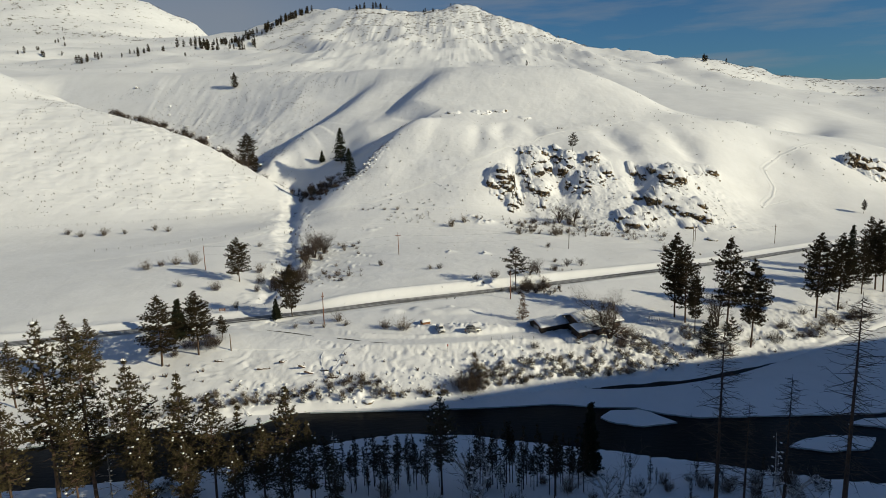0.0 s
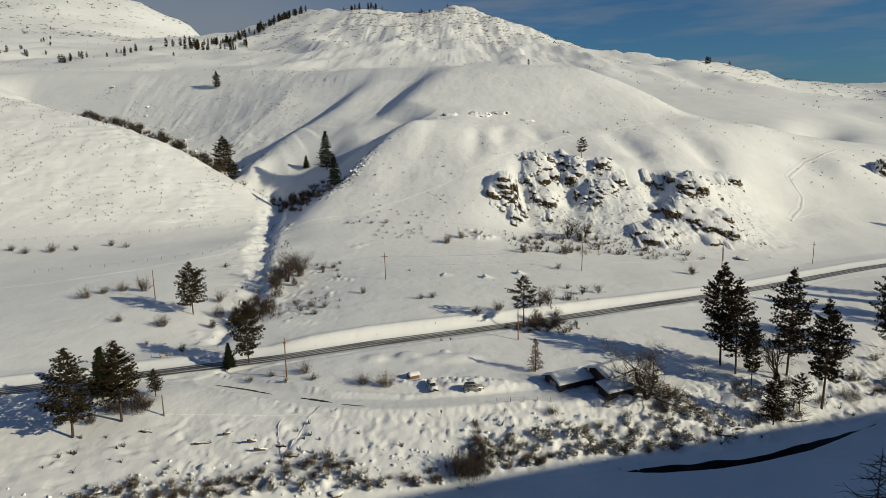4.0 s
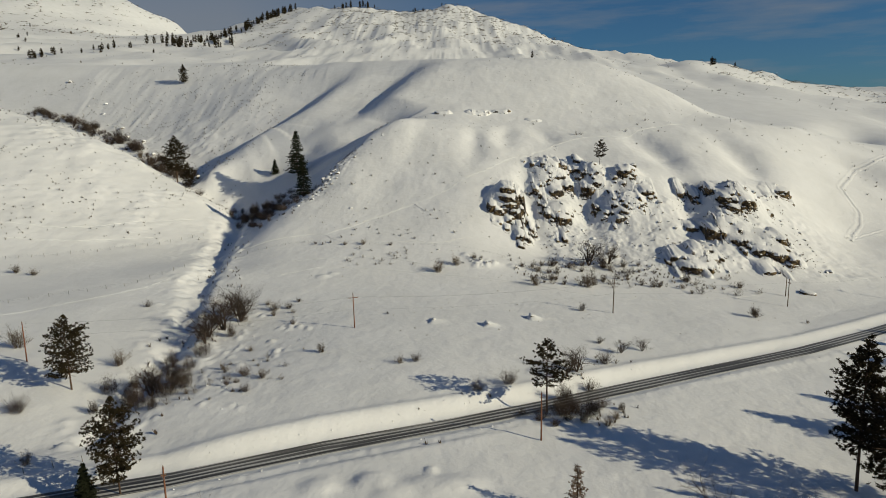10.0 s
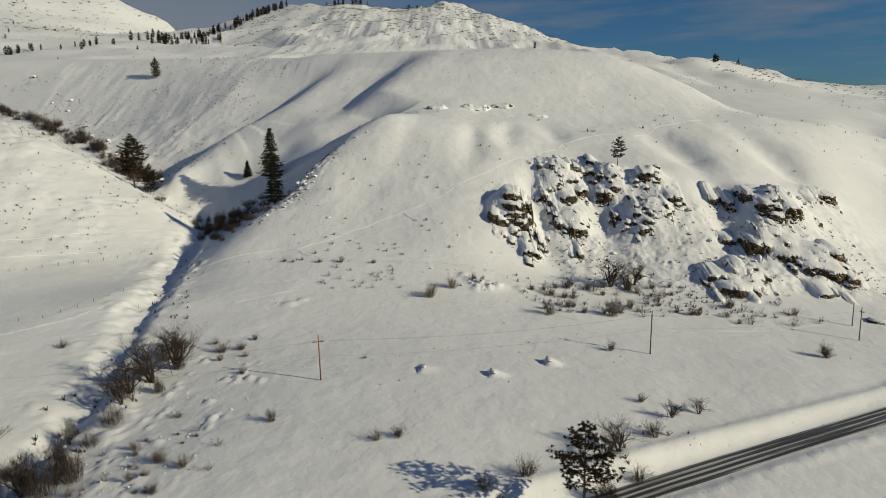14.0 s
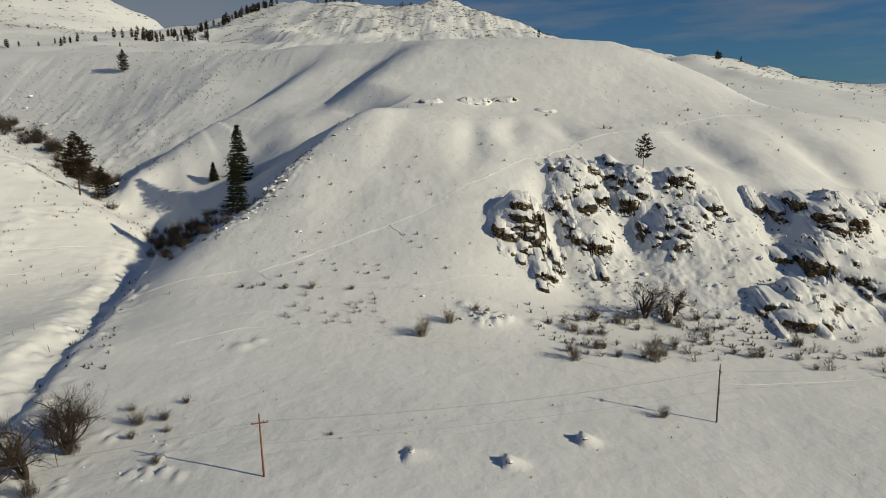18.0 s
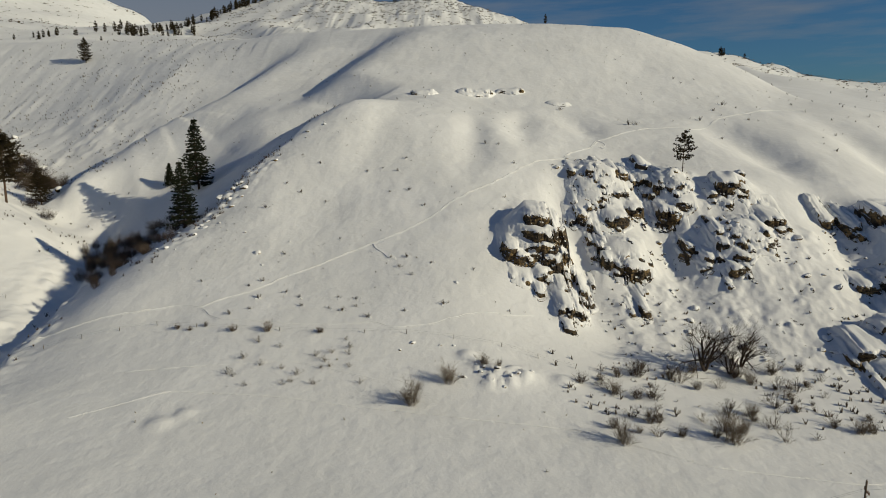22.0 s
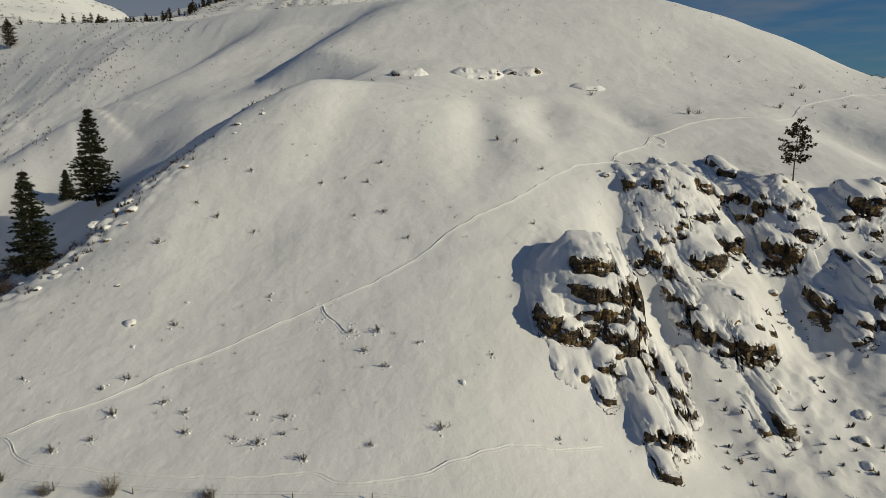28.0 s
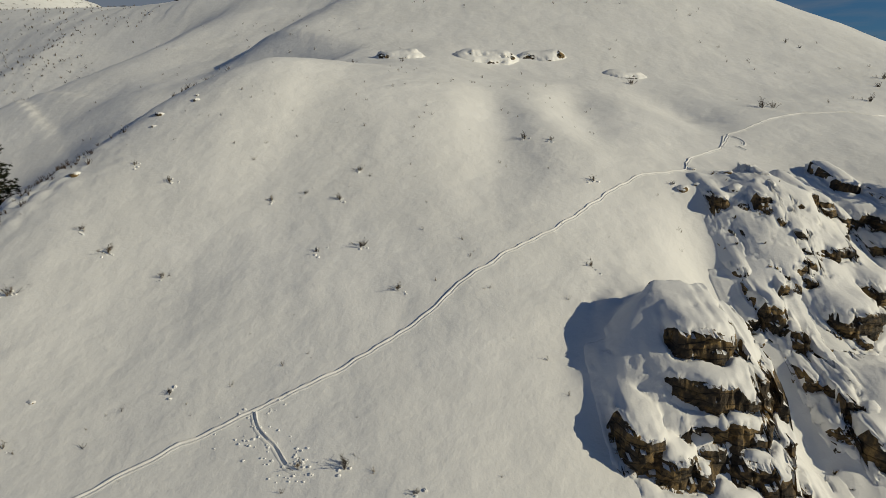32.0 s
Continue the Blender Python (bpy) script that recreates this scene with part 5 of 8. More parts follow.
plant_all(["sapling", "sapling_thin"], [(1 + 0.62 * i + 0.8 * math.sin(i * 2.1), 106 + 6.5 * abs(math.sin(i * 1.7)), 10.0 + 2.8 * math.sin(i * 2.7)) for i in range(34)], "young pines on the near bank")
plant_all(["sapling_thin", "sapling"], [(-27 + 0.8 * i + 0.8 * math.sin(i * 1.9), 107 + 6 * abs(math.sin(i * 2.3)), 8.0 + 2.6 * math.sin(i * 2.2)) for i in range(28)], "young pines on the near bank")
plant_all(["sapling_thin"], [(27 + 2.4 * i + 1.2 * math.sin(i * 1.3), 104 + 8 * abs(math.sin(i * 1.9)), 5.0 + 2.5 * math.sin(i * 2.5)) for i in range(16)], "young pines on the near bank")
plant("fir_b", 24.2, 116.5, 15, group="young pines on the near bank", wide=0.8)
plant_all(["larch", "larch", "larch", "larch"], [(42.6, 102, 33.5), (53.9, 101.9, 24.7), (61.9, 98.5, 39), (47.3, 102, 20)], "leafless larches on the near bank")
plant("snag_lean", 52.5, 101.8, 16)
plant("snag", -23.3, 107.5, 13)
plant("birch", 2.3, 105.3, 17)
plant("birch", 25.6, 104.9, 13)
plant("snag", -62, 103, 13)
plant("birch", 56, 104, 12)
# distant trees along the ridges: groves strung along lines, with scattered single ones
RIDGE = "pines along the far ridge"
GROVE_RND = random.Random(77)


def grove(line, count, wander, low, high):
    rows = []
    L = np.array(line, float)
    for _ in range(count):
        t = GROVE_RND.uniform(0, len(L) - 1)
        k = min(int(t), len(L) - 2)
        p = L[k] + (L[k + 1] - L[k]) * (t - k)
        rows.append((float(p[0]) + GROVE_RND.gauss(0, wander), float(p[1]) + GROVE_RND.gauss(0, wander), GROVE_RND.uniform(low, high)))
    plant_all(["far_pine"], rows, RIDGE, wide=1.05)


grove([(-545, 1880), (-529, 2040), (-500, 2070), (-470, 2155)], 44, 9, 12, 25)
grove([(-330, 2075), (-290, 2082), (-229, 2100)], 16, 10, 10, 20)
grove([(-629, 1493), (-608, 1600), (-570, 1690), (-549, 1716)], 46, 26, 12, 24)
grove([(-700, 1800), (-630, 1900), (-560, 1945)], 26, 22, 12, 20)
grove([(-700, 1215), (-677, 1256), (-664, 1373), (-630, 1470)], 16, 10, 9, 17)
grove([(-900, 1380), (-720, 1430), (-560, 1436), (-480, 1254)], 12, 30, 8, 15)
grove([(-131, 2070), (-20, 2210), (60, 2200)], 6, 20, 9, 14)
grove([(508, 1433), (516, 1431)], 4, 3, 12, 17)
grove([(572, 1478), (576, 1480)], 1, 1, 9, 11)
grove([(-1350, 2280), (-1190, 1810), (-900, 1420)], 10, 60, 9, 14)
plant("far_pine", 58, 584, 5, group=RIDGE)

# shrubs of the valley floor
B = ["bush_a", "bush_b", "bush_a", "bush_up"]
plant_all(B, [(-17.5, 184, 5.5), (-22.9, 184.9, 3.8), (-37.8, 190.6, 4.2), (-41.4, 185.8, 1.9), (-50.7, 188.7, 2.2), (12.2, 240.8, 4.2), (5.1, 236.2, 3.8), (94.9, 302.5, 4.8), (-12.7, 250.2, 2.6), (-9, 251.4, 2.8), (38.8, 270.1, 2.6), (110, 300, 1.5), (-35, 187, 2.5), (-46, 190, 2)], "shrubs on the valley floor")
plant_all(["bush_up"], [(-33, 257.8, 3.2), (39.7, 299, 3.3), (28.7, 324.5, 5), (47.2, 326.7, 6.5), (-5.5, 334.2, 6), (1.3, 340.7, 5)], "shrubs on the valley floor", wide=1.1)
plant_all(["bare_round"], [(28.9, 249.5, 7.5), (26, 246.5, 6), (43.1, 263.9, 4.8), (49, 266.1, 4.2), (94.9, 302.5, 4)], "small bare trees along the road", wide=1.1)
plant_all(["bush_b", "thicket", "bush_a"], [(24.2, 232, 4.5), (28.7, 229.4, 3.9), (30.7, 225, 3.1), (22, 229, 4), (26, 226, 2.5), (33, 228, 2.5), (17, 226, 2), (24, 238, 5), (31, 244, 4), (20, 224, 2.5), (35, 232, 2.2), (14, 230, 2.2), (37, 256, 4)], "shrubs round the roadside pine")
plant_all(B, [(-125.4, 250.1, 5.3), (-122, 255.6, 3.6), (-117, 258.6, 5), (-109.6, 258.8, 7), (-103, 228.2, 3.5), (-89.1, 226.4, 4.7), (-80.9, 252, 5), (-75.5, 208, 3.3), (-43.4, 242.3, 3.2), (-44.8, 234.6, 2.4), (-185.4, 328.8, 6), (-163.6, 339.8, 4.3), (-155.1, 337, 3.7), (-48, 244.4, 3.3), (-94.3, 296.8, 3), (-176, 332, 3.5), (-196, 326, 4.5), (-205, 330, 4), (-97, 212, 2), (-88, 214, 1.6)], "shrubs beyond the creek")
plant_all(["thicket", "thicket_b"], [(-61.5, 286, 5), (-66.5, 271, 5.5), (-66, 238, 7.5), (-62.5, 236, 7), (-69.8, 234.5, 7.5), (-64, 260.2, 6), (-66.8, 290.5, 5.5), (-76, 238, 5.2), (-63, 243, 5.5), (-67, 247, 5), (-75, 229, 3.5), (-66, 296, 6), (-62, 228, 4), (-68, 282, 5), (-61, 274, 4.5), (-70, 256, 5), (-60, 240, 6), (-66, 230, 6), (-73, 243, 4), (-64, 252, 4.5)], "thickets along the creek", wide=0.8)
plant_all(["bare_round", "bare_round"], [(-64.6, 279, 14), (-62, 286, 11.5), (-66, 268, 9), (-65, 291, 11), (-67, 274, 10.5), (-66.5, 237, 8.5), (-63, 240, 7)], "bare trees along the creek")
plant_all(["thicket_b", "bush_b", "bush_up"], [(x + 5, y - 1, 0.85 * h) for x, y, h in [(-96.9, 411.5, 6), (-92.8, 410.5, 5), (-102, 420, 5.5), (-99, 405, 4), (-94, 418, 5), (-105, 428, 4.5), (-97, 400, 4.5), (-93, 405, 4), (-100, 411, 5), (-104, 415, 4.5), (-90, 413, 4), (-98, 424, 4), (-108, 422, 3.5), (-95, 396, 3.5), (-89, 420, 4.5), (-84, 424, 4), (-92, 428, 4.5), (-84, 410, 4.5), (-88, 412, 4.5), (-80, 404, 4), (-82, 398, 3.5), (-86, 405, 4.5), (-90, 408, 4), (-78, 410, 3.5), (-76, 400, 4), (-80, 394, 4), (-84, 402, 4.5), (-87, 396, 4), (-91, 400, 4.5), (-74, 406, 3.5), (-81, 414, 4), (-88, 424, 4)]], "thickets in the shaded gully", wide=1.35)
GULCH = [(-366.8, 679.3), (-317, 647.3), (-277.4, 617.7), (-244.4, 590.7), (-204.7, 550.7), (-184.6, 532.2), (-159.6, 500.5)]
for i in range(120):
    t = 6 * GROVE_RND.random() ** 0.85
    k = min(int(t), 5)
    a, b = GULCH[k], GULCH[k + 1]
    plant(("thicket", "bush_up", "bare_round", "thicket_b", "bush_b")[i % 5], a[0] + (b[0] - a[0]) * (t - k) + GROVE_RND.gauss(0, 3.5), a[1] + (b[1] - a[1]) * (t - k) + GROVE_RND.gauss(-3, 4), GROVE_RND.uniform(3.2, 8.5), group="thickets along the gulch", wide=1.0)
plant_all(["thicket", "thicket_b"], [(-345, 664, 8), (-352, 670, 7), (-338, 660, 6), (-330, 655, 5), (-150, 470, 5), (-140, 462, 5), (-253, 600, 11), (-244, 592, 8)], "thickets along the gulch", wide=1.3)
plant_all(B, [(-54.7, 294.9, 4), (-50.6, 296.4, 2.8), (-48.2, 292, 1.9), (-53.5, 290, 2.4), (-45.9, 281.8, 2.2), (-48.9, 302.7, 1.9), (-58, 300, 2.2), (-55, 250, 2.2), (-52, 262, 2), (-50, 238, 1.8), (-19.5, 289.6, 1.1)], "shrubs on the valley floor")
SHRUB_RND = random.Random(31)
rows = []
for i in range(95):
    x = SHRUB_RND.uniform(27, 112)
    rows.append((x, 340 - 0.05 * abs(x - 60) + SHRUB_RND.uniform(-12, 12), SHRUB_RND.choice((1.2, 1.6, 2.0, 2.6, 3.4))))
plant_all(["bush_up", "sapling_bare", "sapling_bare", "bush_up", "sapling_bare"], rows, "scrub along the foot of the rocks", wide=1.15)
plant_all(["bush_b", "bush_a", "bush_up"], [(26, 344, 2.6), (30, 346, 2), (34, 348, 3), (38, 349, 4.2), (45, 350, 3), (50, 352, 3.4), (58, 351, 3.6), (66, 352, 4), (72, 353, 2.6), (35.4, 340, 2.7), (-42.7, 357.6, 2.2), (-35.4, 356.9, 3), (-24.6, 356, 1.8), (8, 346.5, 3.2), (10.5, 344.5, 2.4), (-55, 360, 1.6), (-52, 359, 1.4), (-49, 360, 1.5)], "scrub along the foot of the rocks")
rows = [(SHRUB_RND.uniform(-40, -14), SHRUB_RND.uniform(337, 354), SHRUB_RND.uniform(1.0, 1.9)) for _ in range(22)]
plant_all(["sapling_bare"], rows, "seedlings on the snowfield")
rows = [(SHRUB_RND.uniform(-60, -38), SHRUB_RND.uniform(228, 256), SHRUB_RND.uniform(0.8, 1.9)) for _ in range(22)]
plant_all(["sapling_bare", "bush_a"], rows, "seedlings on the snowfield")
SAGE = [(-38.9, 419.7), (-33.4, 416.4), (-41.7, 409.4), (-37.2, 406.3), (-15.5, 413.9), (-11.2, 412.4), (-19.7, 413.1), (-7.8, 404.1), (-12.9, 404.0), (-3.6, 397.6), (-30.1, 403.0), (-45.6, 400.6), (-24.5, 388.0), (-37.3, 383.5), (-43.2, 372.6), (-40.5, 374.1), (-54.9, 375.4), (-34.2, 369.8), (-31.0, 368.0), (-40.0, 368.5), (-22.3, 367.3), (-18.3, 366.4), (-18.2, 364.0), (-20.9, 362.9), (-23.8, 363.8), (-30.0, 365.0), (-7.6, 361.7), (-15.3, 360.4), (-2.0, 376.3), (-9.3, 375.8), (-11.5, 379.4), (-7.7, 379.1), (7.8, 374.5), (-6.5, 372.8), (18.5, 426.8), (14.6, 428.2), (33.2, 417.9), (21.9, 416.4), (17.7, 400.6), (0.6, 363.5), (14.8, 363.8), (-8.9, 417.4), (-41.1, 364.8), (-45.2, 363.6)]
plant_all(["sage"], [(x, y, (0.7, 1.0, 0.85, 1.25)[i % 4]) for i, (x, y) in enumerate(SAGE)], "sagebrush on the slope", wide=1.5)
plant_all(["sage"], [(112, 489, 2), (46, 476, 1.6), (67, 460, 2.2), (70, 461, 1.6), (96, 470, 2), (-14, 470, 1), (-4, 474, 1)], "sagebrush on the slope", wide=1.3)
# the far bank's snow-laden brush
rows = []
for i in range(200):
    x = 2 + 58 * SHRUB_RND.random() ** 1.5
    y = np.interp(x, [0, 12, 35, 62], [159.5, 161.5, 166.5, 173]) + abs(SHRUB_RND.gauss(0, 4.2))
    rows.append((x, float(y), SHRUB_RND.uniform(1.0, 2.9)))
plant_all(["bush_snow", "bush_snow_b", "bush_snow_b", "bush_up"], rows, "snow-laden brush on the river bank", wide=1.2)
rows = []
for i in range(84):
    x = SHRUB_RND.uniform(-75, 6)
    y = np.interp(x, [-101, -52, -17, 4], [143, 152, 154, 158]) + abs(SHRUB_RND.gauss(0, 3.2))
    rows.append((x, float(y), SHRUB_RND.uniform(1.2, 2.8)))
plant_all(["bush_snow_b", "bush_a", "bush_snow", "bush_up"], rows, "snow-laden brush on the river bank", wide=1.1)
rows = []
for i in range(40):
    x = SHRUB_RND.uniform(64, 150)
    y = np.interp(x, [60, 97, 144, 160], [174, 189, 221, 232]) + abs(SHRUB_RND.gauss(3, 6))
    rows.append((x, float(y), SHRUB_RND.uniform(1.8, 5)))
plant_all(["bush_a", "bush_snow", "bush_b", "thicket_b"], rows, "brush among the riverside pines", wide=1.2)
plant_all(["thicket_b"], [(1, 158.5, 7), (-1, 159, 6), (3, 159.5, 6.5), (20, 174, 3)], "snow-laden brush on the river bank")
rows = [(SHRUB_RND.uniform(-60, 66), SHRUB_RND.uniform(103, 115), SHRUB_RND.uniform(1.5, 4.5)) for _ in range(44)]
plant_all(["bush_a", "bush_up", "bush_snow"], rows, "brush on the near bank")
# brush on the slumped bank by the logs
plant_all(["bush_b", "bush_up", "bush_a"], [(-36 + 0.9 * i + 0.8 * math.sin(i * 2.7), 160.5 + 1.6 * math.sin(i * 1.9), 1.6 + 0.8 * math.sin(i * 1.3)) for i in range(16)], "brush on the slumped bank", wide=1.2)


def make_log(x, y, long, turn, tilt, seed):
    """A fallen trunk with broken stubs, lying on the bank under a strip of snow."""
    rnd = random.Random(seed)
    v, f, sv, sf = [], [], [], []
    pts = [Vector((long * (i / 6 - 0.5), 0.12 * math.sin(i * 1.7 + seed), 0.06 * math.sin(i * 2.3))) for i in range(7)]
    tube(v, f, pts, [0.24 - 0.02 * i for i in range(7)], 7)
    for _ in range(4):
        p = rnd.choice(pts)
        tube(v, f, [p, p + Vector((rnd.gauss(0, 0.4), rnd.gauss(0, 0.5), rnd.uniform(0.2, 0.8)))], [0.07, 0.02], 4)
    tube(sv, sf, [p + Vector((0, 0.05, 0.2)) for p in pts[1:6]], [0.08, 0.17, 0.2, 0.15, 0.06], 6)
    root = thing("log", "dark fallen log lying on the snowy bank", "log", Matrix.Translation((x, y, ground_z(x, y) + 0.15)) @ Matrix.Rotation(turn, 4, 'Z') @ Matrix.Rotation(tilt, 4, 'Y'), "fallen logs on the bank")
    part("trunk", raw_mesh("trunk", v, f, M_BARK, True), root)
    part("snow_strip", raw_mesh("snow_strip", sv, sf, M_SNOW_CAP, True), root, "snow lying on the log")


for log_row in [(-53.8, 165.3, 3.5, 0.2, 0.05), (-43, 165.8, 4.2, 1.1, 0.5), (-40.5, 164, 4.8, 0.7, 0.45), (-37.5, 164.5, 4.0, -0.5, -0.2), (-34, 162, 3.6, 0.1, 0.1), (-67, 168.5, 2.6, 0.0, 0.1), (-49, 167.5, 2.4, 0.9, 0.3), (62, 176, 5.0, 0.6, 0.2), (76, 180, 4.5, 0.3, 0.1), (56, 172.5, 4.0, -0.6, -0.2)]:
    make_log(*log_row, seed=int(log_row[0]) + 100)

# low brush among the boulders of the far bank's foot
rows = [(SHRUB_RND.uniform(-90, -20), 0, SHRUB_RND.uniform(0.9, 2.2)) for _ in range(70)]
rows = [(x, float(np.interp(x, [-101, -80, -55, -39, -17], [138, 143.5, 149.5, 153, 154])) + abs(SHRUB_RND.gauss(0, 4)), h) for x, _, h in rows]
plant_all(["bush_b", "bush_snow", "bush_a", "bush_b"], rows, "brush along the foot of the far bank", wide=1.3)


# ---- dead stalks and low scrub too many to count, joined ----
def scatter(name, label, spots, size, seed, mat, stalks=7, wide=0.6, thin=0.10, rise=1.0):
    spots = np.array(spots)
    Z = height(spots[:, 0], spots[:, 1])
    verts, faces = [], []
    rnd = random.Random(seed)
    for (x, y), z in zip(spots, Z):
        k = size * rnd.uniform(0.5, 1.4)
        for _ in range(stalks):
            az = rnd.uniform(0, 6.28)
            tip = Vector((x + k * wide * rnd.gauss(0, 0.6), y + k * wide * rnd.gauss(0, 0.6), z + k * rise * rnd.uniform(0.5, 1.0)))
            root = Vector((x + k * 0.2 * rnd.gauss(0, 0.6), y + k * 0.2 * rnd.gauss(0, 0.6), z - 0.05))
            s = Vector((math.cos(az), math.sin(az), 0)) * k * thin
            b = len(verts)
            verts += [tuple(root - s), tuple(root + s), tuple(tip + s * 0.3), tuple(tip - s * 0.3)]
            faces.append((b, b + 1, b + 2, b + 3))
    return thing(name, label, "scrub", kind="stuff", me=raw_mesh(name, verts, faces, mat))


def region(seed, n, x0, x1, y0, y1, keep_if):
    rs = np.random.RandomState(seed)
    P = np.stack([rs.uniform(x0, x1, n), rs.uniform(y0, y1, n)], 1)
    clumpy = fbm(P[:, 0] / 22 + seed, P[:, 1] / 22, 2) > rs.uniform(-0.3, 0.45, n)
    return P[clumpy & keep_if(P[:, 0], P[:, 1])]


scatter("dry_scrub", "scattered dark sage stalks on the near hillside", region(41, 3600, -430, -112, 352, 520, lambda x, y: y > 392 - np.minimum(60, np.maximum(0, -112 - x) * 0.35)), 0.8, 41, M_TWIG, 12, 0.6, 0.055)
scatter("dry_scrub", "scattered dark sage stalks on the hill face", region(42, 560, -62, 34, 362, 462, lambda x, y: y > 364), 0.42, 42, M_TWIG, 11, 0.7, 0.025)
scatter("dry_scrub", "scattered dark sage stalks on the bench and mesa", region(43, 620, -90, 260, 462, 585, lambda x, y: y > 462), 0.6, 43, M_TWIG, 11, 0.7, 0.035)
scatter("dry_scrub", "scattered dark sage stalks on the terrace slope", region(44, 5200, -420, -110, 470, 705, lambda x, y: y > 500 - 0.2 * (x + 110)), 0.75, 44, M_TWIG, 8, 0.5)
scatter("dry_scrub", "scattered stalks on the far flank", region(45, 260, 90, 300, 430, 520, lambda x, y: y > 440), 0.85, 45, M_TWIG)
scatter("dry_scrub", "grass stalks on the snowfield", region(46, 260, -60, 110, 240, 350, lambda x, y: y > 246 + 0.5 * x), 0.35, 46, M_TWIG_PALE)
scatter("dry_scrub", "spur edge scrub in the shade", region(47, 5200, -80, 4, 382, 472, lambda x, y: along(x, y, SPUR_EDGE)[0] + 1.5 * np.sin(x) < 3.4), 0.7, 47, M_TWIG_RED, 12, 0.6, 0.05)
# rock-coloured chips stand in for the dark shading between the talus lumps
scatter("talus_chips", "small stone chips standing in for shaded specks on the talus snow", region(58, 1300, 36, 150, 352, 428, lambda x, y: y < np.interp(x, [40, 62, 80, 92, 105, 130, 160], [424, 426, 409, 394, 400, 406, 416])), 0.5, 58, M_ROCK, 4, 0.9, 0.3)
scatter("far_rocks", "dark broken rock and scrub on the far mountain", region(55, 3600, -2600, -950, 1900, 3000, lambda x, y: y > 1900), 7.0, 55, M_ROCK, 5, 1.5, 0.2, 0.4)
scatter("far_rocks", "dark broken rock on the back ridge", region(56, 3200, -560, 120, 1550, 2150, lambda x, y: y > 1550), 3.6, 56, M_ROCK, 5, 1.4, 0.2, 0.45)
scatter("slope_rocks", "small dark rocks strewn over the gulch slope", region(57, 2600, -330, -120, 490, 660, lambda x, y: (y > 480 - 0.55 * (x + 130)) & (y < 600 - 0.62 * (x + 130))), 0.8, 57, M_ROCK, 4, 0.9)
scatter("far_scrub", "distant scrub speckled over the mountains", region(48, 4200, -1300, 900, 950, 2300, lambda x, y: y > 950), 2.4, 48, M_TWIG, 5, 0.9)
scatter("far_rocks", "dark broken rock showing through snow near the peak", region(49, 4200, -320, 420, 1750, 2330, lambda x, y: y > 1750), 4.2, 49, M_ROCK, 5, 1.4, 0.2, 0.45)
scatter("far_rocks", "dark broken rock showing through snow on the far flank", region(50, 1800, 480, 900, 1250, 1650, lambda x, y: y > 1250), 4.0, 50, M_ROCK, 5, 1.4, 0.2, 0.45)
scatter("bank_scrub", "dark dead stalks and grass on the snowy river bank", region(51, 1500, -120, 160, 142, 235, lambda x, y: (y > np.interp(x, [-101, -52, 12, 67, 97, 144], [143, 152, 161, 173, 188, 220])) & (y < np.interp(x, [-101, -52, 12, 67, 97, 144], [166, 170, 172, 186, 208, 240]))), 0.85, 51, M_TWIG_RED, 8, 0.5)
scatter("creek_scrub", "dead stalks and low brush along the creek", region(52, 700, -110, -52, 205, 400, lambda x, y: np.abs(x - np.interp(y, [200, 246, 294, 371, 405], [-63, -67, -76, -92, -98])) < 9), 0.9, 52, M_TWIG_RED, 8, 0.5)
scatter("road_scrub", "dead grass stalks beside the road", region(53, 300, -10, 45, 214, 262, lambda x, y: (np.abs(y - (224 + 0.55 * x)) < 16) & (along(x, y, ROAD)[0] > 5.2)), 0.8, 53, M_TWIG, 8, 0.5)
scatter("foot_scrub", "low dead brush along the foot of the rocks", region(54, 480, 22, 106, 333, 354, lambda x, y: y > 333), 0.9, 54, M_TWIG, 7, 0.5)


def clods(name, label, spots, low, high, seed):
    """Crumbs of broken snow, lying loose on the surface."""
    rnd = random.Random(seed)
    P = np.array(spots)
    verts, faces = [], []
    for (x, y), z in zip(P, height(P[:, 0], P[:, 1])):
        blob(verts, faces, (x, y, z + 0.02), rnd.uniform(low, high), rnd, 0.8)
    thing(name, label, "snow", kind="stuff", me=raw_mesh(name, verts, faces, M_SNOW_CAP))


CLOD_RND = random.Random(91)
clods("snow_clods", "trampled snow crumbs round dug-out sagebrush", [(CLOD_RND.gauss(-15.3, 1.5), CLOD_RND.gauss(383.2, 1.3)) for _ in range(46)] + [(CLOD_RND.gauss(-11.6, 0.9), CLOD_RND.gauss(379.6, 0.8)) for _ in range(34)], 0.05, 0.15, 3)
clods("snow_clods", "small snow mounds lodged round the sagebrush", [(x + CLOD_RND.gauss(0.15, 0.45), y + CLOD_RND.gauss(-0.1, 0.4)) for x, y in SAGE for _ in range(4)], 0.07, 0.2, 11)
rows = []
for a, b in zip(ROAD[2:12], ROAD[3:13]):
    for _ in range(22):
        t, o = CLOD_RND.random(), CLOD_RND.choice((-1, 1)) * CLOD_RND.gauss(4.6, 0.7)
        d = math.hypot(b[0] - a[0], b[1] - a[1])
        rows.append((a[0] + (b[0] - a[0]) * t - (b[1] - a[1]) / d * o, a[1] + (b[1] - a[1]) * t + (b[0] - a[0]) / d * o))
clods("snow_clods", "lumps thrown up along the ploughed road edge", rows, 0.06, 0.2, 5)
clods("snow_clods", "loose snow lumps around creekside brush", [(CLOD_RND.gauss(-50, 6), CLOD_RND.uniform(226, 292)) for _ in range(130)], 0.07, 0.24, 7)
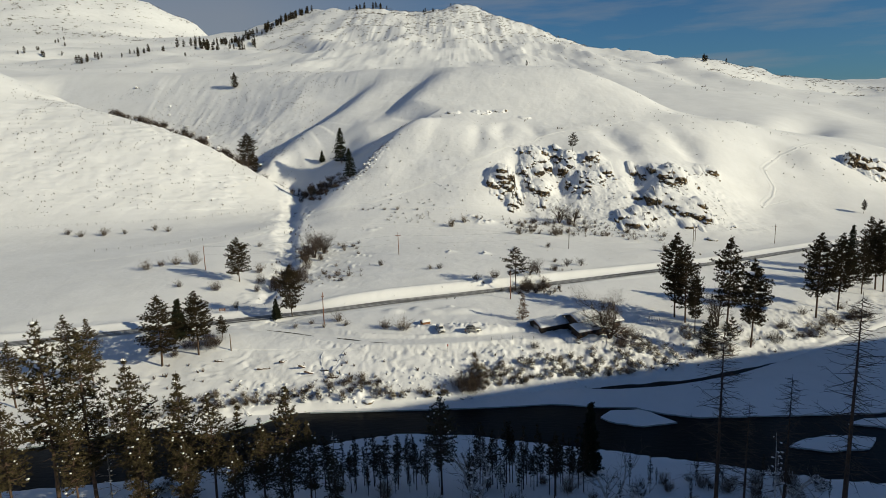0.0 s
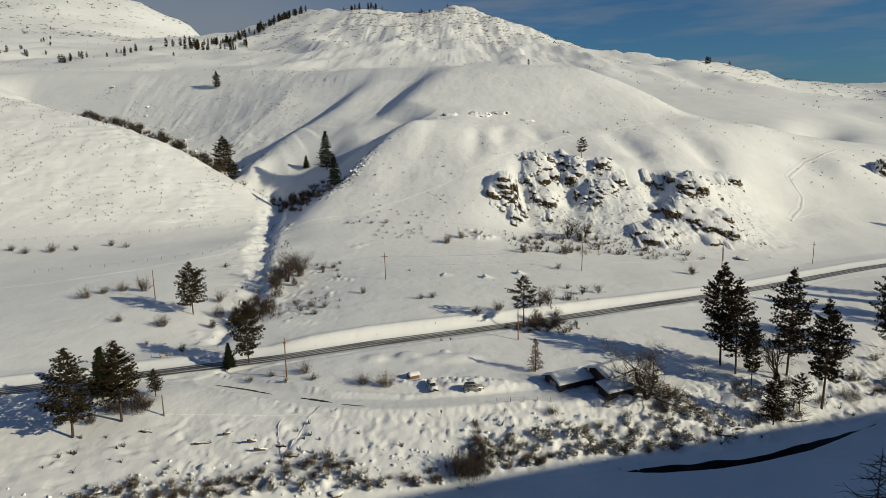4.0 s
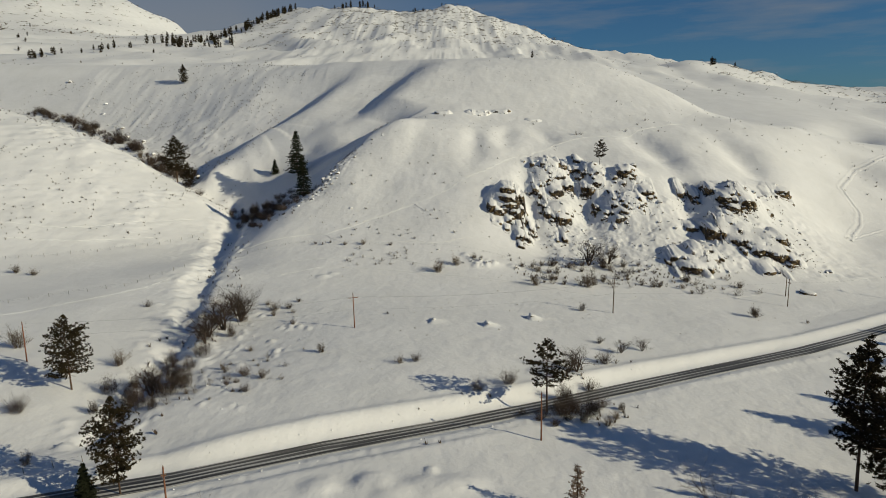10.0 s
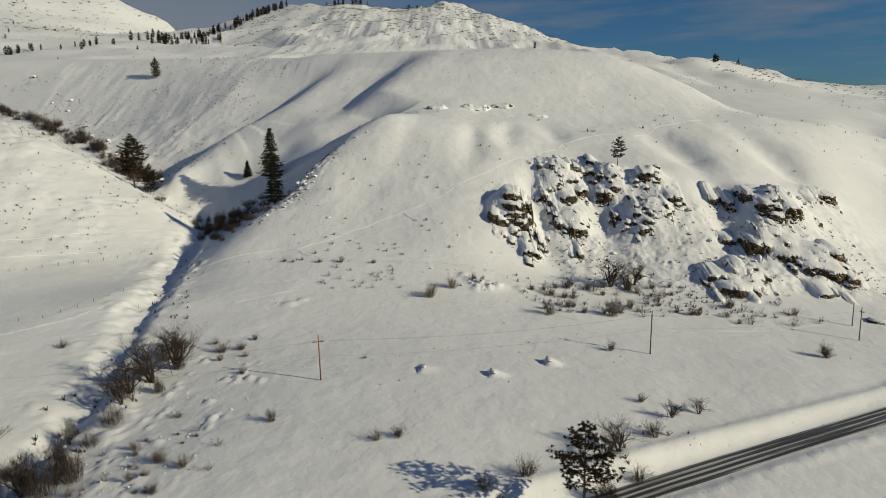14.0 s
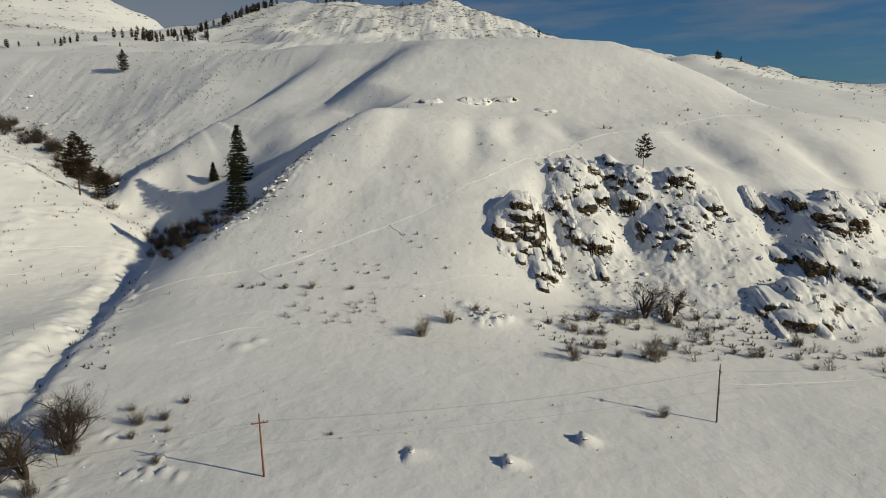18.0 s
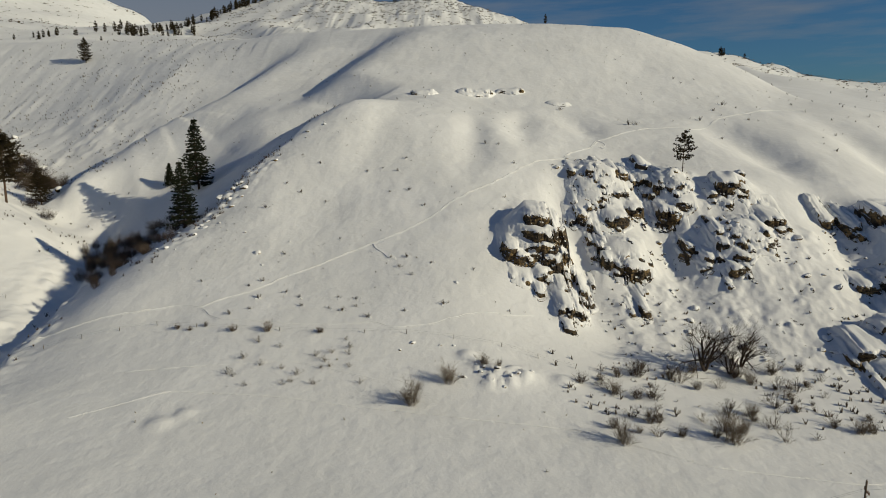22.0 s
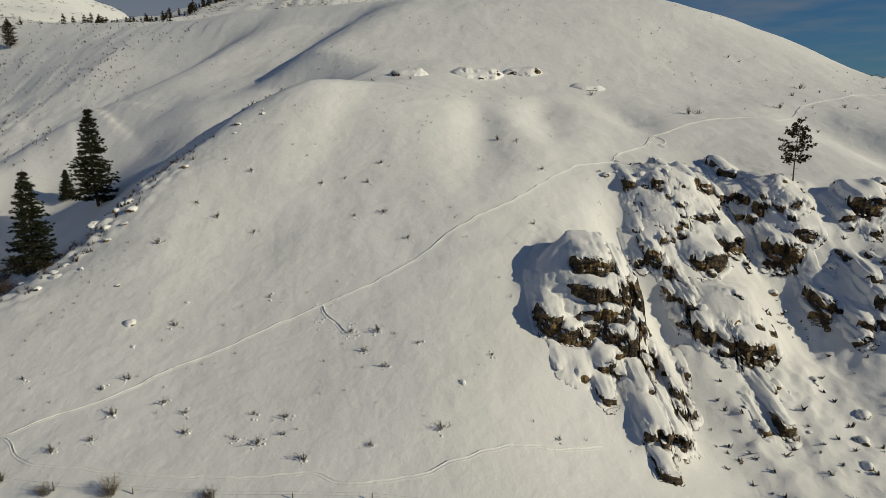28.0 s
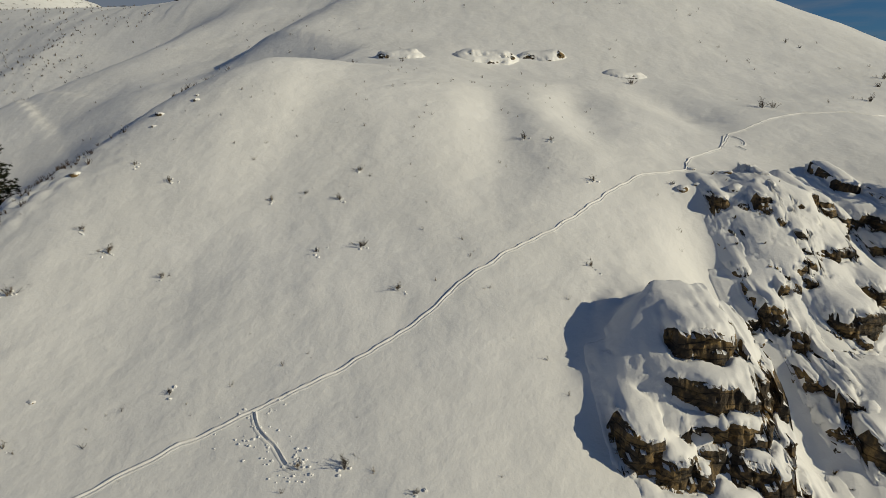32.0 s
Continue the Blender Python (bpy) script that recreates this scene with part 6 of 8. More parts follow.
clods("snow_clods", "snow fallen from branches on the river bank", [(x, float(np.interp(x, [-90, -52, -17, 12, 62], [147, 154, 158, 165, 177])) + CLOD_RND.gauss(1, 3)) for x in [CLOD_RND.uniform(-90, 62) for _ in range(420)]], 0.12, 0.42, 9)


# ---- rocks: ledges of bedrock with thick snow on top ----
def rock_meshes(seed, w, d, h, detail, drape=-0.12, patchy=0.7, blunt=0.55):
    """A blocky, bedded stone and the snow that lies on it."""
    bm = bmesh.new()
    bmesh.ops.create_icosphere(bm, subdivisions=detail, radius=1.0)
    off = Vector((seed * 3.7, seed * 1.3, seed * 2.1))
    stone, cap = [], []
    size = (w * d * h) ** (1 / 3)
    for v in bm.verts:
        n = v.co.normalized()
        q = Vector([math.copysign(abs(c) ** blunt, c) for c in n])
        p = Vector((q.x * w / 2, q.y * d / 2, q.z * h / 2))
        ledge = 0.5 + 0.5 * math.sin(p.z * 5.0 / max(0.5, h ** 0.6) + 2.0 * noise.noise(p * 0.22 + off))
        k = 0.55 * noise.noise(p * 0.32 + off) + 0.30 * noise.noise(p * 0.8 + off) + 0.16 * abs(noise.noise(p * 2.2 + off)) + 0.28 * (ledge > 0.62) * (1 - abs(n.z))
        cell = noise.cell(Vector((p.x * 0.42, p.y * 0.42, p.z * 0.85)) + off)
        k += 0.35 * cell * (1 - 0.6 * abs(n.z))
        stone.append(p + n * k * 0.16 * size)
        soft = 0.45 * noise.noise(p * 0.3 + off) + 0.22 * noise.noise(p * 0.9 + off * 1.7)
        up = max(0.0, min(1.0, (n.z + drape + patchy * noise.noise(p * (0.55 if size > 2.6 else 1.1) + off * 2)) / 0.5))
        thick = (0.16 + 0.05 * size) * up - (0.30 * size * 0.45 + 0.2) * (1 - up)
        cap.append(p + n * (soft * 0.16 * size) + n * min(0.0, thick) * 0.35 + Vector((0, 0, thick)))
    faces = [[v.index for v in f.verts] for f in bm.faces]
    bm.free()
    return raw_mesh("stone", stone, faces, M_ROCK), raw_mesh("snow_cap", cap, faces, M_SNOW_CAP, True)


def rock(label, x, y, w, h, seed, detail=4, sink=0.35, group="", depth=0.8, turn=None, name="rock_outcrop", lift=0.0):
    z = ground_z(x, y)
    rnd = random.Random(seed)
    t = rnd.uniform(-0.5, 0.5) if turn is None else turn
    root = thing(name, label, "rock", Matrix.Translation((x, y + 0.12 * w, z + h * (0.5 - sink) + lift)) @ Matrix.Rotation(t, 4, 'Z') @ Matrix.Rotation(rnd.uniform(-0.12, 0.12), 4, 'Y'), group)
    a, b = rock_meshes(seed, w, w * depth, h, detail)
    part("stone", a, root)
    part("snow_cap", b, root, "thick rounded snow")
    return root


def crag(label, cx, cy, rx, ry, jut, seed, group, step=2.6, res=0.28, sharp=0.75, show=0.0):
    """Bedrock breaking out of the slope: stepped risers of bare stone between treads of deep snow."""
    X, Y, Z, nx, ny = crag_grid(cx - 1.25 * rx, cx + 1.25 * rx, cy - 1.25 * ry, cy + 1.25 * ry, res)
    e = np.hypot((X - cx) / rx, (Y - cy) / ry) + 0.32 * fbm(X / 6 + seed, Y / 6, 3)
    w = sstep(1.05, 0.6, e)
    down = (cy + ry - Y) / (2 * ry) + 0.10 * perlin(X / 4 + seed, Y / 6)
    prof = sstep(0.0, 0.55, down) * (1 - 0.85 * sstep(0.6, 1.0, down))
    lump = fbm(X / 6 + seed * 2.3, Y / 6, 3)
    H = Z + jut * w * prof * (1.0 + 0.5 * lump)
    t = H / step + 0.05 * (X - cx) + 0.75 * perlin(X / 6 + seed, Y / 8) + 0.10 * perlin(X / 1.9, Y / 2.4 + seed)
    f = t - np.floor(t)
    tread = np.floor(t) + sstep(1 - sharp, 1.0, f)
    bold = np.clip(0.55 + 1.5 * perlin(X / 7 + 3 * seed, Y / 7), 0, 1.15) * sstep(0.18, 0.5, down)
    H2 = H + w * (tread - t + 0.42) * step * bold
    H2 = H2 + w * 0.12 * fbm(X / 1.8, Y / 1.8 + seed, 2)
    H2 = H2 - 1.3 * (1 - sstep(0.0, 0.22, w))
    return clad(label, X, Y, Z, H2, w, seed, group, step, show)


def crag_grid(x0, x1, y0, y1, res):
    nx, ny = int((x1 - x0) / res), int((y1 - y0) / res)
    X, Y = np.meshgrid(np.linspace(x0, x1, nx), np.linspace(y0, y1, ny))
    Z = np.empty_like(X)
    for i in range(0, ny, 60):
        Z[i:i + 60] = height(X[i:i + 60], Y[i:i + 60])
    return X, Y, Z, nx, ny


def clad(label, X, Y, Z, H2, w, seed, group, step, show):
    """Turn a stepped surface into bare stone on its risers and deep snow on the rest."""
    ny, nx = X.shape
    cx, cy = float(X.mean()), float(Y.mean())
    # even out the rows along each profile, so that steep risers keep fine facets
    seg = np.sqrt(np.diff(Y, axis=0) ** 2 + np.diff(H2, axis=0) ** 2)
    run = np.vstack([np.zeros(nx), np.cumsum(seg, axis=0)])
    rows = np.linspace(0, 1, ny)
    Y3, H3, W3 = np.empty_like(Y), np.empty_like(Y), np.empty_like(Y)
    for j in range(nx):
        u = run[:, j] / run[-1, j]
        Y3[:, j], H3[:, j], W3[:, j] = np.interp(rows, u, Y[:, j]), np.interp(rows, u, H2[:, j]), np.interp(rows, u, w[:, j])
    Y, H2, w = Y3, H3, W3
    slope = np.gradient(H2, axis=0) / (np.gradient(Y, axis=0) + 1e-4)
    push = sstep(0.9, 2.2, slope) * sstep(0.1, 0.4, w)
    tallness = 0.5 + 0.22 * step
    bz = np.floor(H2 / tallness + 0.10 * X + 0.35 * perlin(X / 5 + seed, H2 / 5)).astype(int)
    bx = np.floor((X + 0.6 * perlin(X / 2, H2 / 2 + seed)) / (1.5 * tallness) + 0.37 * bz).astype(int)
    block = (PERM[PERM[bx & 511] + (bz & 511)] & 511) / 511.0
    jag = 1.15 * block - 0.25 + 0.22 * fbm(X / 1.6 + seed, H2 / 1.1, 3, 0.55)
    X2, Y2 = X + 0.12 * push * perlin(H2 / 0.8, X / 1.5 + seed), Y - push * jag
    V = np.stack([X2, Y2, H2], -1)
    N = np.cross(np.gradient(V, axis=1), np.gradient(V, axis=0))
    N /= np.linalg.norm(N, axis=-1)[..., None] + 1e-9
    N0 = np.pad(N, ((2, 2), (2, 2), (0, 0)), mode="edge")
    N = sum(N0[i:i + ny, j:j + nx] for i in range(5) for j in range(5)) / 25
    bare = fbm(X / 5.5 + seed, H2 / 3.0, 2)
    # how deep the snow lies: below nought the stone comes through
    deep = N[..., 2] - (0.47 + show + 0.55 * bare + 0.14 * (block - 0.5)) + 0.10 * fbm(X / 0.9 + seed, H2 / 0.8, 2)
    deep = deep + 1.2 * sstep(0.25, 0.12, w)
    V0 = np.pad(V, ((4, 4), (4, 4), (0, 0)), mode="edge")
    soft_v = sum(V0[i:i + ny, j:j + nx] for i in range(0, 9, 2) for j in range(0, 9, 2)) / 25
    lie = (sstep(0.08, 0.4, deep) * sstep(0.02, 0.2, w))[..., None]
    snow_at = V * (1 - lie) + (soft_v + np.array((0, 0, 0.1))) * lie + N * np.clip(deep * 1.3, -0.35, 0.22)[..., None]
    cut = np.stack([deep[:-1, :-1], deep[:-1, 1:], deep[1:, 1:], deep[1:, :-1]], -1)
    stone, snowy_face = cut.min(-1) < 0.05, cut.max(-1) > -0.06
    idx = np.arange(nx * ny).reshape(ny, nx)
    quads = np.stack([idx[:-1, :-1], idx[:-1, 1:], idx[1:, 1:], idx[1:, :-1]], -1)
    flat = V.reshape(-1, 3)
    root = thing("rock_outcrop", label, "rock", Matrix.Translation((cx, cy, float(Z[ny // 2, nx // 2]))), group)
    org = np.array((cx, cy, float(Z[ny // 2, nx // 2])))
    shown = w[:-1, :-1] > 0.002
    pieces = [("snow_cap", snowy_face & shown, M_SNOW_CAP, True, "deep snow on the ledges")]
    rest = stone & shown
    small = np.zeros_like(rest)
    todo = rest.copy()
    for a0, b0 in zip(*np.nonzero(rest)):
        if not todo[a0, b0]:
            continue
        todo[a0, b0] = False
        one, queue = [], [(a0, b0)]
        while queue:
            i, j = queue.pop()
            one.append((i, j))
            for u, v in ((i + 1, j), (i - 1, j), (i, j + 1), (i, j - 1)):
                if 0 <= u < ny - 1 and 0 <= v < nx - 1 and todo[u, v]:
                    todo[u, v] = False
                    queue.append((u, v))
        m = np.zeros_like(rest)
        m[tuple(np.array(one).T)] = True
        if len(one) < 40:
            small |= m
        else:
            pieces.append(("stone", m, M_ROCK, False, ""))
    if small.any():
        pieces.append(("chipped_stone", small, M_ROCK, False, ""))
    for name, mask, mat, smooth, lab in pieces:
        q = quads[mask]
        used, inv = np.unique(q, return_inverse=True)
        at = snow_at.reshape(-1, 3) if name == "snow_cap" else flat
        piece = part(name, raw_mesh(name, (at[used] - org).tolist(), inv.reshape(-1, 4).tolist(), mat, smooth), root, lab)
        if name == "chipped_stone":
            piece["kind"] = "stuff"
    return root


def ledges(label, rows, group, seed, small=20, res=0.2, show=0.0, lie=0.30):
    """Bedrock breaking out of the slope in ledges: each row is (x, y, foot, width, height) of one face, its top running back
    into the hill under snow; small ones are strewn between them."""
    rnd = random.Random(seed)
    x0, x1 = min(r[0] - r[3] / 2 for r in rows) - 4, max(r[0] + r[3] / 2 for r in rows) + 4
    y0, y1 = min(r[1] for r in rows) - 5, max(r[1] for r in rows) + 9
    X, Y, Z, nx, ny = crag_grid(x0, x1, y0, y1, res)
    extra = []
    for _ in range(small):
        x, y, z, w, h = rnd.choice(rows)
        extra.append((x + rnd.gauss(0, 0.6 * w + 0.8), y + rnd.gauss(0.5, 2.6), None, rnd.uniform(0.9, 2.6), rnd.uniform(0.6, 1.5)))
    H = Z.copy()
    w_all = np.zeros_like(Z)
    for i, (x, y, z, w, h) in enumerate(list(rows) + extra):
        m = (np.abs(X - x) < 0.9 * w + 1.5) & (Y > y - 2.5) & (Y < y + 14)
        if not m.any():
            continue
        xx, yy, k = X[m], Y[m], seed * 7.3 + i * 3.1
        foot = float(height(np.array([x]), np.array([y]))[0])
        z = foot if z is None else z
        u = (xx - x + 0.35 * perlin(yy / 1.3 + k, xx / 2.0)) / (0.5 * w)
        front = y + 0.22 * w * u * u + 0.55 * perlin(xx / 1.7 + k, yy * 0 + k) + 0.25 * perlin(xx / 0.6 + k, yy * 0 + 2 * k)
        top = z + h + lie * (yy - front) + 0.16 * h * perlin(xx / 2.2 + k, yy / 2.2) - 0.12 * h * u
        top = top - 0.30 * h * (1 - sstep(0, 1.1, yy - front)) * (0.4 + 0.6 * perlin(xx / 0.9 + k, yy * 0 + 5.5))
        on = sstep(-0.10, 0.16, yy - front) * sstep(1.12, 0.9, np.abs(u))
        back = sstep(14, 9, yy - y)
        up = np.clip((top - Z[m]) * on * back, 0, 1.35 * h + 0.5)
        H[m] = np.maximum(H[m], Z[m] + up)
        w_all[m] = np.maximum(w_all[m], sstep(1.7, 1.1, np.abs(u)) * sstep(-1.6, -0.5, yy - front) * sstep(6 + h * 3, 2 + h * 2, yy - front))
    edge = np.minimum(np.minimum(X - x0, x1 - X), np.minimum(Y - y0, y1 - Y))
    w = w_all * sstep(0.2, 1.6, edge)
    H2 = H + w * 0.10 * fbm(X / 1.6, Y / 1.6 + seed, 2) + 0.03
    H2 = H2 - 0.9 * (1 - sstep(0.0, 0.3, w))
    return clad(label, X, Y, Z, H2, w, seed, group, 2.4, show)


MAIN = "rocks of the main buttress"
ledges("craggy brown rock buttress with snow on its ledges", [(24.1, 384.0, 30.0, 5.8, 2.1), (24.7, 381.0, 24.8, 9.0, 3.6), (25.3, 380.0, 22.6, 6.5, 3.0), (28.6, 384.4, 28.4, 2.4, 1.8), (30.3, 383.4, 25.3, 2.2, 2.2), (29.6, 381.0, 21.7, 2.0, 2.0), (26.8, 378.0, 19.3, 4.9, 3.2), (19.4, 378.0, 20.6, 3.8, 2.6), (16.9, 379.0, 23.6, 3.7, 1.9), (23.6, 375.0, 17.5, 3.4, 2.2), (19.2, 373.0, 15.8, 3.7, 2.5), (16.9, 374.0, 18.0, 1.4, 1.5)], MAIN, 3, 16)
ledges("broken rock rib below the buttress with snow caps", [(25.9, 371.5, 14.9, 1.6, 1.4), (27.0, 369.9, 13.6, 2.0, 1.9), (33.2, 374.0, 12.4, 1.8, 3.0), (32.4, 371.5, 11.7, 1.8, 2.0), (27.7, 365.0, 11.0, 3.5, 3.1), (30.4, 366.0, 10.3, 2.4, 2.6), (30.3, 377.1, 15.9, 1.5, 1.8), (29.5, 369.0, 11.8, 2.6, 1.6)], MAIN, 5, 16)
ledges("blunt dark rock block under a dome of snow", [(47.1, 382.0, 15.2, 7.9, 3.9), (41.2, 384.0, 19.0, 2.4, 2.0), (44.9, 381.2, 14.4, 3.1, 1.7), (37.9, 398.0, 27.4, 2.5, 2.8), (39.3, 395.9, 26.0, 1.7, 1.8), (40.4, 388.5, 21.7, 1.7, 1.8), (46.7, 370.1, 9.3, 2.0, 2.1)], MAIN, 8, 16)
LEDGE = "rock ledges on the hillside"
ledges("ledges of dark rock stepping down the hillside", [(53, 414.7, 38, 3.3, 1.5), (55.7, 415.2, 36, 3.6, 1.8), (49.1, 408.6, 34.8, 3.4, 1.7), (43.5, 404, 32.4, 6.5, 1.2), (49.7, 406.2, 32, 5.7, 2.9), (53, 402.6, 28.4, 5.5, 3.0), (47, 397.7, 27, 6.5, 2.7), (39.5, 414.5, 39.9, 3, 0.8)], LEDGE, 11, 20)
ledges("rock ledges beside the lone pine", [(59.9, 414.8, 35.6, 6.2, 2.4), (62.6, 409.4, 34, 4.5, 2.2), (62.8, 401.3, 26.7, 6.6, 3.5), (66.9, 402.9, 29.3, 5, 2.9), (60.5, 409, 31.6, 2.7, 2.2), (64.5, 391.7, 20, 2.9, 2.1), (60.5, 421.5, 40.5, 3.2, 1.4)], LEDGE, 14, 18)
ledges("snow-plastered rock knoll on the talus", [(79.8, 405.3, 34.9, 6, 2.4), (87.3, 394.1, 25.8, 6.2, 2.6), (72, 387.8, 21.5, 4.6, 2.1), (74.9, 384.1, 19, 4.2, 2.1), (72.3, 381.7, 16.6, 4.3, 1.9), (67.5, 386.2, 18.2, 3, 1.9), (78.2, 385.7, 20.3, 4.4, 1.9), (82, 390, 23, 3, 1.4)], LEDGE, 20, 26)
BAND = "rock bands on the right hillside"
ledges("broad ochre rock band with snow draped over it", [(119.5, 386, 22.4, 6.6, 3.8), (126.7, 384.3, 20.3, 9.5, 4.5), (121.5, 383, 19.9, 6.5, 2.4), (118.4, 388, 24.1, 4.4, 2.1), (146.2, 405.9, 23.1, 3.5, 1.6), (155.7, 412.2, 23.4, 7.9, 2.7), (115.6, 393.8, 27.2, 4.5, 1.8), (104, 400, 29, 4, 1.4), (109, 396, 27, 3.4, 1.3)], BAND, 26, 26, 0.28)
ledges("lower cliff with overhanging snow", [(101.8, 376.5, 12.1, 5.2, 2.2), (109.4, 369, 10.1, 8.1, 4.0), (118.4, 365.3, 8.6, 11, 2.2), (124, 360.3, 5.4, 7.8, 2.2), (129.7, 358.6, 2.6, 8.2, 3.7), (134.9, 356.4, 1.4, 3.8, 2.6), (116.1, 374.8, 14.7, 5.2, 2.6), (123.3, 364, 8.1, 8.4, 1.6), (134, 365.4, 8.9, 4.6, 1.8), (121.4, 349.1, -0.4, 5.6, 1.6)], BAND, 38, 30, 0.28)
ledges("low cliff at the foot of the slope", [(96.6, 356.5, 7.6, 3.8, 2.1), (92.7, 347.4, 1.1, 10.5, 2.6), (87.5, 353.4, 4.5, 4.6, 2.1), (101, 352, 3, 4, 1.4)], BAND, 41, 20, 0.28)
RIM = "rocks on the bench rim"
crag("low snow-covered rocks on the rim of the bench", 15, 489, 8, 4.5, 1.6, 50, RIM, 2.0, 0.3, 0.5, -0.16)
crag("low snow-covered rocks on the rim of the bench", -4, 483, 6, 3.5, 1.2, 53, RIM, 1.8, 0.3, 0.5, -0.16)
crag("low snow-covered rocks on the rim of the bench", 29, 493, 6, 3.5, 1.2, 56, RIM, 1.8, 0.3, 0.5, -0.16)
crag("low snow-covered rocks on the rim of the bench", 47, 483, 6, 3, 1.0, 59, RIM, 1.6, 0.3, 0.5, -0.16)
crag("dark cliff above the far track", 292, 474, 24, 17, 7, 44, "cliffs by the far track", 5.0, 0.6, 0.55)
rock("flat snow-covered rock beside the road", 128.2, 333.5, 5.5, 1.2, 260, 3)
# rubble on the talus: a few forms, repeated
TALUS_RND = random.Random(61)


def snowed_stone(seed, w, d, h):
    """An angular stone, and a mantle of snow that leaves only its undercut sides bare."""
    rnd = random.Random(seed)
    bm = bmesh.new()
    bmesh.ops.create_icosphere(bm, subdivisions=3, radius=1.0)
    cuts = [(Vector((rnd.gauss(0, 1), rnd.gauss(0, 1), rnd.gauss(0, 0.7))).normalized(), rnd.uniform(0.62, 0.86)) for _ in range(9)]
    off = Vector((seed * 1.7, seed * 2.3, seed * 0.9))
    stone, cap = [], []
    for v in bm.verts:
        n = v.co.normalized()
        p = n.copy()
        for c, k in cuts:
            over = p.dot(c) - k
            if over > 0:
                p -= c * over
        q = Vector((p.x * w / 2, p.y * d / 2, p.z * h / 2))
        stone.append(q * (1 + 0.05 * noise.noise(n * 4 + off)))
        side = noise.noise(n * 1.25 + off)
        up = max(0.0, min(1.0, (n.z + 0.16 + 1.5 * side) / 0.3))
        r = 1.06 + 0.22 * noise.noise(n * 2.4 + off * 1.3) if up > 0.5 else 0.86
        m = p.lerp(n, 0.3)
        cap.append(Vector((m.x * w / 2, m.y * d / 2, m.z * h / 2)) * r + Vector((0, 0, 0.10 * h * (up - 0.4))))
    faces = [[v.index for v in f.verts] for f in bm.faces]
    bm.free()
    return raw_mesh("stone", stone, faces, M_ROCK), raw_mesh("snow_cap", cap, faces, M_SNOW_CAP, True)


stones = []
for k in range(9):
    w, h = TALUS_RND.uniform(1.2, 2.8), TALUS_RND.uniform(0.9, 1.7)
    stones.append(snowed_stone(300 + k, w, w * TALUS_RND.uniform(0.6, 1.0), h))


def boulders(label, spots, group, sizes, sink=0.05):
    zs = height(np.array([p[0] for p in spots]), np.array([p[1] for p in spots]))
    for (x, y), z in zip(spots, zs):
        a, b = TALUS_RND.choice(stones)
        s = TALUS_RND.choice(sizes)
        k = TALUS_RND.uniform(0.8, 1.3)
        root = thing("boulder", label, "rock", Matrix.Translation((x, y, float(z) - sink * s)) @ Matrix.Rotation(TALUS_RND.uniform(0, 6.28), 4, 'Z') @ Matrix.Rotation(TALUS_RND.uniform(-0.3, 0.3), 4, 'X') @ Matrix.Diagonal((s * k, s, s, 1)), group)
        part("stone", a, root)
        part("snow_cap", b, root)


spots = []
while len(spots) < 150:
    x, y = TALUS_RND.uniform(30, 150), TALUS_RND.uniform(350, 428)
    top = float(np.interp(x, [40, 62, 80, 92, 105, 130, 160], [426, 428, 411, 396, 402, 408, 418]))
    low = 352 + 0.02 * abs(x - 60)
    if low < y < top and not (34 < x < 40 and y < 378) and noise.noise((x / 11, y / 11, 3.3)) > 0.0:
        spots.append((x, y))
boulders("small snow-covered boulder on the talus slope", spots, "boulders on the talus", (0.3, 0.4, 0.5, 0.7, 1.1), 0.12)
spots = []
for i in range(26):
    t = TALUS_RND.random() ** 1.4
    x = float(np.interp(t, [0, 0.3, 0.6, 1], [-68, -60, -55, -30]))
    y = float(np.interp(t, [0, 0.3, 0.6, 1], [390, 404, 417, 440]))
    spots.append((x + TALUS_RND.gauss(0.3, 2.4), y + TALUS_RND.gauss(-1, 2.6)))
boulders("snow-capped boulder along the edge of the spur", spots, "boulders on the spur edge", (0.3, 0.4, 0.6, 0.8, 1.1), 0.25)
boulders("snow-buried stone with a dark undercut face", [(-42, 380), (-44, 384.5), (-37, 388), (3.6, 370), (-49, 392), (-130, 516), (-126, 510), (-135, 522), (-121, 506), (-133, 528), (-139, 520)], "stones on the open slope", (0.45, 0.6, 0.85), 0.35)
boulders("snow-capped stone in the rubble below the slope", [(7.1, 343.6), (9.2, 341.6), (11.2, 339.8), (14.1, 343.5), (16.9, 345.4), (3.9, 342.3), (10.3, 344), (12.6, 342), (8, 345.5), (-0.2, 351.8), (2.4, 351.9), (-8.1, 350.2), (-5.7, 352.5)], "stones below the slope", (0.4, 0.5, 0.7), 0.1)
# stones added at the field mounds' edges in place of their dark openings
boulders("dark stone put in for the dark opening of a snow mound", [(9.6, 280.1), (23.0, 288.1), (-5.8, 283.2)], "stones buried in the field", (0.5, 0.6), 0.1)
boulders("snow-buried stone beside the creek", [(-72 + 3 * math.sin(i * 2.3), 222 + 5.2 * i, ) for i in range(16)], "stones in the creek", (0.4, 0.6, 0.9))
spots = [(x, float(np.interp(x, [-101, -80, -55, -39, -17, 12], [137, 142, 148, 151.5, 152.6, 159])) + TALUS_RND.gauss(0.8, 1.3)) for x in [TALUS_RND.uniform(-95, 6) for _ in range(64)]]
boulders("snow-capped boulder at the river's edge", spots, "boulders along the river", (0.3, 0.5, 0.7, 1.0), 0.45)
boulders("rock poking from the gulch slope", [(-150 - 9 * i + 5 * math.sin(i * 2.9), 490 + 10.5 * i + 6 * math.sin(i * 1.7)) for i in range(22)], "rocks in the gulch", (0.8, 1.2, 1.8))


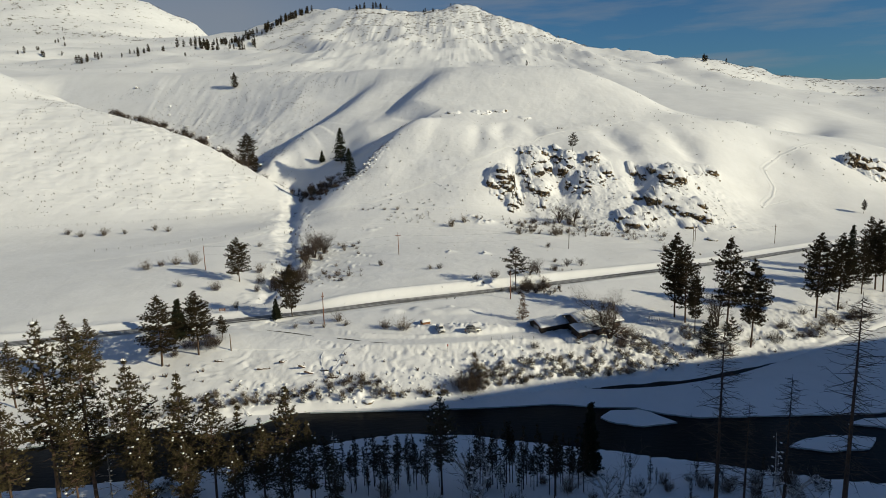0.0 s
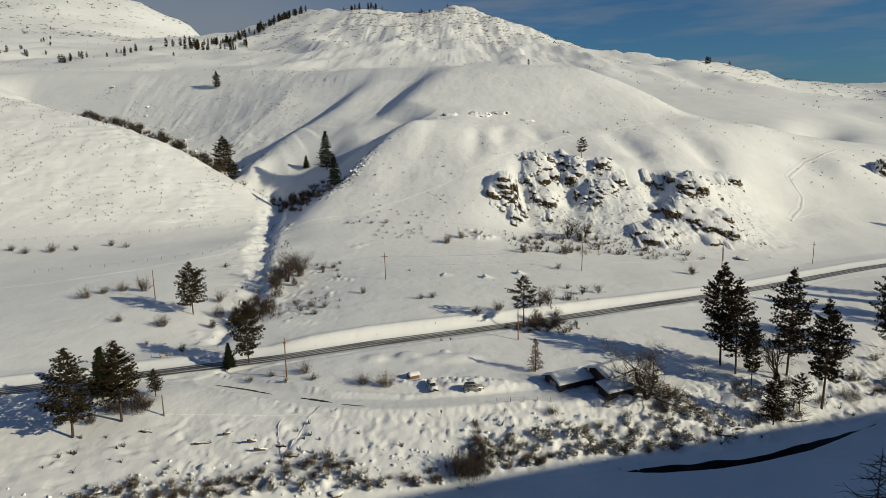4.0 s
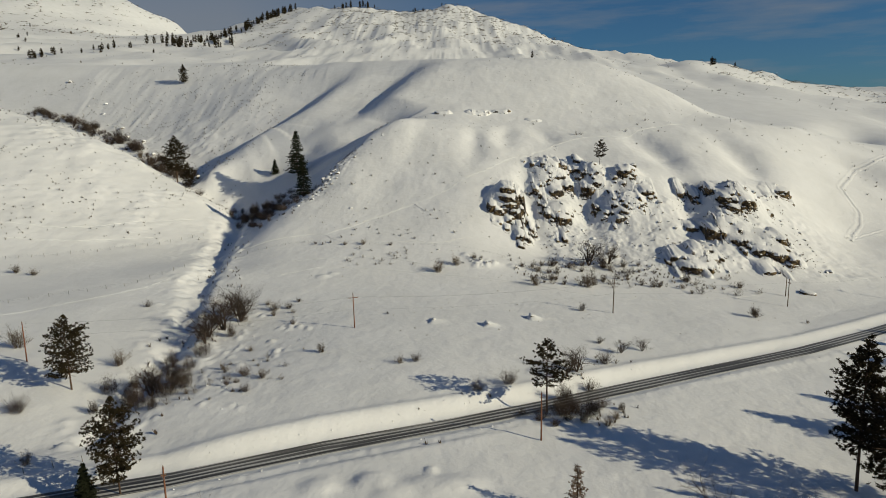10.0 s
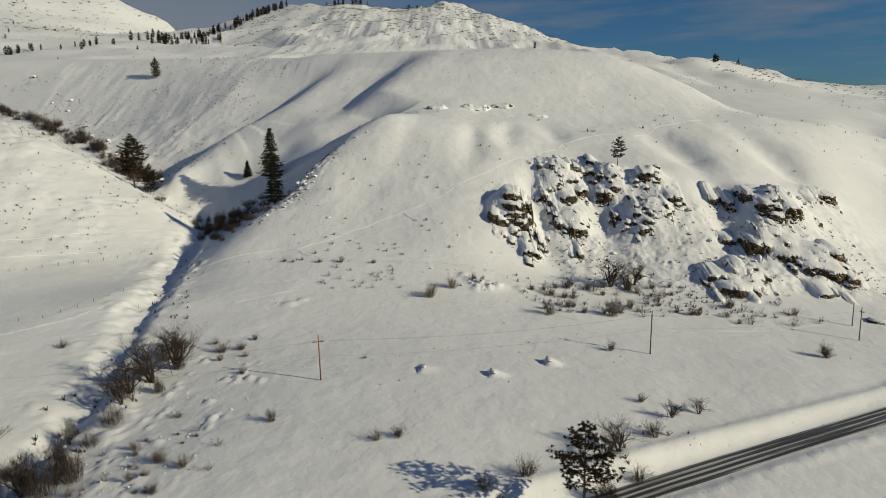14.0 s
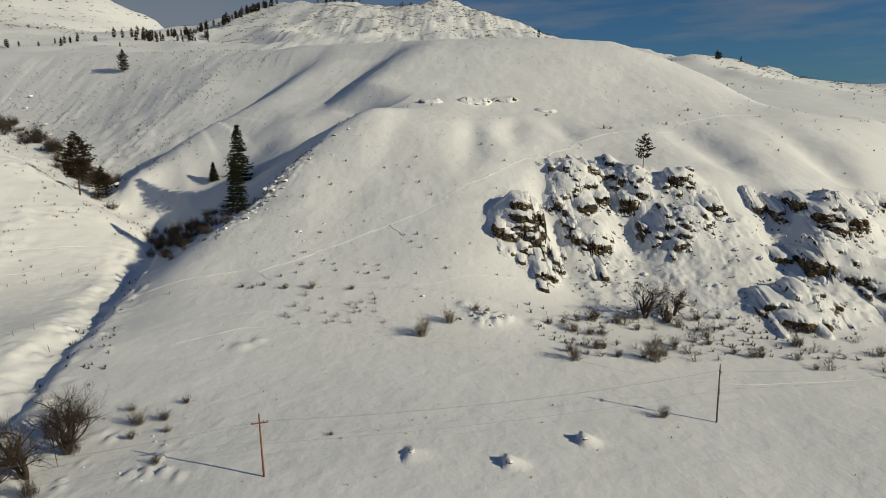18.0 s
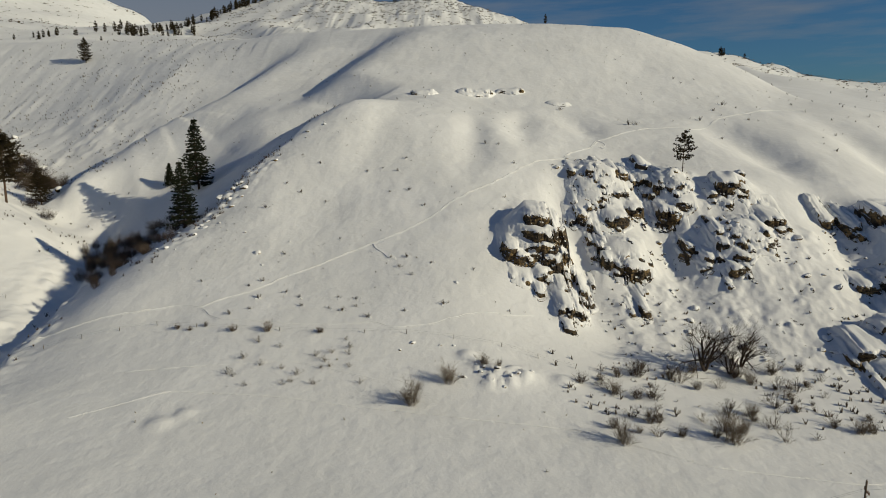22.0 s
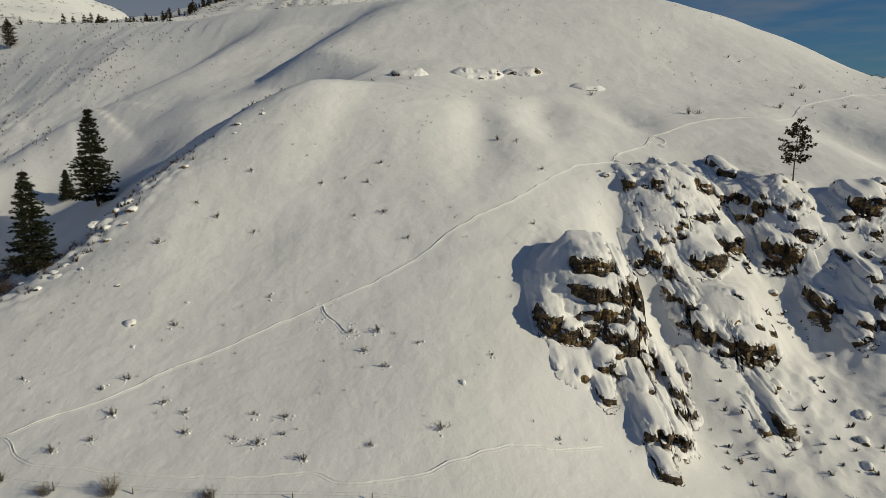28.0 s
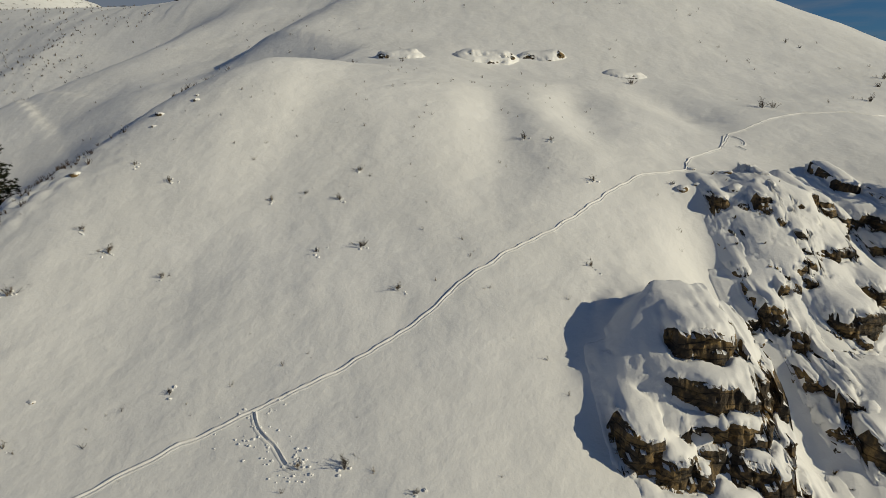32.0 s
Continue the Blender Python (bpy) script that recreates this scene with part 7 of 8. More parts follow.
# ---- built things ----
M_SIDING = simple("brown_siding", (0.020, 0.014, 0.010), (0.042, 0.027, 0.018), 3.0, 0.8, bump=0.3)
M_CEDAR = simple("cedar_trim", (0.13, 0.055, 0.024), (0.24, 0.10, 0.042), 3.0, 0.7, bump=0.2)
M_GARAGE = simple("pale_door_paint", (0.30, 0.29, 0.27), (0.42, 0.41, 0.38), 2.0, 0.6)
M_GLASS = simple("dark_window_glass", (0.012, 0.014, 0.018), (0.03, 0.035, 0.04), 1.0, 0.08)
M_PAINT = simple("silver_car_paint", (0.42, 0.40, 0.36), (0.52, 0.50, 0.45), 1.0, 0.3, 0.5)
M_PAINT_W = simple("white_car_paint", (0.62, 0.60, 0.56), (0.72, 0.70, 0.66), 1.0, 0.35)
M_RUBBER = simple("tyre_rubber", (0.012, 0.012, 0.012), (0.03, 0.03, 0.03), 6.0, 0.9)
M_PLASTIC = simple("black_trim", (0.015, 0.015, 0.016), (0.035, 0.035, 0.037), 4.0, 0.6)
M_LAMP = simple("lamp_lens", (0.55, 0.52, 0.46), (0.7, 0.67, 0.6), 5.0, 0.2)
M_LAMP_RED = simple("red_lens", (0.25, 0.02, 0.015), (0.4, 0.03, 0.02), 5.0, 0.25)
M_SIGN = simple("brown_sign", (0.12, 0.05, 0.03), (0.20, 0.08, 0.045), 3.0, 0.6)
M_WHITE = simple("white_paint", (0.66, 0.66, 0.65), (0.78, 0.78, 0.77), 3.0, 0.6)
M_STEEL_POST = simple("weathered_post", (0.09, 0.075, 0.06), (0.2, 0.17, 0.14), 3.0, 0.8, bump=0.3)
M_MUD = simple("wet_bare_ground", (0.02, 0.017, 0.014), (0.07, 0.06, 0.05), 1.2, 0.7, bump=0.5, dist=0.05)


def box_bm(x0, x1, y0, y1, z0, z1, bevel=0.0, bm=None):
    own = bm or bmesh.new()
    r = bmesh.ops.create_cube(own, size=1.0)
    for v in r["verts"]:
        v.co = Vector(((x0 + x1) / 2 + v.co.x * (x1 - x0), (y0 + y1) / 2 + v.co.y * (y1 - y0), (z0 + z1) / 2 + v.co.z * (z1 - z0)))
    if bevel:
        es = list({e for v in r["verts"] for e in v.link_edges})
        bmesh.ops.bevel(own, geom=es, offset=bevel, segments=2, affect='EDGES')
    return own


def prism_bm(profile, x0, x1, bm=None):
    """A solid with the given (y, z) outline, from x0 to x1."""
    own = bm or bmesh.new()
    a = [own.verts.new((x0, y, z)) for y, z in profile]
    b = [own.verts.new((x1, y, z)) for y, z in profile]
    own.faces.new(a[::-1])
    own.faces.new(b)
    n = len(profile)
    for i in range(n):
        own.faces.new((a[i], a[(i + 1) % n], b[(i + 1) % n], b[i]))
    bmesh.ops.recalc_face_normals(own, faces=own.faces[:])
    return own


def snow_sheet(profile_top, x0, x1, thick, seed, name="roof_snow"):
    """A thick uneven blanket of snow over a roof line of (y, z) points."""
    ys = []
    for (ya, za), (yb, zb) in zip(profile_top[:-1], profile_top[1:]):
        k = max(2, int(abs(yb - ya) / 0.4))
        ys += [(ya + (yb - ya) * i / k, za + (zb - za) * i / k) for i in range(k)]
    ys.append(profile_top[-1])
    xs = [x0 + (x1 - x0) * i / max(4, int((x1 - x0) / 0.45)) for i in range(max(4, int((x1 - x0) / 0.45)) + 1)]
    verts, faces = [], []
    for i, x in enumerate(xs):
        for j, (y, z) in enumerate(ys):
            edge = min(1.0, min(x - x0, x1 - x) / 0.7 + 0.25, min(j, len(ys) - 1 - j) * 0.4 / 0.7 + 0.25)
            t = thick * edge * (1 + 0.8 * noise.noise((x * 0.45, y * 0.45, seed))) + 0.05
            wob = 0.25 * noise.noise((x * 0.8, seed, y * 0.1)) if j in (0, len(ys) - 1) else 0
            verts.append((x, y + wob, z + t))
    m = len(ys)
    for i in range(len(xs) - 1):
        for j in range(m - 1):
            faces.append((i * m + j, (i + 1) * m + j, (i + 1) * m + j + 1, i * m + j + 1))
    low = len(verts)
    for i, x in enumerate(xs):
        for j, (y, z) in enumerate(ys):
            verts.append((x, y, z + 0.012))
    rim = [i * m for i in range(len(xs))] + [(len(xs) - 1) * m + j for j in range(1, m)] + [i * m + m - 1 for i in range(len(xs) - 2, -1, -1)] + [j for j in range(m - 2, 0, -1)]
    for a, b in zip(rim, rim[1:] + rim[:1]):
        faces.append((a, a + low, b + low, b))
    me = raw_mesh(name, verts, faces, M_SNOW_CAP, True)
    return me


def window_part(parent, x, y, z, w, h, face, name="window"):
    """A framed pane on a wall; face is 'y-' for a wall along x, 'x-' for one along y."""
    if face == 'y-':
        fr = box_bm(x - w / 2 - 0.08, x + w / 2 + 0.08, y - 0.05, y + 0.04, z - h / 2 - 0.08, z + h / 2 + 0.08)
        gl = box_bm(x - w / 2, x + w / 2, y - 0.062, y - 0.045, z - h / 2, z + h / 2)
    else:
        fr = box_bm(x - 0.05, x + 0.04, y - w / 2 - 0.08, y + w / 2 + 0.08, z - h / 2 - 0.08, z + h / 2 + 0.08)
        gl = box_bm(x - 0.062, x - 0.045, y - w / 2, y + w / 2, z - h / 2, z + h / 2)
    win = part(name, mesh_of("window_frame", fr, M_CEDAR), parent)
    part("pane", mesh_of("pane", gl, M_GLASS), win, "dark glass")
    return win


def make_house():
    base = thing("house", "dark brown split-level house under deep roof snow", "house",
                 Matrix.Translation((22.7, 182.5, -3.5)) @ Matrix.Rotation(radians(27), 4, 'Z'))
    # garage wing: gable towards the drive
    part("wall", mesh_of("garage_wall", prism_bm([(0, -1), (6, -1), (6, 2.3), (3, 3.5), (0, 2.3)], 0, 9.3), M_SIDING), base, "dark brown siding")
    roof = part("roof", mesh_of("garage_roof", prism_bm([(-0.6, 2.06), (3, 3.52), (6.6, 2.06), (6.6, 2.26), (3, 3.72), (-0.6, 2.26)], -0.5, 9.5), M_SIDING), base)
    part("roof_snow", snow_sheet([(-0.7, 2.24), (3, 3.70), (6.7, 2.24)], -0.55, 9.6, 0.42, 1.0), roof, "deep rounded roof snow")
    door = part("garage_door", mesh_of("garage_door", box_bm(-0.07, -0.005, 1.3, 3.9, 0.0, 2.15, 0.015), M_GARAGE), base, "pale panelled garage door")
    for k in range(4):
        part("door_panel", mesh_of("door_panel", box_bm(-0.10, -0.065, 1.42, 3.78, 0.10 + 0.51 * k, 0.54 + 0.51 * k, 0.012), M_GARAGE), door)
    part("fascia", mesh_of("fascia", prism_bm([(-0.65, 1.94), (3, 3.42), (3, 3.66), (-0.65, 2.22)], -0.56, -0.505), M_CEDAR), base)
    # lower front rooms
    part("wall", mesh_of("front_wall", prism_bm([(-8.8, -1.6), (-5.2, -1.6), (-5.2, 3.3), (-8.8, 2.3)], 6.8, 17.6), M_SIDING), base, "dark brown siding")
    roof = part("roof", mesh_of("front_roof", prism_bm([(-9.6, 2.06), (-5.18, 3.3), (-5.18, 3.5), (-9.6, 2.26)], 6.2, 18.2), M_SIDING), base)
    part("roof_snow", snow_sheet([(-9.7, 2.24), (-5.16, 3.48)], 6.15, 18.3, 0.38, 2.0), roof, "deep rounded roof snow")
    part("trim_board", mesh_of("trim_board", box_bm(6.9, 17.5, -8.86, -8.80, -0.2, 0.1), M_CEDAR), base)
    for x in (8.2, 10.2, 12.2, 14.2, 16.2):
        window_part(base, x, -8.8, 1.35, 1.3, 1.1, 'y-')
    # upper storey with its gable
    part("wall", mesh_of("upper_wall", prism_bm([(-5.2, -1), (1.4, -1), (1.4, 4.0), (-1.9, 5.1), (-5.2, 4.0)], 9.4, 17.4), M_SIDING), base, "dark brown siding")
    roof = part("roof", mesh_of("upper_roof", prism_bm([(-6.0, 3.75), (-1.9, 5.12), (2.2, 3.75), (2.2, 3.93), (-1.9, 5.32), (-6.0, 3.93)], 8.7, 18.0), M_SIDING), base)
    part("roof_snow", snow_sheet([(-6.1, 3.90), (-1.9, 5.30), (2.3, 3.90)], 8.65, 18.1, 0.42, 3.0), roof, "deep rounded roof snow")
    part("fascia", mesh_of("fascia", prism_bm([(-6.05, 3.62), (-1.9, 5.0), (-1.9, 5.26), (-6.05, 3.88)], 8.64, 8.695), M_CEDAR), base)
    part("trim_board", mesh_of("trim_board", box_bm(9.5, 17.3, -5.27, -5.205, 3.42, 3.52), M_CEDAR), base)
    for x in (10.8, 12.8, 14.5, 16.2):
        window_part(base, x, -5.205, 3.74, 1.2, 0.30, 'y-')
    # rear wing and the deck in front
    part("wall", mesh_of("wing_wall", prism_bm([(-5.5, -1), (2.5, -1), (2.5, 2.3), (-1.5, 3.6), (-5.5, 2.3)], 17.4, 24.5), M_SIDING), base, "dark brown siding")
    roof = part("roof", mesh_of("wing_roof", prism_bm([(-6.3, 2.05), (-1.5, 3.62), (3.3, 2.05), (3.3, 2.25), (-1.5, 3.82), (-6.3, 2.25)], 17.3, 25.1), M_SIDING), base)
    part("roof_snow", snow_sheet([(-6.4, 2.22), (-1.5, 3.80), (3.4, 2.22)], 17.35, 25.2, 0.42, 4.0), roof, "deep rounded roof snow")
    for x in (19.2, 21.6, 23.6):
        window_part(base, x, -5.505, 1.4, 1.1, 1.0, 'y-')
    deck = part("deck", mesh_of("deck", box_bm(17.6, 24.5, -9.2, -5.6, -0.35, -0.15), M_CEDAR), base, "cedar deck")
    for x in (17.8, 20.0, 22.2, 24.3):
        part("deck_post", mesh_of("deck_post", box_bm(x - 0.07, x + 0.07, -9.15, -9.01, -1.8, 0.8), M_CEDAR), deck)
    part("deck_rail", mesh_of("deck_rail", box_bm(17.6, 24.5, -9.17, -8.99, 0.72, 0.82), M_CEDAR), deck)
    part("deck_snow", snow_sheet([(-9.15, -0.16), (-5.65, -0.16)], 17.7, 24.4, 0.4, 5.0, "deck_snow"), deck, "snow on the deck")
    return base


make_house()


def wheel(parent, x, y, r=0.36, w=0.24):
    bm = bmesh.new()
    bmesh.ops.create_cone(bm, cap_ends=True, segments=20, radius1=r, radius2=r, depth=w)
    bmesh.ops.bevel(bm, geom=[e for e in bm.edges if abs(e.verts[0].co.z - e.verts[1].co.z) < 1e-5], offset=0.04, segments=2, affect='EDGES')
    bmesh.ops.rotate(bm, verts=bm.verts, matrix=Matrix.Rotation(math.pi / 2, 3, 'X'))
    bmesh.ops.translate(bm, verts=bm.verts, vec=(x, y, r))
    wh = part("wheel", mesh_of("wheel", bm, M_RUBBER), parent, "black tyre")
    bm = bmesh.new()
    bmesh.ops.create_cone(bm, cap_ends=True, segments=14, radius1=r * 0.6, radius2=r * 0.5, depth=w + 0.03)
    bmesh.ops.rotate(bm, verts=bm.verts, matrix=Matrix.Rotation(math.pi / 2, 3, 'X'))
    bmesh.ops.translate(bm, verts=bm.verts, vec=(x, y, r))
    part("rim", mesh_of("rim", bm, M_METAL), wh, "grey metal rim")


def side_shell(profile, half, tuck=0.0):
    """A car-body shell: an (x, z) side outline drawn out to both sides, its upper edge drawn in."""
    bm = bmesh.new()
    top = max(z for _, z in profile)
    low = min(z for _, z in profile)
    rows = []
    for s in (-1, 1):
        rows.append([bm.verts.new((x, s * (half - tuck * (z - low) / (top - low)), z)) for x, z in profile])
    n = len(profile)
    bm.faces.new(rows[0])
    bm.faces.new(rows[1][::-1])
    for i in range(n):
        bm.faces.new((rows[0][i], rows[1][i], rows[1][(i + 1) % n], rows[0][(i + 1) % n]))
    bmesh.ops.recalc_face_normals(bm, faces=bm.faces[:])
    bmesh.ops.bevel(bm, geom=bm.edges[:], offset=0.05, segments=2, affect='EDGES')
    return bm


def make_suv(label, x, y, turn, paint, snow_deep, rack):
    z = ground_z(x, y)
    car = thing("parked_car", label, "car", Matrix.Translation((x, y, z)) @ Matrix.Rotation(turn, 4, 'Z'), "cars by the drive")
    part("body", mesh_of("body", side_shell([(-2.2, 0.38), (2.2, 0.38), (2.25, 0.75), (2.1, 1.0), (1.0, 1.08), (-2.2, 1.08), (-2.28, 0.7)], 0.9, 0.05), paint, True), car)
    cab = part("cabin", mesh_of("cabin", side_shell([(-2.1, 1.05), (1.0, 1.05), (0.35, 1.66), (-1.95, 1.70)], 0.86, 0.16), paint, True), car)
    for s in (-1, 1):
        for a, b in ((-1.9, -1.15), (-1.05, -0.3), (-0.2, 0.42)):
            part("side_window", mesh_of("side_window", box_bm(a, b, s * 0.80 - 0.03, s * 0.80 + 0.03, 1.14, 1.52, 0.02), M_GLASS), cab, "dark glass")
    bm = box_bm(-0.02, 0.02, -0.66, 0.66, -0.36, 0.36, 0.015)
    bmesh.ops.rotate(bm, verts=bm.verts, matrix=Matrix.Rotation(radians(-46), 3, 'Y'))
    bmesh.ops.translate(bm, verts=bm.verts, vec=(0.69, 0, 1.37))
    part("windscreen", mesh_of("windscreen", bm, M_GLASS), cab, "dark glass")
    part("rear_window", mesh_of("rear_window", box_bm(-2.10, -2.03, -0.62, 0.62, 1.16, 1.54, 0.02), M_GLASS), cab, "dark glass")
    part("front_bumper", mesh_of("front_bumper", box_bm(2.15, 2.36, -0.86, 0.86, 0.36, 0.62, 0.05), M_PLASTIC), car)
    part("rear_bumper", mesh_of("rear_bumper", box_bm(-2.40, -2.2, -0.86, 0.86, 0.36, 0.62, 0.05), M_PLASTIC), car)
    part("grille", mesh_of("grille", box_bm(2.2, 2.27, -0.42, 0.42, 0.64, 0.86, 0.02), M_PLASTIC), car)
    for s in (-1, 1):
        part("headlight", mesh_of("headlight", box_bm(2.14, 2.24, s * 0.66 - 0.16, s * 0.66 + 0.16, 0.68, 0.86, 0.03), M_LAMP), car, "clear lens")
        part("tail_light", mesh_of("tail_light", box_bm(-2.28, -2.18, s * 0.78 - 0.08, s * 0.78 + 0.08, 0.75, 1.1, 0.02), M_LAMP_RED), car, "red lens")
        part("mirror", mesh_of("mirror", box_bm(0.55, 0.72, s * 0.98 - 0.1, s * 0.98 + 0.1, 1.06, 1.22, 0.03), M_PLASTIC), car)
        for wx in (-1.35, 1.35):
            wheel(car, wx, s * 0.82)
    if rack:
        part("roof_rack", mesh_of("roof_rack", box_bm(-1.8, 0.2, -0.62, 0.62, 1.72, 1.80, 0.03), M_PLASTIC), car, "black roof rack")
    if snow_deep:
        part("roof_snow", snow_sheet([(-0.68, 1.70), (0.68, 1.70)], -1.95, 0.35, snow_deep, x), car, "snow on the roof")
        part("hood_snow", snow_sheet([(-0.72, 1.06), (0.72, 1.06)], 1.0, 2.05, snow_deep * 0.6, y, "hood_snow"), car, "snow on the bonnet")
    return car


make_suv("silver utility car with black roof rack parked in dug-out snow", 2.9, 181.6, 0.12, M_PAINT, 0.0, True)
make_suv("white car with snow on roof dug out of a drift", -6.6, 182.6, -1.25, M_PAINT_W, 0.35, False)


def make_shed():
    z = ground_z(-11.3, 188.2)
    s = thing("well_house", "small orange-brown wooden well house under snow", "shed", Matrix.Translation((-11.3, 188.2, z)) @ Matrix.Rotation(0.5, 4, 'Z'))
    part("wall", mesh_of("wall", prism_bm([(-0.9, -0.4), (0.9, -0.4), (0.9, 0.8), (0, 1.15), (-0.9, 0.8)], -1.2, 1.2), M_CEDAR), s, "orange-brown boards")
    r = part("roof", mesh_of("roof", prism_bm([(-1.1, 0.72), (0, 1.17), (1.1, 0.72), (1.1, 0.8), (0, 1.27), (-1.1, 0.8)], -1.4, 1.4), M_METAL), s)
    part("roof_snow", snow_sheet([(-1.12, 0.79), (0, 1.26), (1.12, 0.79)], -1.42, 1.42, 0.22, 7.0), r, "snow on the roof")


make_shed()


# ---- poles and wires ----
def cyl_bm(r0, r1, z0, z1, seg=10, bm=None):
    own = bm or bmesh.new()
    r = bmesh.ops.create_cone(own, cap_ends=True, segments=seg, radius1=r0, radius2=r1, depth=z1 - z0)
    bmesh.ops.translate(own, verts=r["verts"], vec=(0, 0, (z0 + z1) / 2))
    return own


def make_pole(label, x, y, z, tall, mat, arm=0.0, arm_turn=0.0, can=False, lamp=False, lean=0.0):
    p = thing("utility_pole", label, "utility pole", Matrix.Translation((x, y, z)) @ Matrix.Rotation(lean, 4, 'Y') @ Matrix.Rotation(arm_turn, 4, 'Z'), "poles of the power line")
    part("shaft", mesh_of("shaft", cyl_bm(0.17, 0.11, -0.6, tall), mat, True), p)
    if arm:
        beam = part("crossarm", mesh_of("crossarm", box_bm(-arm, arm, -0.17, -0.06, tall - 1.45, tall - 1.28, 0.015), M_POLE), p, "brown timber crossarm")
        for k in (-0.92, -0.5, 0.5, 0.92):
            bm = cyl_bm(0.06, 0.045, tall - 1.28, tall - 1.05, 8)
            bmesh.ops.translate(bm, verts=bm.verts, vec=(k * arm, -0.11, 0))
            part("insulator", mesh_of("insulator", bm, M_INSUL), beam, "brown insulator")
        for s in (-1, 1):
            bm = bmesh.new()
            vv, ff = [], []
            tube(vv, ff, [Vector((s * 0.6 * arm, -0.15, tall - 1.42)), Vector((0, -0.15, tall - 2.1))], [0.025, 0.025], 4)
            bm.free()
            part("brace", raw_mesh("brace", vv, ff, M_METAL), p)
    bm = cyl_bm(0.05, 0.035, tall, tall + 0.22, 8)
    part("top_insulator", mesh_of("top_insulator", bm, M_INSUL), p)
    if can:
        bm = cyl_bm(0.19, 0.19, tall - 5.0, tall - 4.2, 12)
        bmesh.ops.translate(bm, verts=bm.verts, vec=(0.3, -0.12, 0))
        part("transformer", mesh_of("transformer", bm, M_METAL, True), p, "grey cylinder transformer")
        vv, ff = [], []
        tube(vv, ff, [Vector((0.35 + 0.3 * math.cos(a), -0.18, tall - 5.6 + 0.42 * math.sin(a))) for a in [i * 0.52 for i in range(13)]], [0.03] * 13, 4)
        part("cable_coil", raw_mesh("cable_coil", vv, ff, M_PLASTIC), p, "black coiled cable")
    if lamp:
        part("lamp_arm", mesh_of("lamp_arm", box_bm(0, 0.9, -0.03, 0.03, tall - 0.5, tall - 0.44), M_METAL), p)
        part("lamp_head", mesh_of("lamp_head", box_bm(0.6, 1.25, -0.15, 0.15, tall - 0.55, tall - 0.38, 0.04), M_WHITE), p, "pale lamp head")
    return p


LINE_TURN = math.atan2(21, 76) + math.pi / 2
make_pole("red-brown pole with a double crossarm in the snowfield", -27.4, 276.5, 2.9, 9.9, M_POLE, 1.25, 0.25, lean=-0.01)
make_pole("weathered pole with a transformer and coiled cable", 49.05, 297.8, 0.0, 11, M_POLE_DARK, 0.75, LINE_TURN - 0.5, can=True, lean=0.012)
make_pole("slim weathered pole in the snowfield", 113, 318.5, -4.6, 9.7, M_POLE_DARK, 0.7, LINE_TURN)
make_pole("slim weathered pole near the road", 159, 332.4, -6.4, 10.2, M_POLE_DARK, 0.7, LINE_TURN)
make_pole("red-brown pole beside field shrubs", -101.5, 249.4, 3.8, 9.7, M_POLE, 0.0)
make_pole("red-brown pole between road and drive", -42, 189, -0.9, 9.8, M_POLE, 0.35, 0.3)
make_pole("red-brown pole with a yard lamp by the roadside pine", 16.4, 218.2, -2.2, 9.6, M_POLE, 0.0, 2.6, lamp=True)
make_pole("short pole on the bank above the river", -65.1, 173, -3.4, 4.8, M_POLE_DARK)
make_pole("slim weathered pole behind the field", 118, 330, ground_z(118, 330), 7, M_POLE_DARK)


def wire(label, a, b, sag):
    a, b = Vector(a), Vector(b)
    vv, ff = [], []
    pts = [a.lerp(b, i / 16) - Vector((0, 0, sag * 4 * (i / 16) * (1 - i / 16))) for i in range(17)]
    tube(vv, ff, pts, [0.010] * 17, 3)
    thing("overhead_wire", label, "wire", group="wires of the power line", me=raw_mesh("overhead_wire", vv, ff, M_CABLE))


for dx in (-1.1, 1.1):
    wire("thin dark wire strung between poles", (-27.4 + dx * 0.9, 276.5 + dx * 0.2, 11.7), (49.05 + dx * 0.5, 297.8 + dx * 0.3, 9.9), 1.4)
    wire("thin dark wire strung between poles", (-27.4 + dx * 0.9, 276.5 + dx * 0.2, 11.7), (-101.5, 249.4, 13.2), 1.4)
wire("thin dark wire strung between poles", (-27.4, 276.4, 8.2), (49.05, 297.7, 6.2), 1.1)
wire("thin dark wire strung between poles", (-27.4, 276.4, 8.2), (-101.5, 249.4, 10), 1.1)
wire("thin dark wire strung between poles", (49.05, 297.8, 9.8), (113, 318.5, 4.0), 1.2)
wire("thin dark wire strung between poles", (49.05, 297.7, 6.4), (113, 318.5, 2.2), 1.0)
wire("thin dark wire strung between poles", (113, 318.5, 4.0), (159, 332.4, 2.8), 0.9)


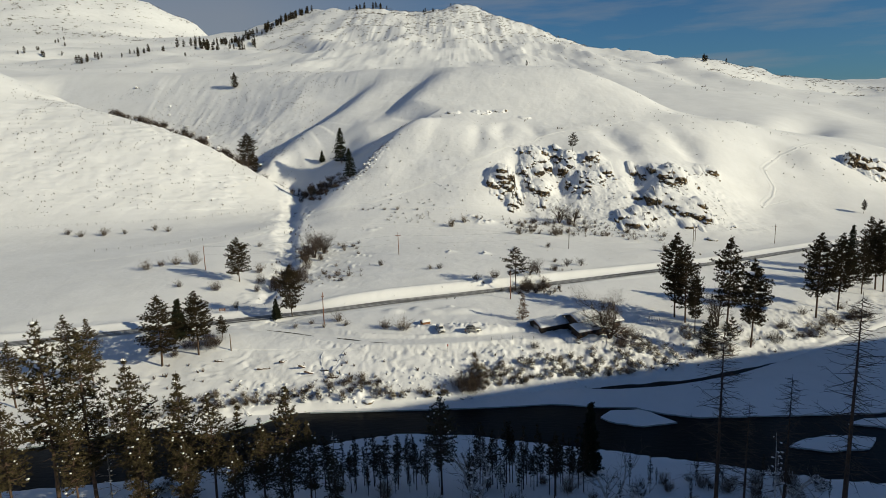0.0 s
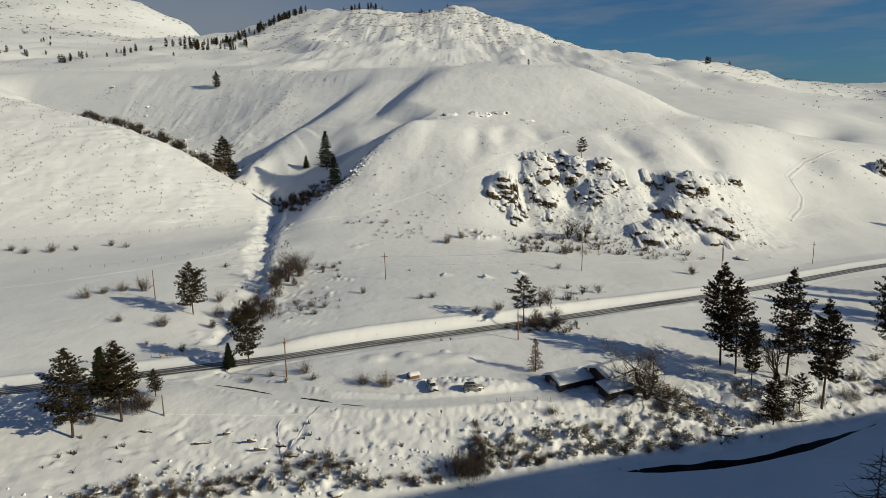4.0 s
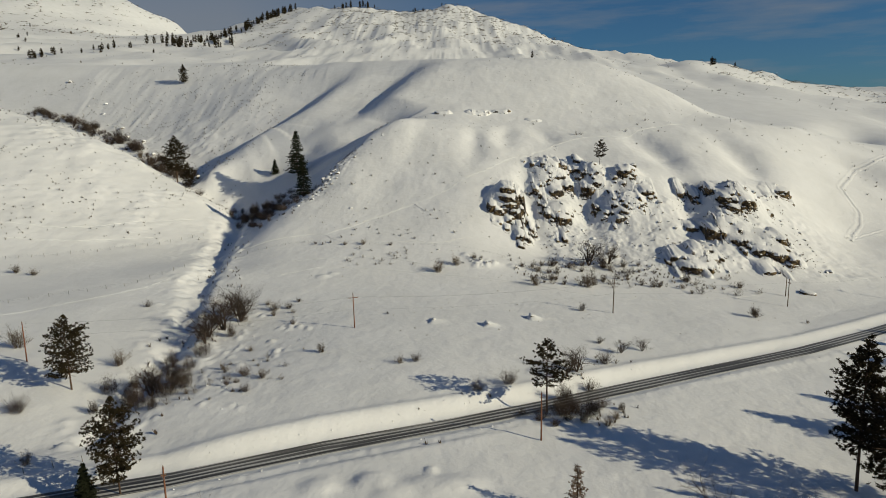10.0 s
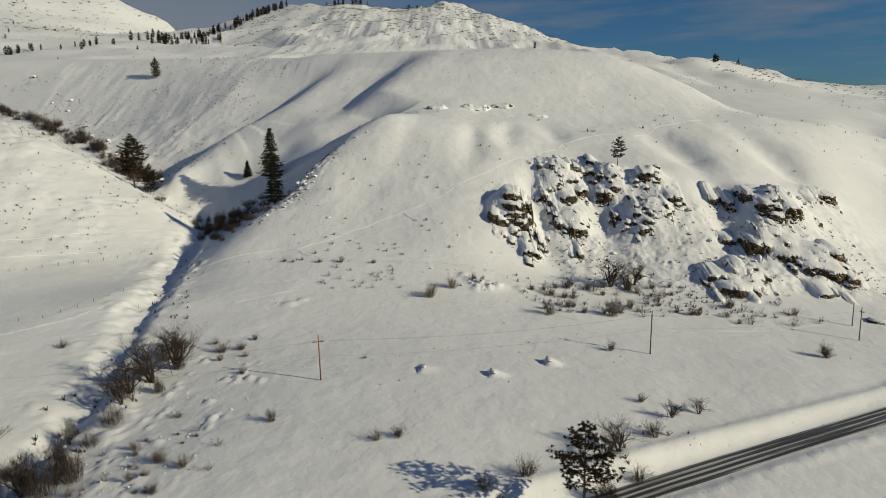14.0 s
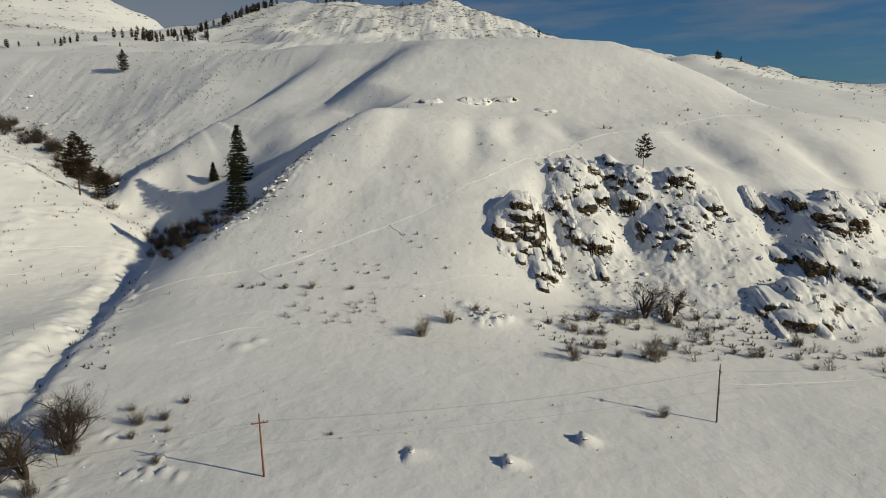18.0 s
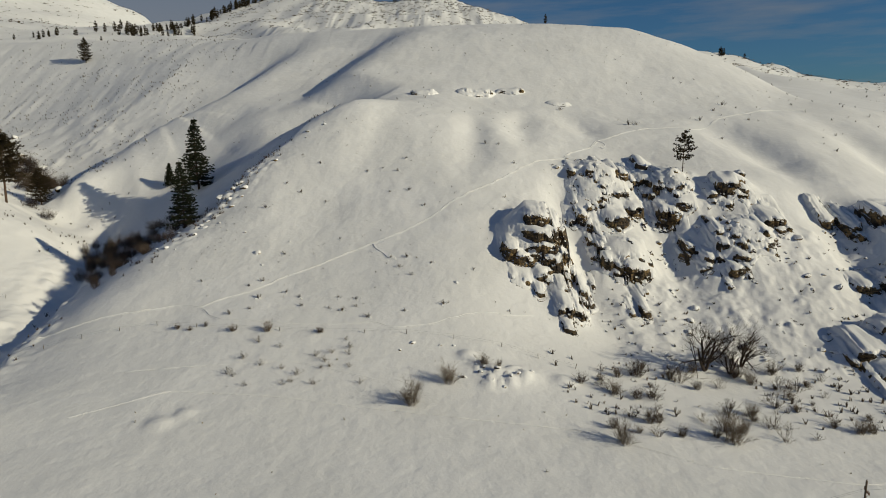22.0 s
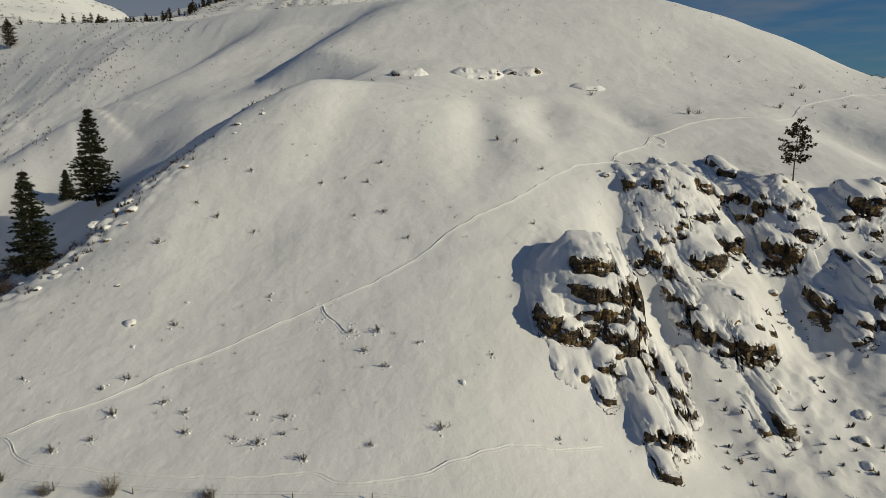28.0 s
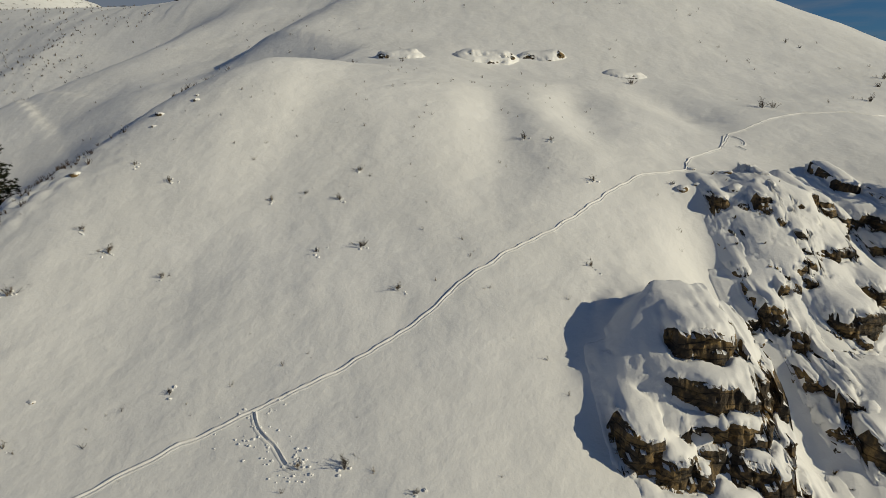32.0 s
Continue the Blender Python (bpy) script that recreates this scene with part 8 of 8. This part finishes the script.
# ---- fences: each post a part, with two strands ----
def make_fence(label, line, gap, tall, seed):
    rnd = random.Random(seed)
    pts = densify([(x, y, 0) for x, y in line], gap)
    zs = height(np.array([p[0] for p in pts]), np.array([p[1] for p in pts]))
    f = thing("fence", label, "fence", Matrix.Translation((pts[0][0], pts[0][1], float(zs[0]))))
    org = Vector((pts[0][0], pts[0][1], float(zs[0])))
    post = mesh_of("post", cyl_bm(0.07, 0.055, -0.5, tall, 6), M_STEEL_POST)
    for p, z in zip(pts, zs):
        part("post", post, f, "", Matrix.Translation(Vector((p[0], p[1], float(z))) - org) @ Matrix.Rotation(rnd.gauss(0, 0.07), 4, 'X') @ Matrix.Rotation(rnd.gauss(0, 0.07), 4, 'Y') @ Matrix.Diagonal((1, 1, rnd.uniform(0.75, 1.1), 1)))
    for h in (0.55, 0.9):
        vv, ff = [], []
        tube(vv, ff, [Vector((p[0], p[1], float(z) + h * tall)) - org for p, z in zip(pts, zs)], [0.007] * len(pts), 3)
        part("strand", raw_mesh("strand", vv, ff, M_CABLE), f, "rusty wire strand")


make_fence("wire fence with leaning wooden posts along the slope foot", [(-82, 358), (-60, 362), (-42, 358), (-24, 356), (-7, 355), (12, 352.8), (26, 349)], 7.0, 1.0, 1)
make_fence("wire fence along the foot of the near hill", [(-240, 335), (-203, 345), (-160, 360), (-128, 382), (-114, 396)], 4.5, 1.3, 2)
make_fence("wire fence across the sloping field", [(-170, 292), (-140, 300), (-112, 318), (-100, 340)], 5.0, 1.2, 3)
make_fence("short wire fence beside the culvert", [(-92, 202), (-82, 204), (-74, 205), (-66, 209)], 3.6, 1.3, 4)
make_fence("low fence along the bank by the house", [(8, 176), (14, 177), (20, 177.5)], 3.0, 1.1, 5)
make_fence("fence posts by the creek mouth", [(-92, 332), (-88, 338), (-86, 346)], 4.0, 1.8, 6)


def make_sign():
    z = ground_z(-78.1, 202.6)
    s = thing("road_sign", "small brown board sign on two posts in snow", "sign", Matrix.Translation((-78.1, 202.6, z)) @ Matrix.Rotation(0.15, 4, 'Z'))
    part("board", mesh_of("board", box_bm(-1.0, 1.0, -0.04, 0.04, 0.5, 1.3, 0.02), M_SIGN), s)
    for k in range(2):
        part("text_bar", mesh_of("text_bar", box_bm(-0.8, 0.8 - 0.3 * k, -0.056, -0.042, 1.02 - 0.3 * k, 1.14 - 0.3 * k), M_WHITE), s, "pale unreadable line")
    for x in (-0.8, 0.8):
        part("sign_post", mesh_of("sign_post", box_bm(x - 0.06, x + 0.06, 0.045, 0.165, -0.4, 1.35), M_STEEL_POST), s)


make_sign()


def make_swing():
    x, y = 59.1, 196.5
    z = ground_z(x, y)
    s = thing("swing_set", "bare metal swing frame standing in snow", "swing", Matrix.Translation((x, y, z)) @ Matrix.Rotation(0.3, 4, 'Z'))
    vv, ff = [], []
    tube(vv, ff, [Vector((-1.6, 0, 2.2)), Vector((1.6, 0, 2.2))], [0.04, 0.04], 6)
    part("top_bar", raw_mesh("top_bar", vv, ff, M_STEEL_POST), s)
    for sx in (-1, 1):
        for sy in (-1, 1):
            vv, ff = [], []
            tube(vv, ff, [Vector((sx * 1.6, 0, 2.2)), Vector((sx * 1.85, sy * 0.9, -0.4))], [0.035, 0.035], 6)
            part("leg", raw_mesh("leg", vv, ff, M_STEEL_POST), s)
    for sx in (-0.6, 0.6):
        seat = part("seat", mesh_of("seat", box_bm(sx - 0.25, sx + 0.25, -0.1, 0.1, 0.5, 0.54), M_PLASTIC), s)
        for d in (-0.22, 0.22):
            vv, ff = [], []
            tube(vv, ff, [Vector((sx + d, 0, 0.52)), Vector((sx + d, 0, 2.2))], [0.012, 0.012], 4)
            part("chain", raw_mesh("chain", vv, ff, M_METAL), seat)


make_swing()


def make_flag():
    x, y = -4.4, 171.7
    z = ground_z(x, y)
    s = thing("flag", "little faded red flag on a thin stake", "flag", Matrix.Translation((x, y, z)))
    part("stake", mesh_of("stake", cyl_bm(0.03, 0.02, -0.4, 2.2, 6), M_STEEL_POST), s)
    vv = [(0.02, 0.03 * math.sin(i * 1.1), 2.15 - 0.16 * i) for i in range(5)] + [(0.36 - 0.03 * i, 0.1 * math.sin(i * 1.3), 2.0 - 0.17 * i) for i in range(5)]
    part("cloth", raw_mesh("cloth", vv, [(i, i + 1, i + 6, i + 5) for i in range(4)], M_LAMP_RED), s)


make_flag()


# wet strips where the plough has bared the drive
def bare_strip(line, half, seed):
    rnd = random.Random(seed)
    pts = densify([(x, y, 0) for x, y in line], 0.6)
    vv, ff = [], []
    for i, p in enumerate(pts):
        a, b = pts[max(0, i - 1)], pts[min(len(pts) - 1, i + 1)]
        d = (b - a)[:2]
        d /= np.linalg.norm(d)
        w = half * math.sin(math.pi * (i + 0.3) / (len(pts) - 0.4)) ** 0.5 * rnd.uniform(0.55, 1.2)
        for s in (-1, 1):
            q = (p[0] - d[1] * w * s, p[1] + d[0] * w * s)
            vv.append((q[0], q[1], ground_z(*q) + 0.035))
    for i in range(len(pts) - 1):
        ff.append((2 * i, 2 * i + 1, 2 * i + 3, 2 * i + 2))
    thing("bare_ground", "dark wet strip of bared gravel along the drive", "bare ground", kind="structure", me=raw_mesh("bare_ground", vv, ff, M_MUD))


bare_strip([(-59.1, 187.5), (-55.4, 186.6), (-49.4, 184.7), (-43.7, 182.3)], 0.35, 1)
bare_strip([(-36.6, 180.2), (-32.8, 179.0), (-28.9, 177.6)], 0.45, 2)
bare_strip([(-26.7, 176.6), (-23.9, 175.9), (-21.3, 175.4)], 0.25, 3)
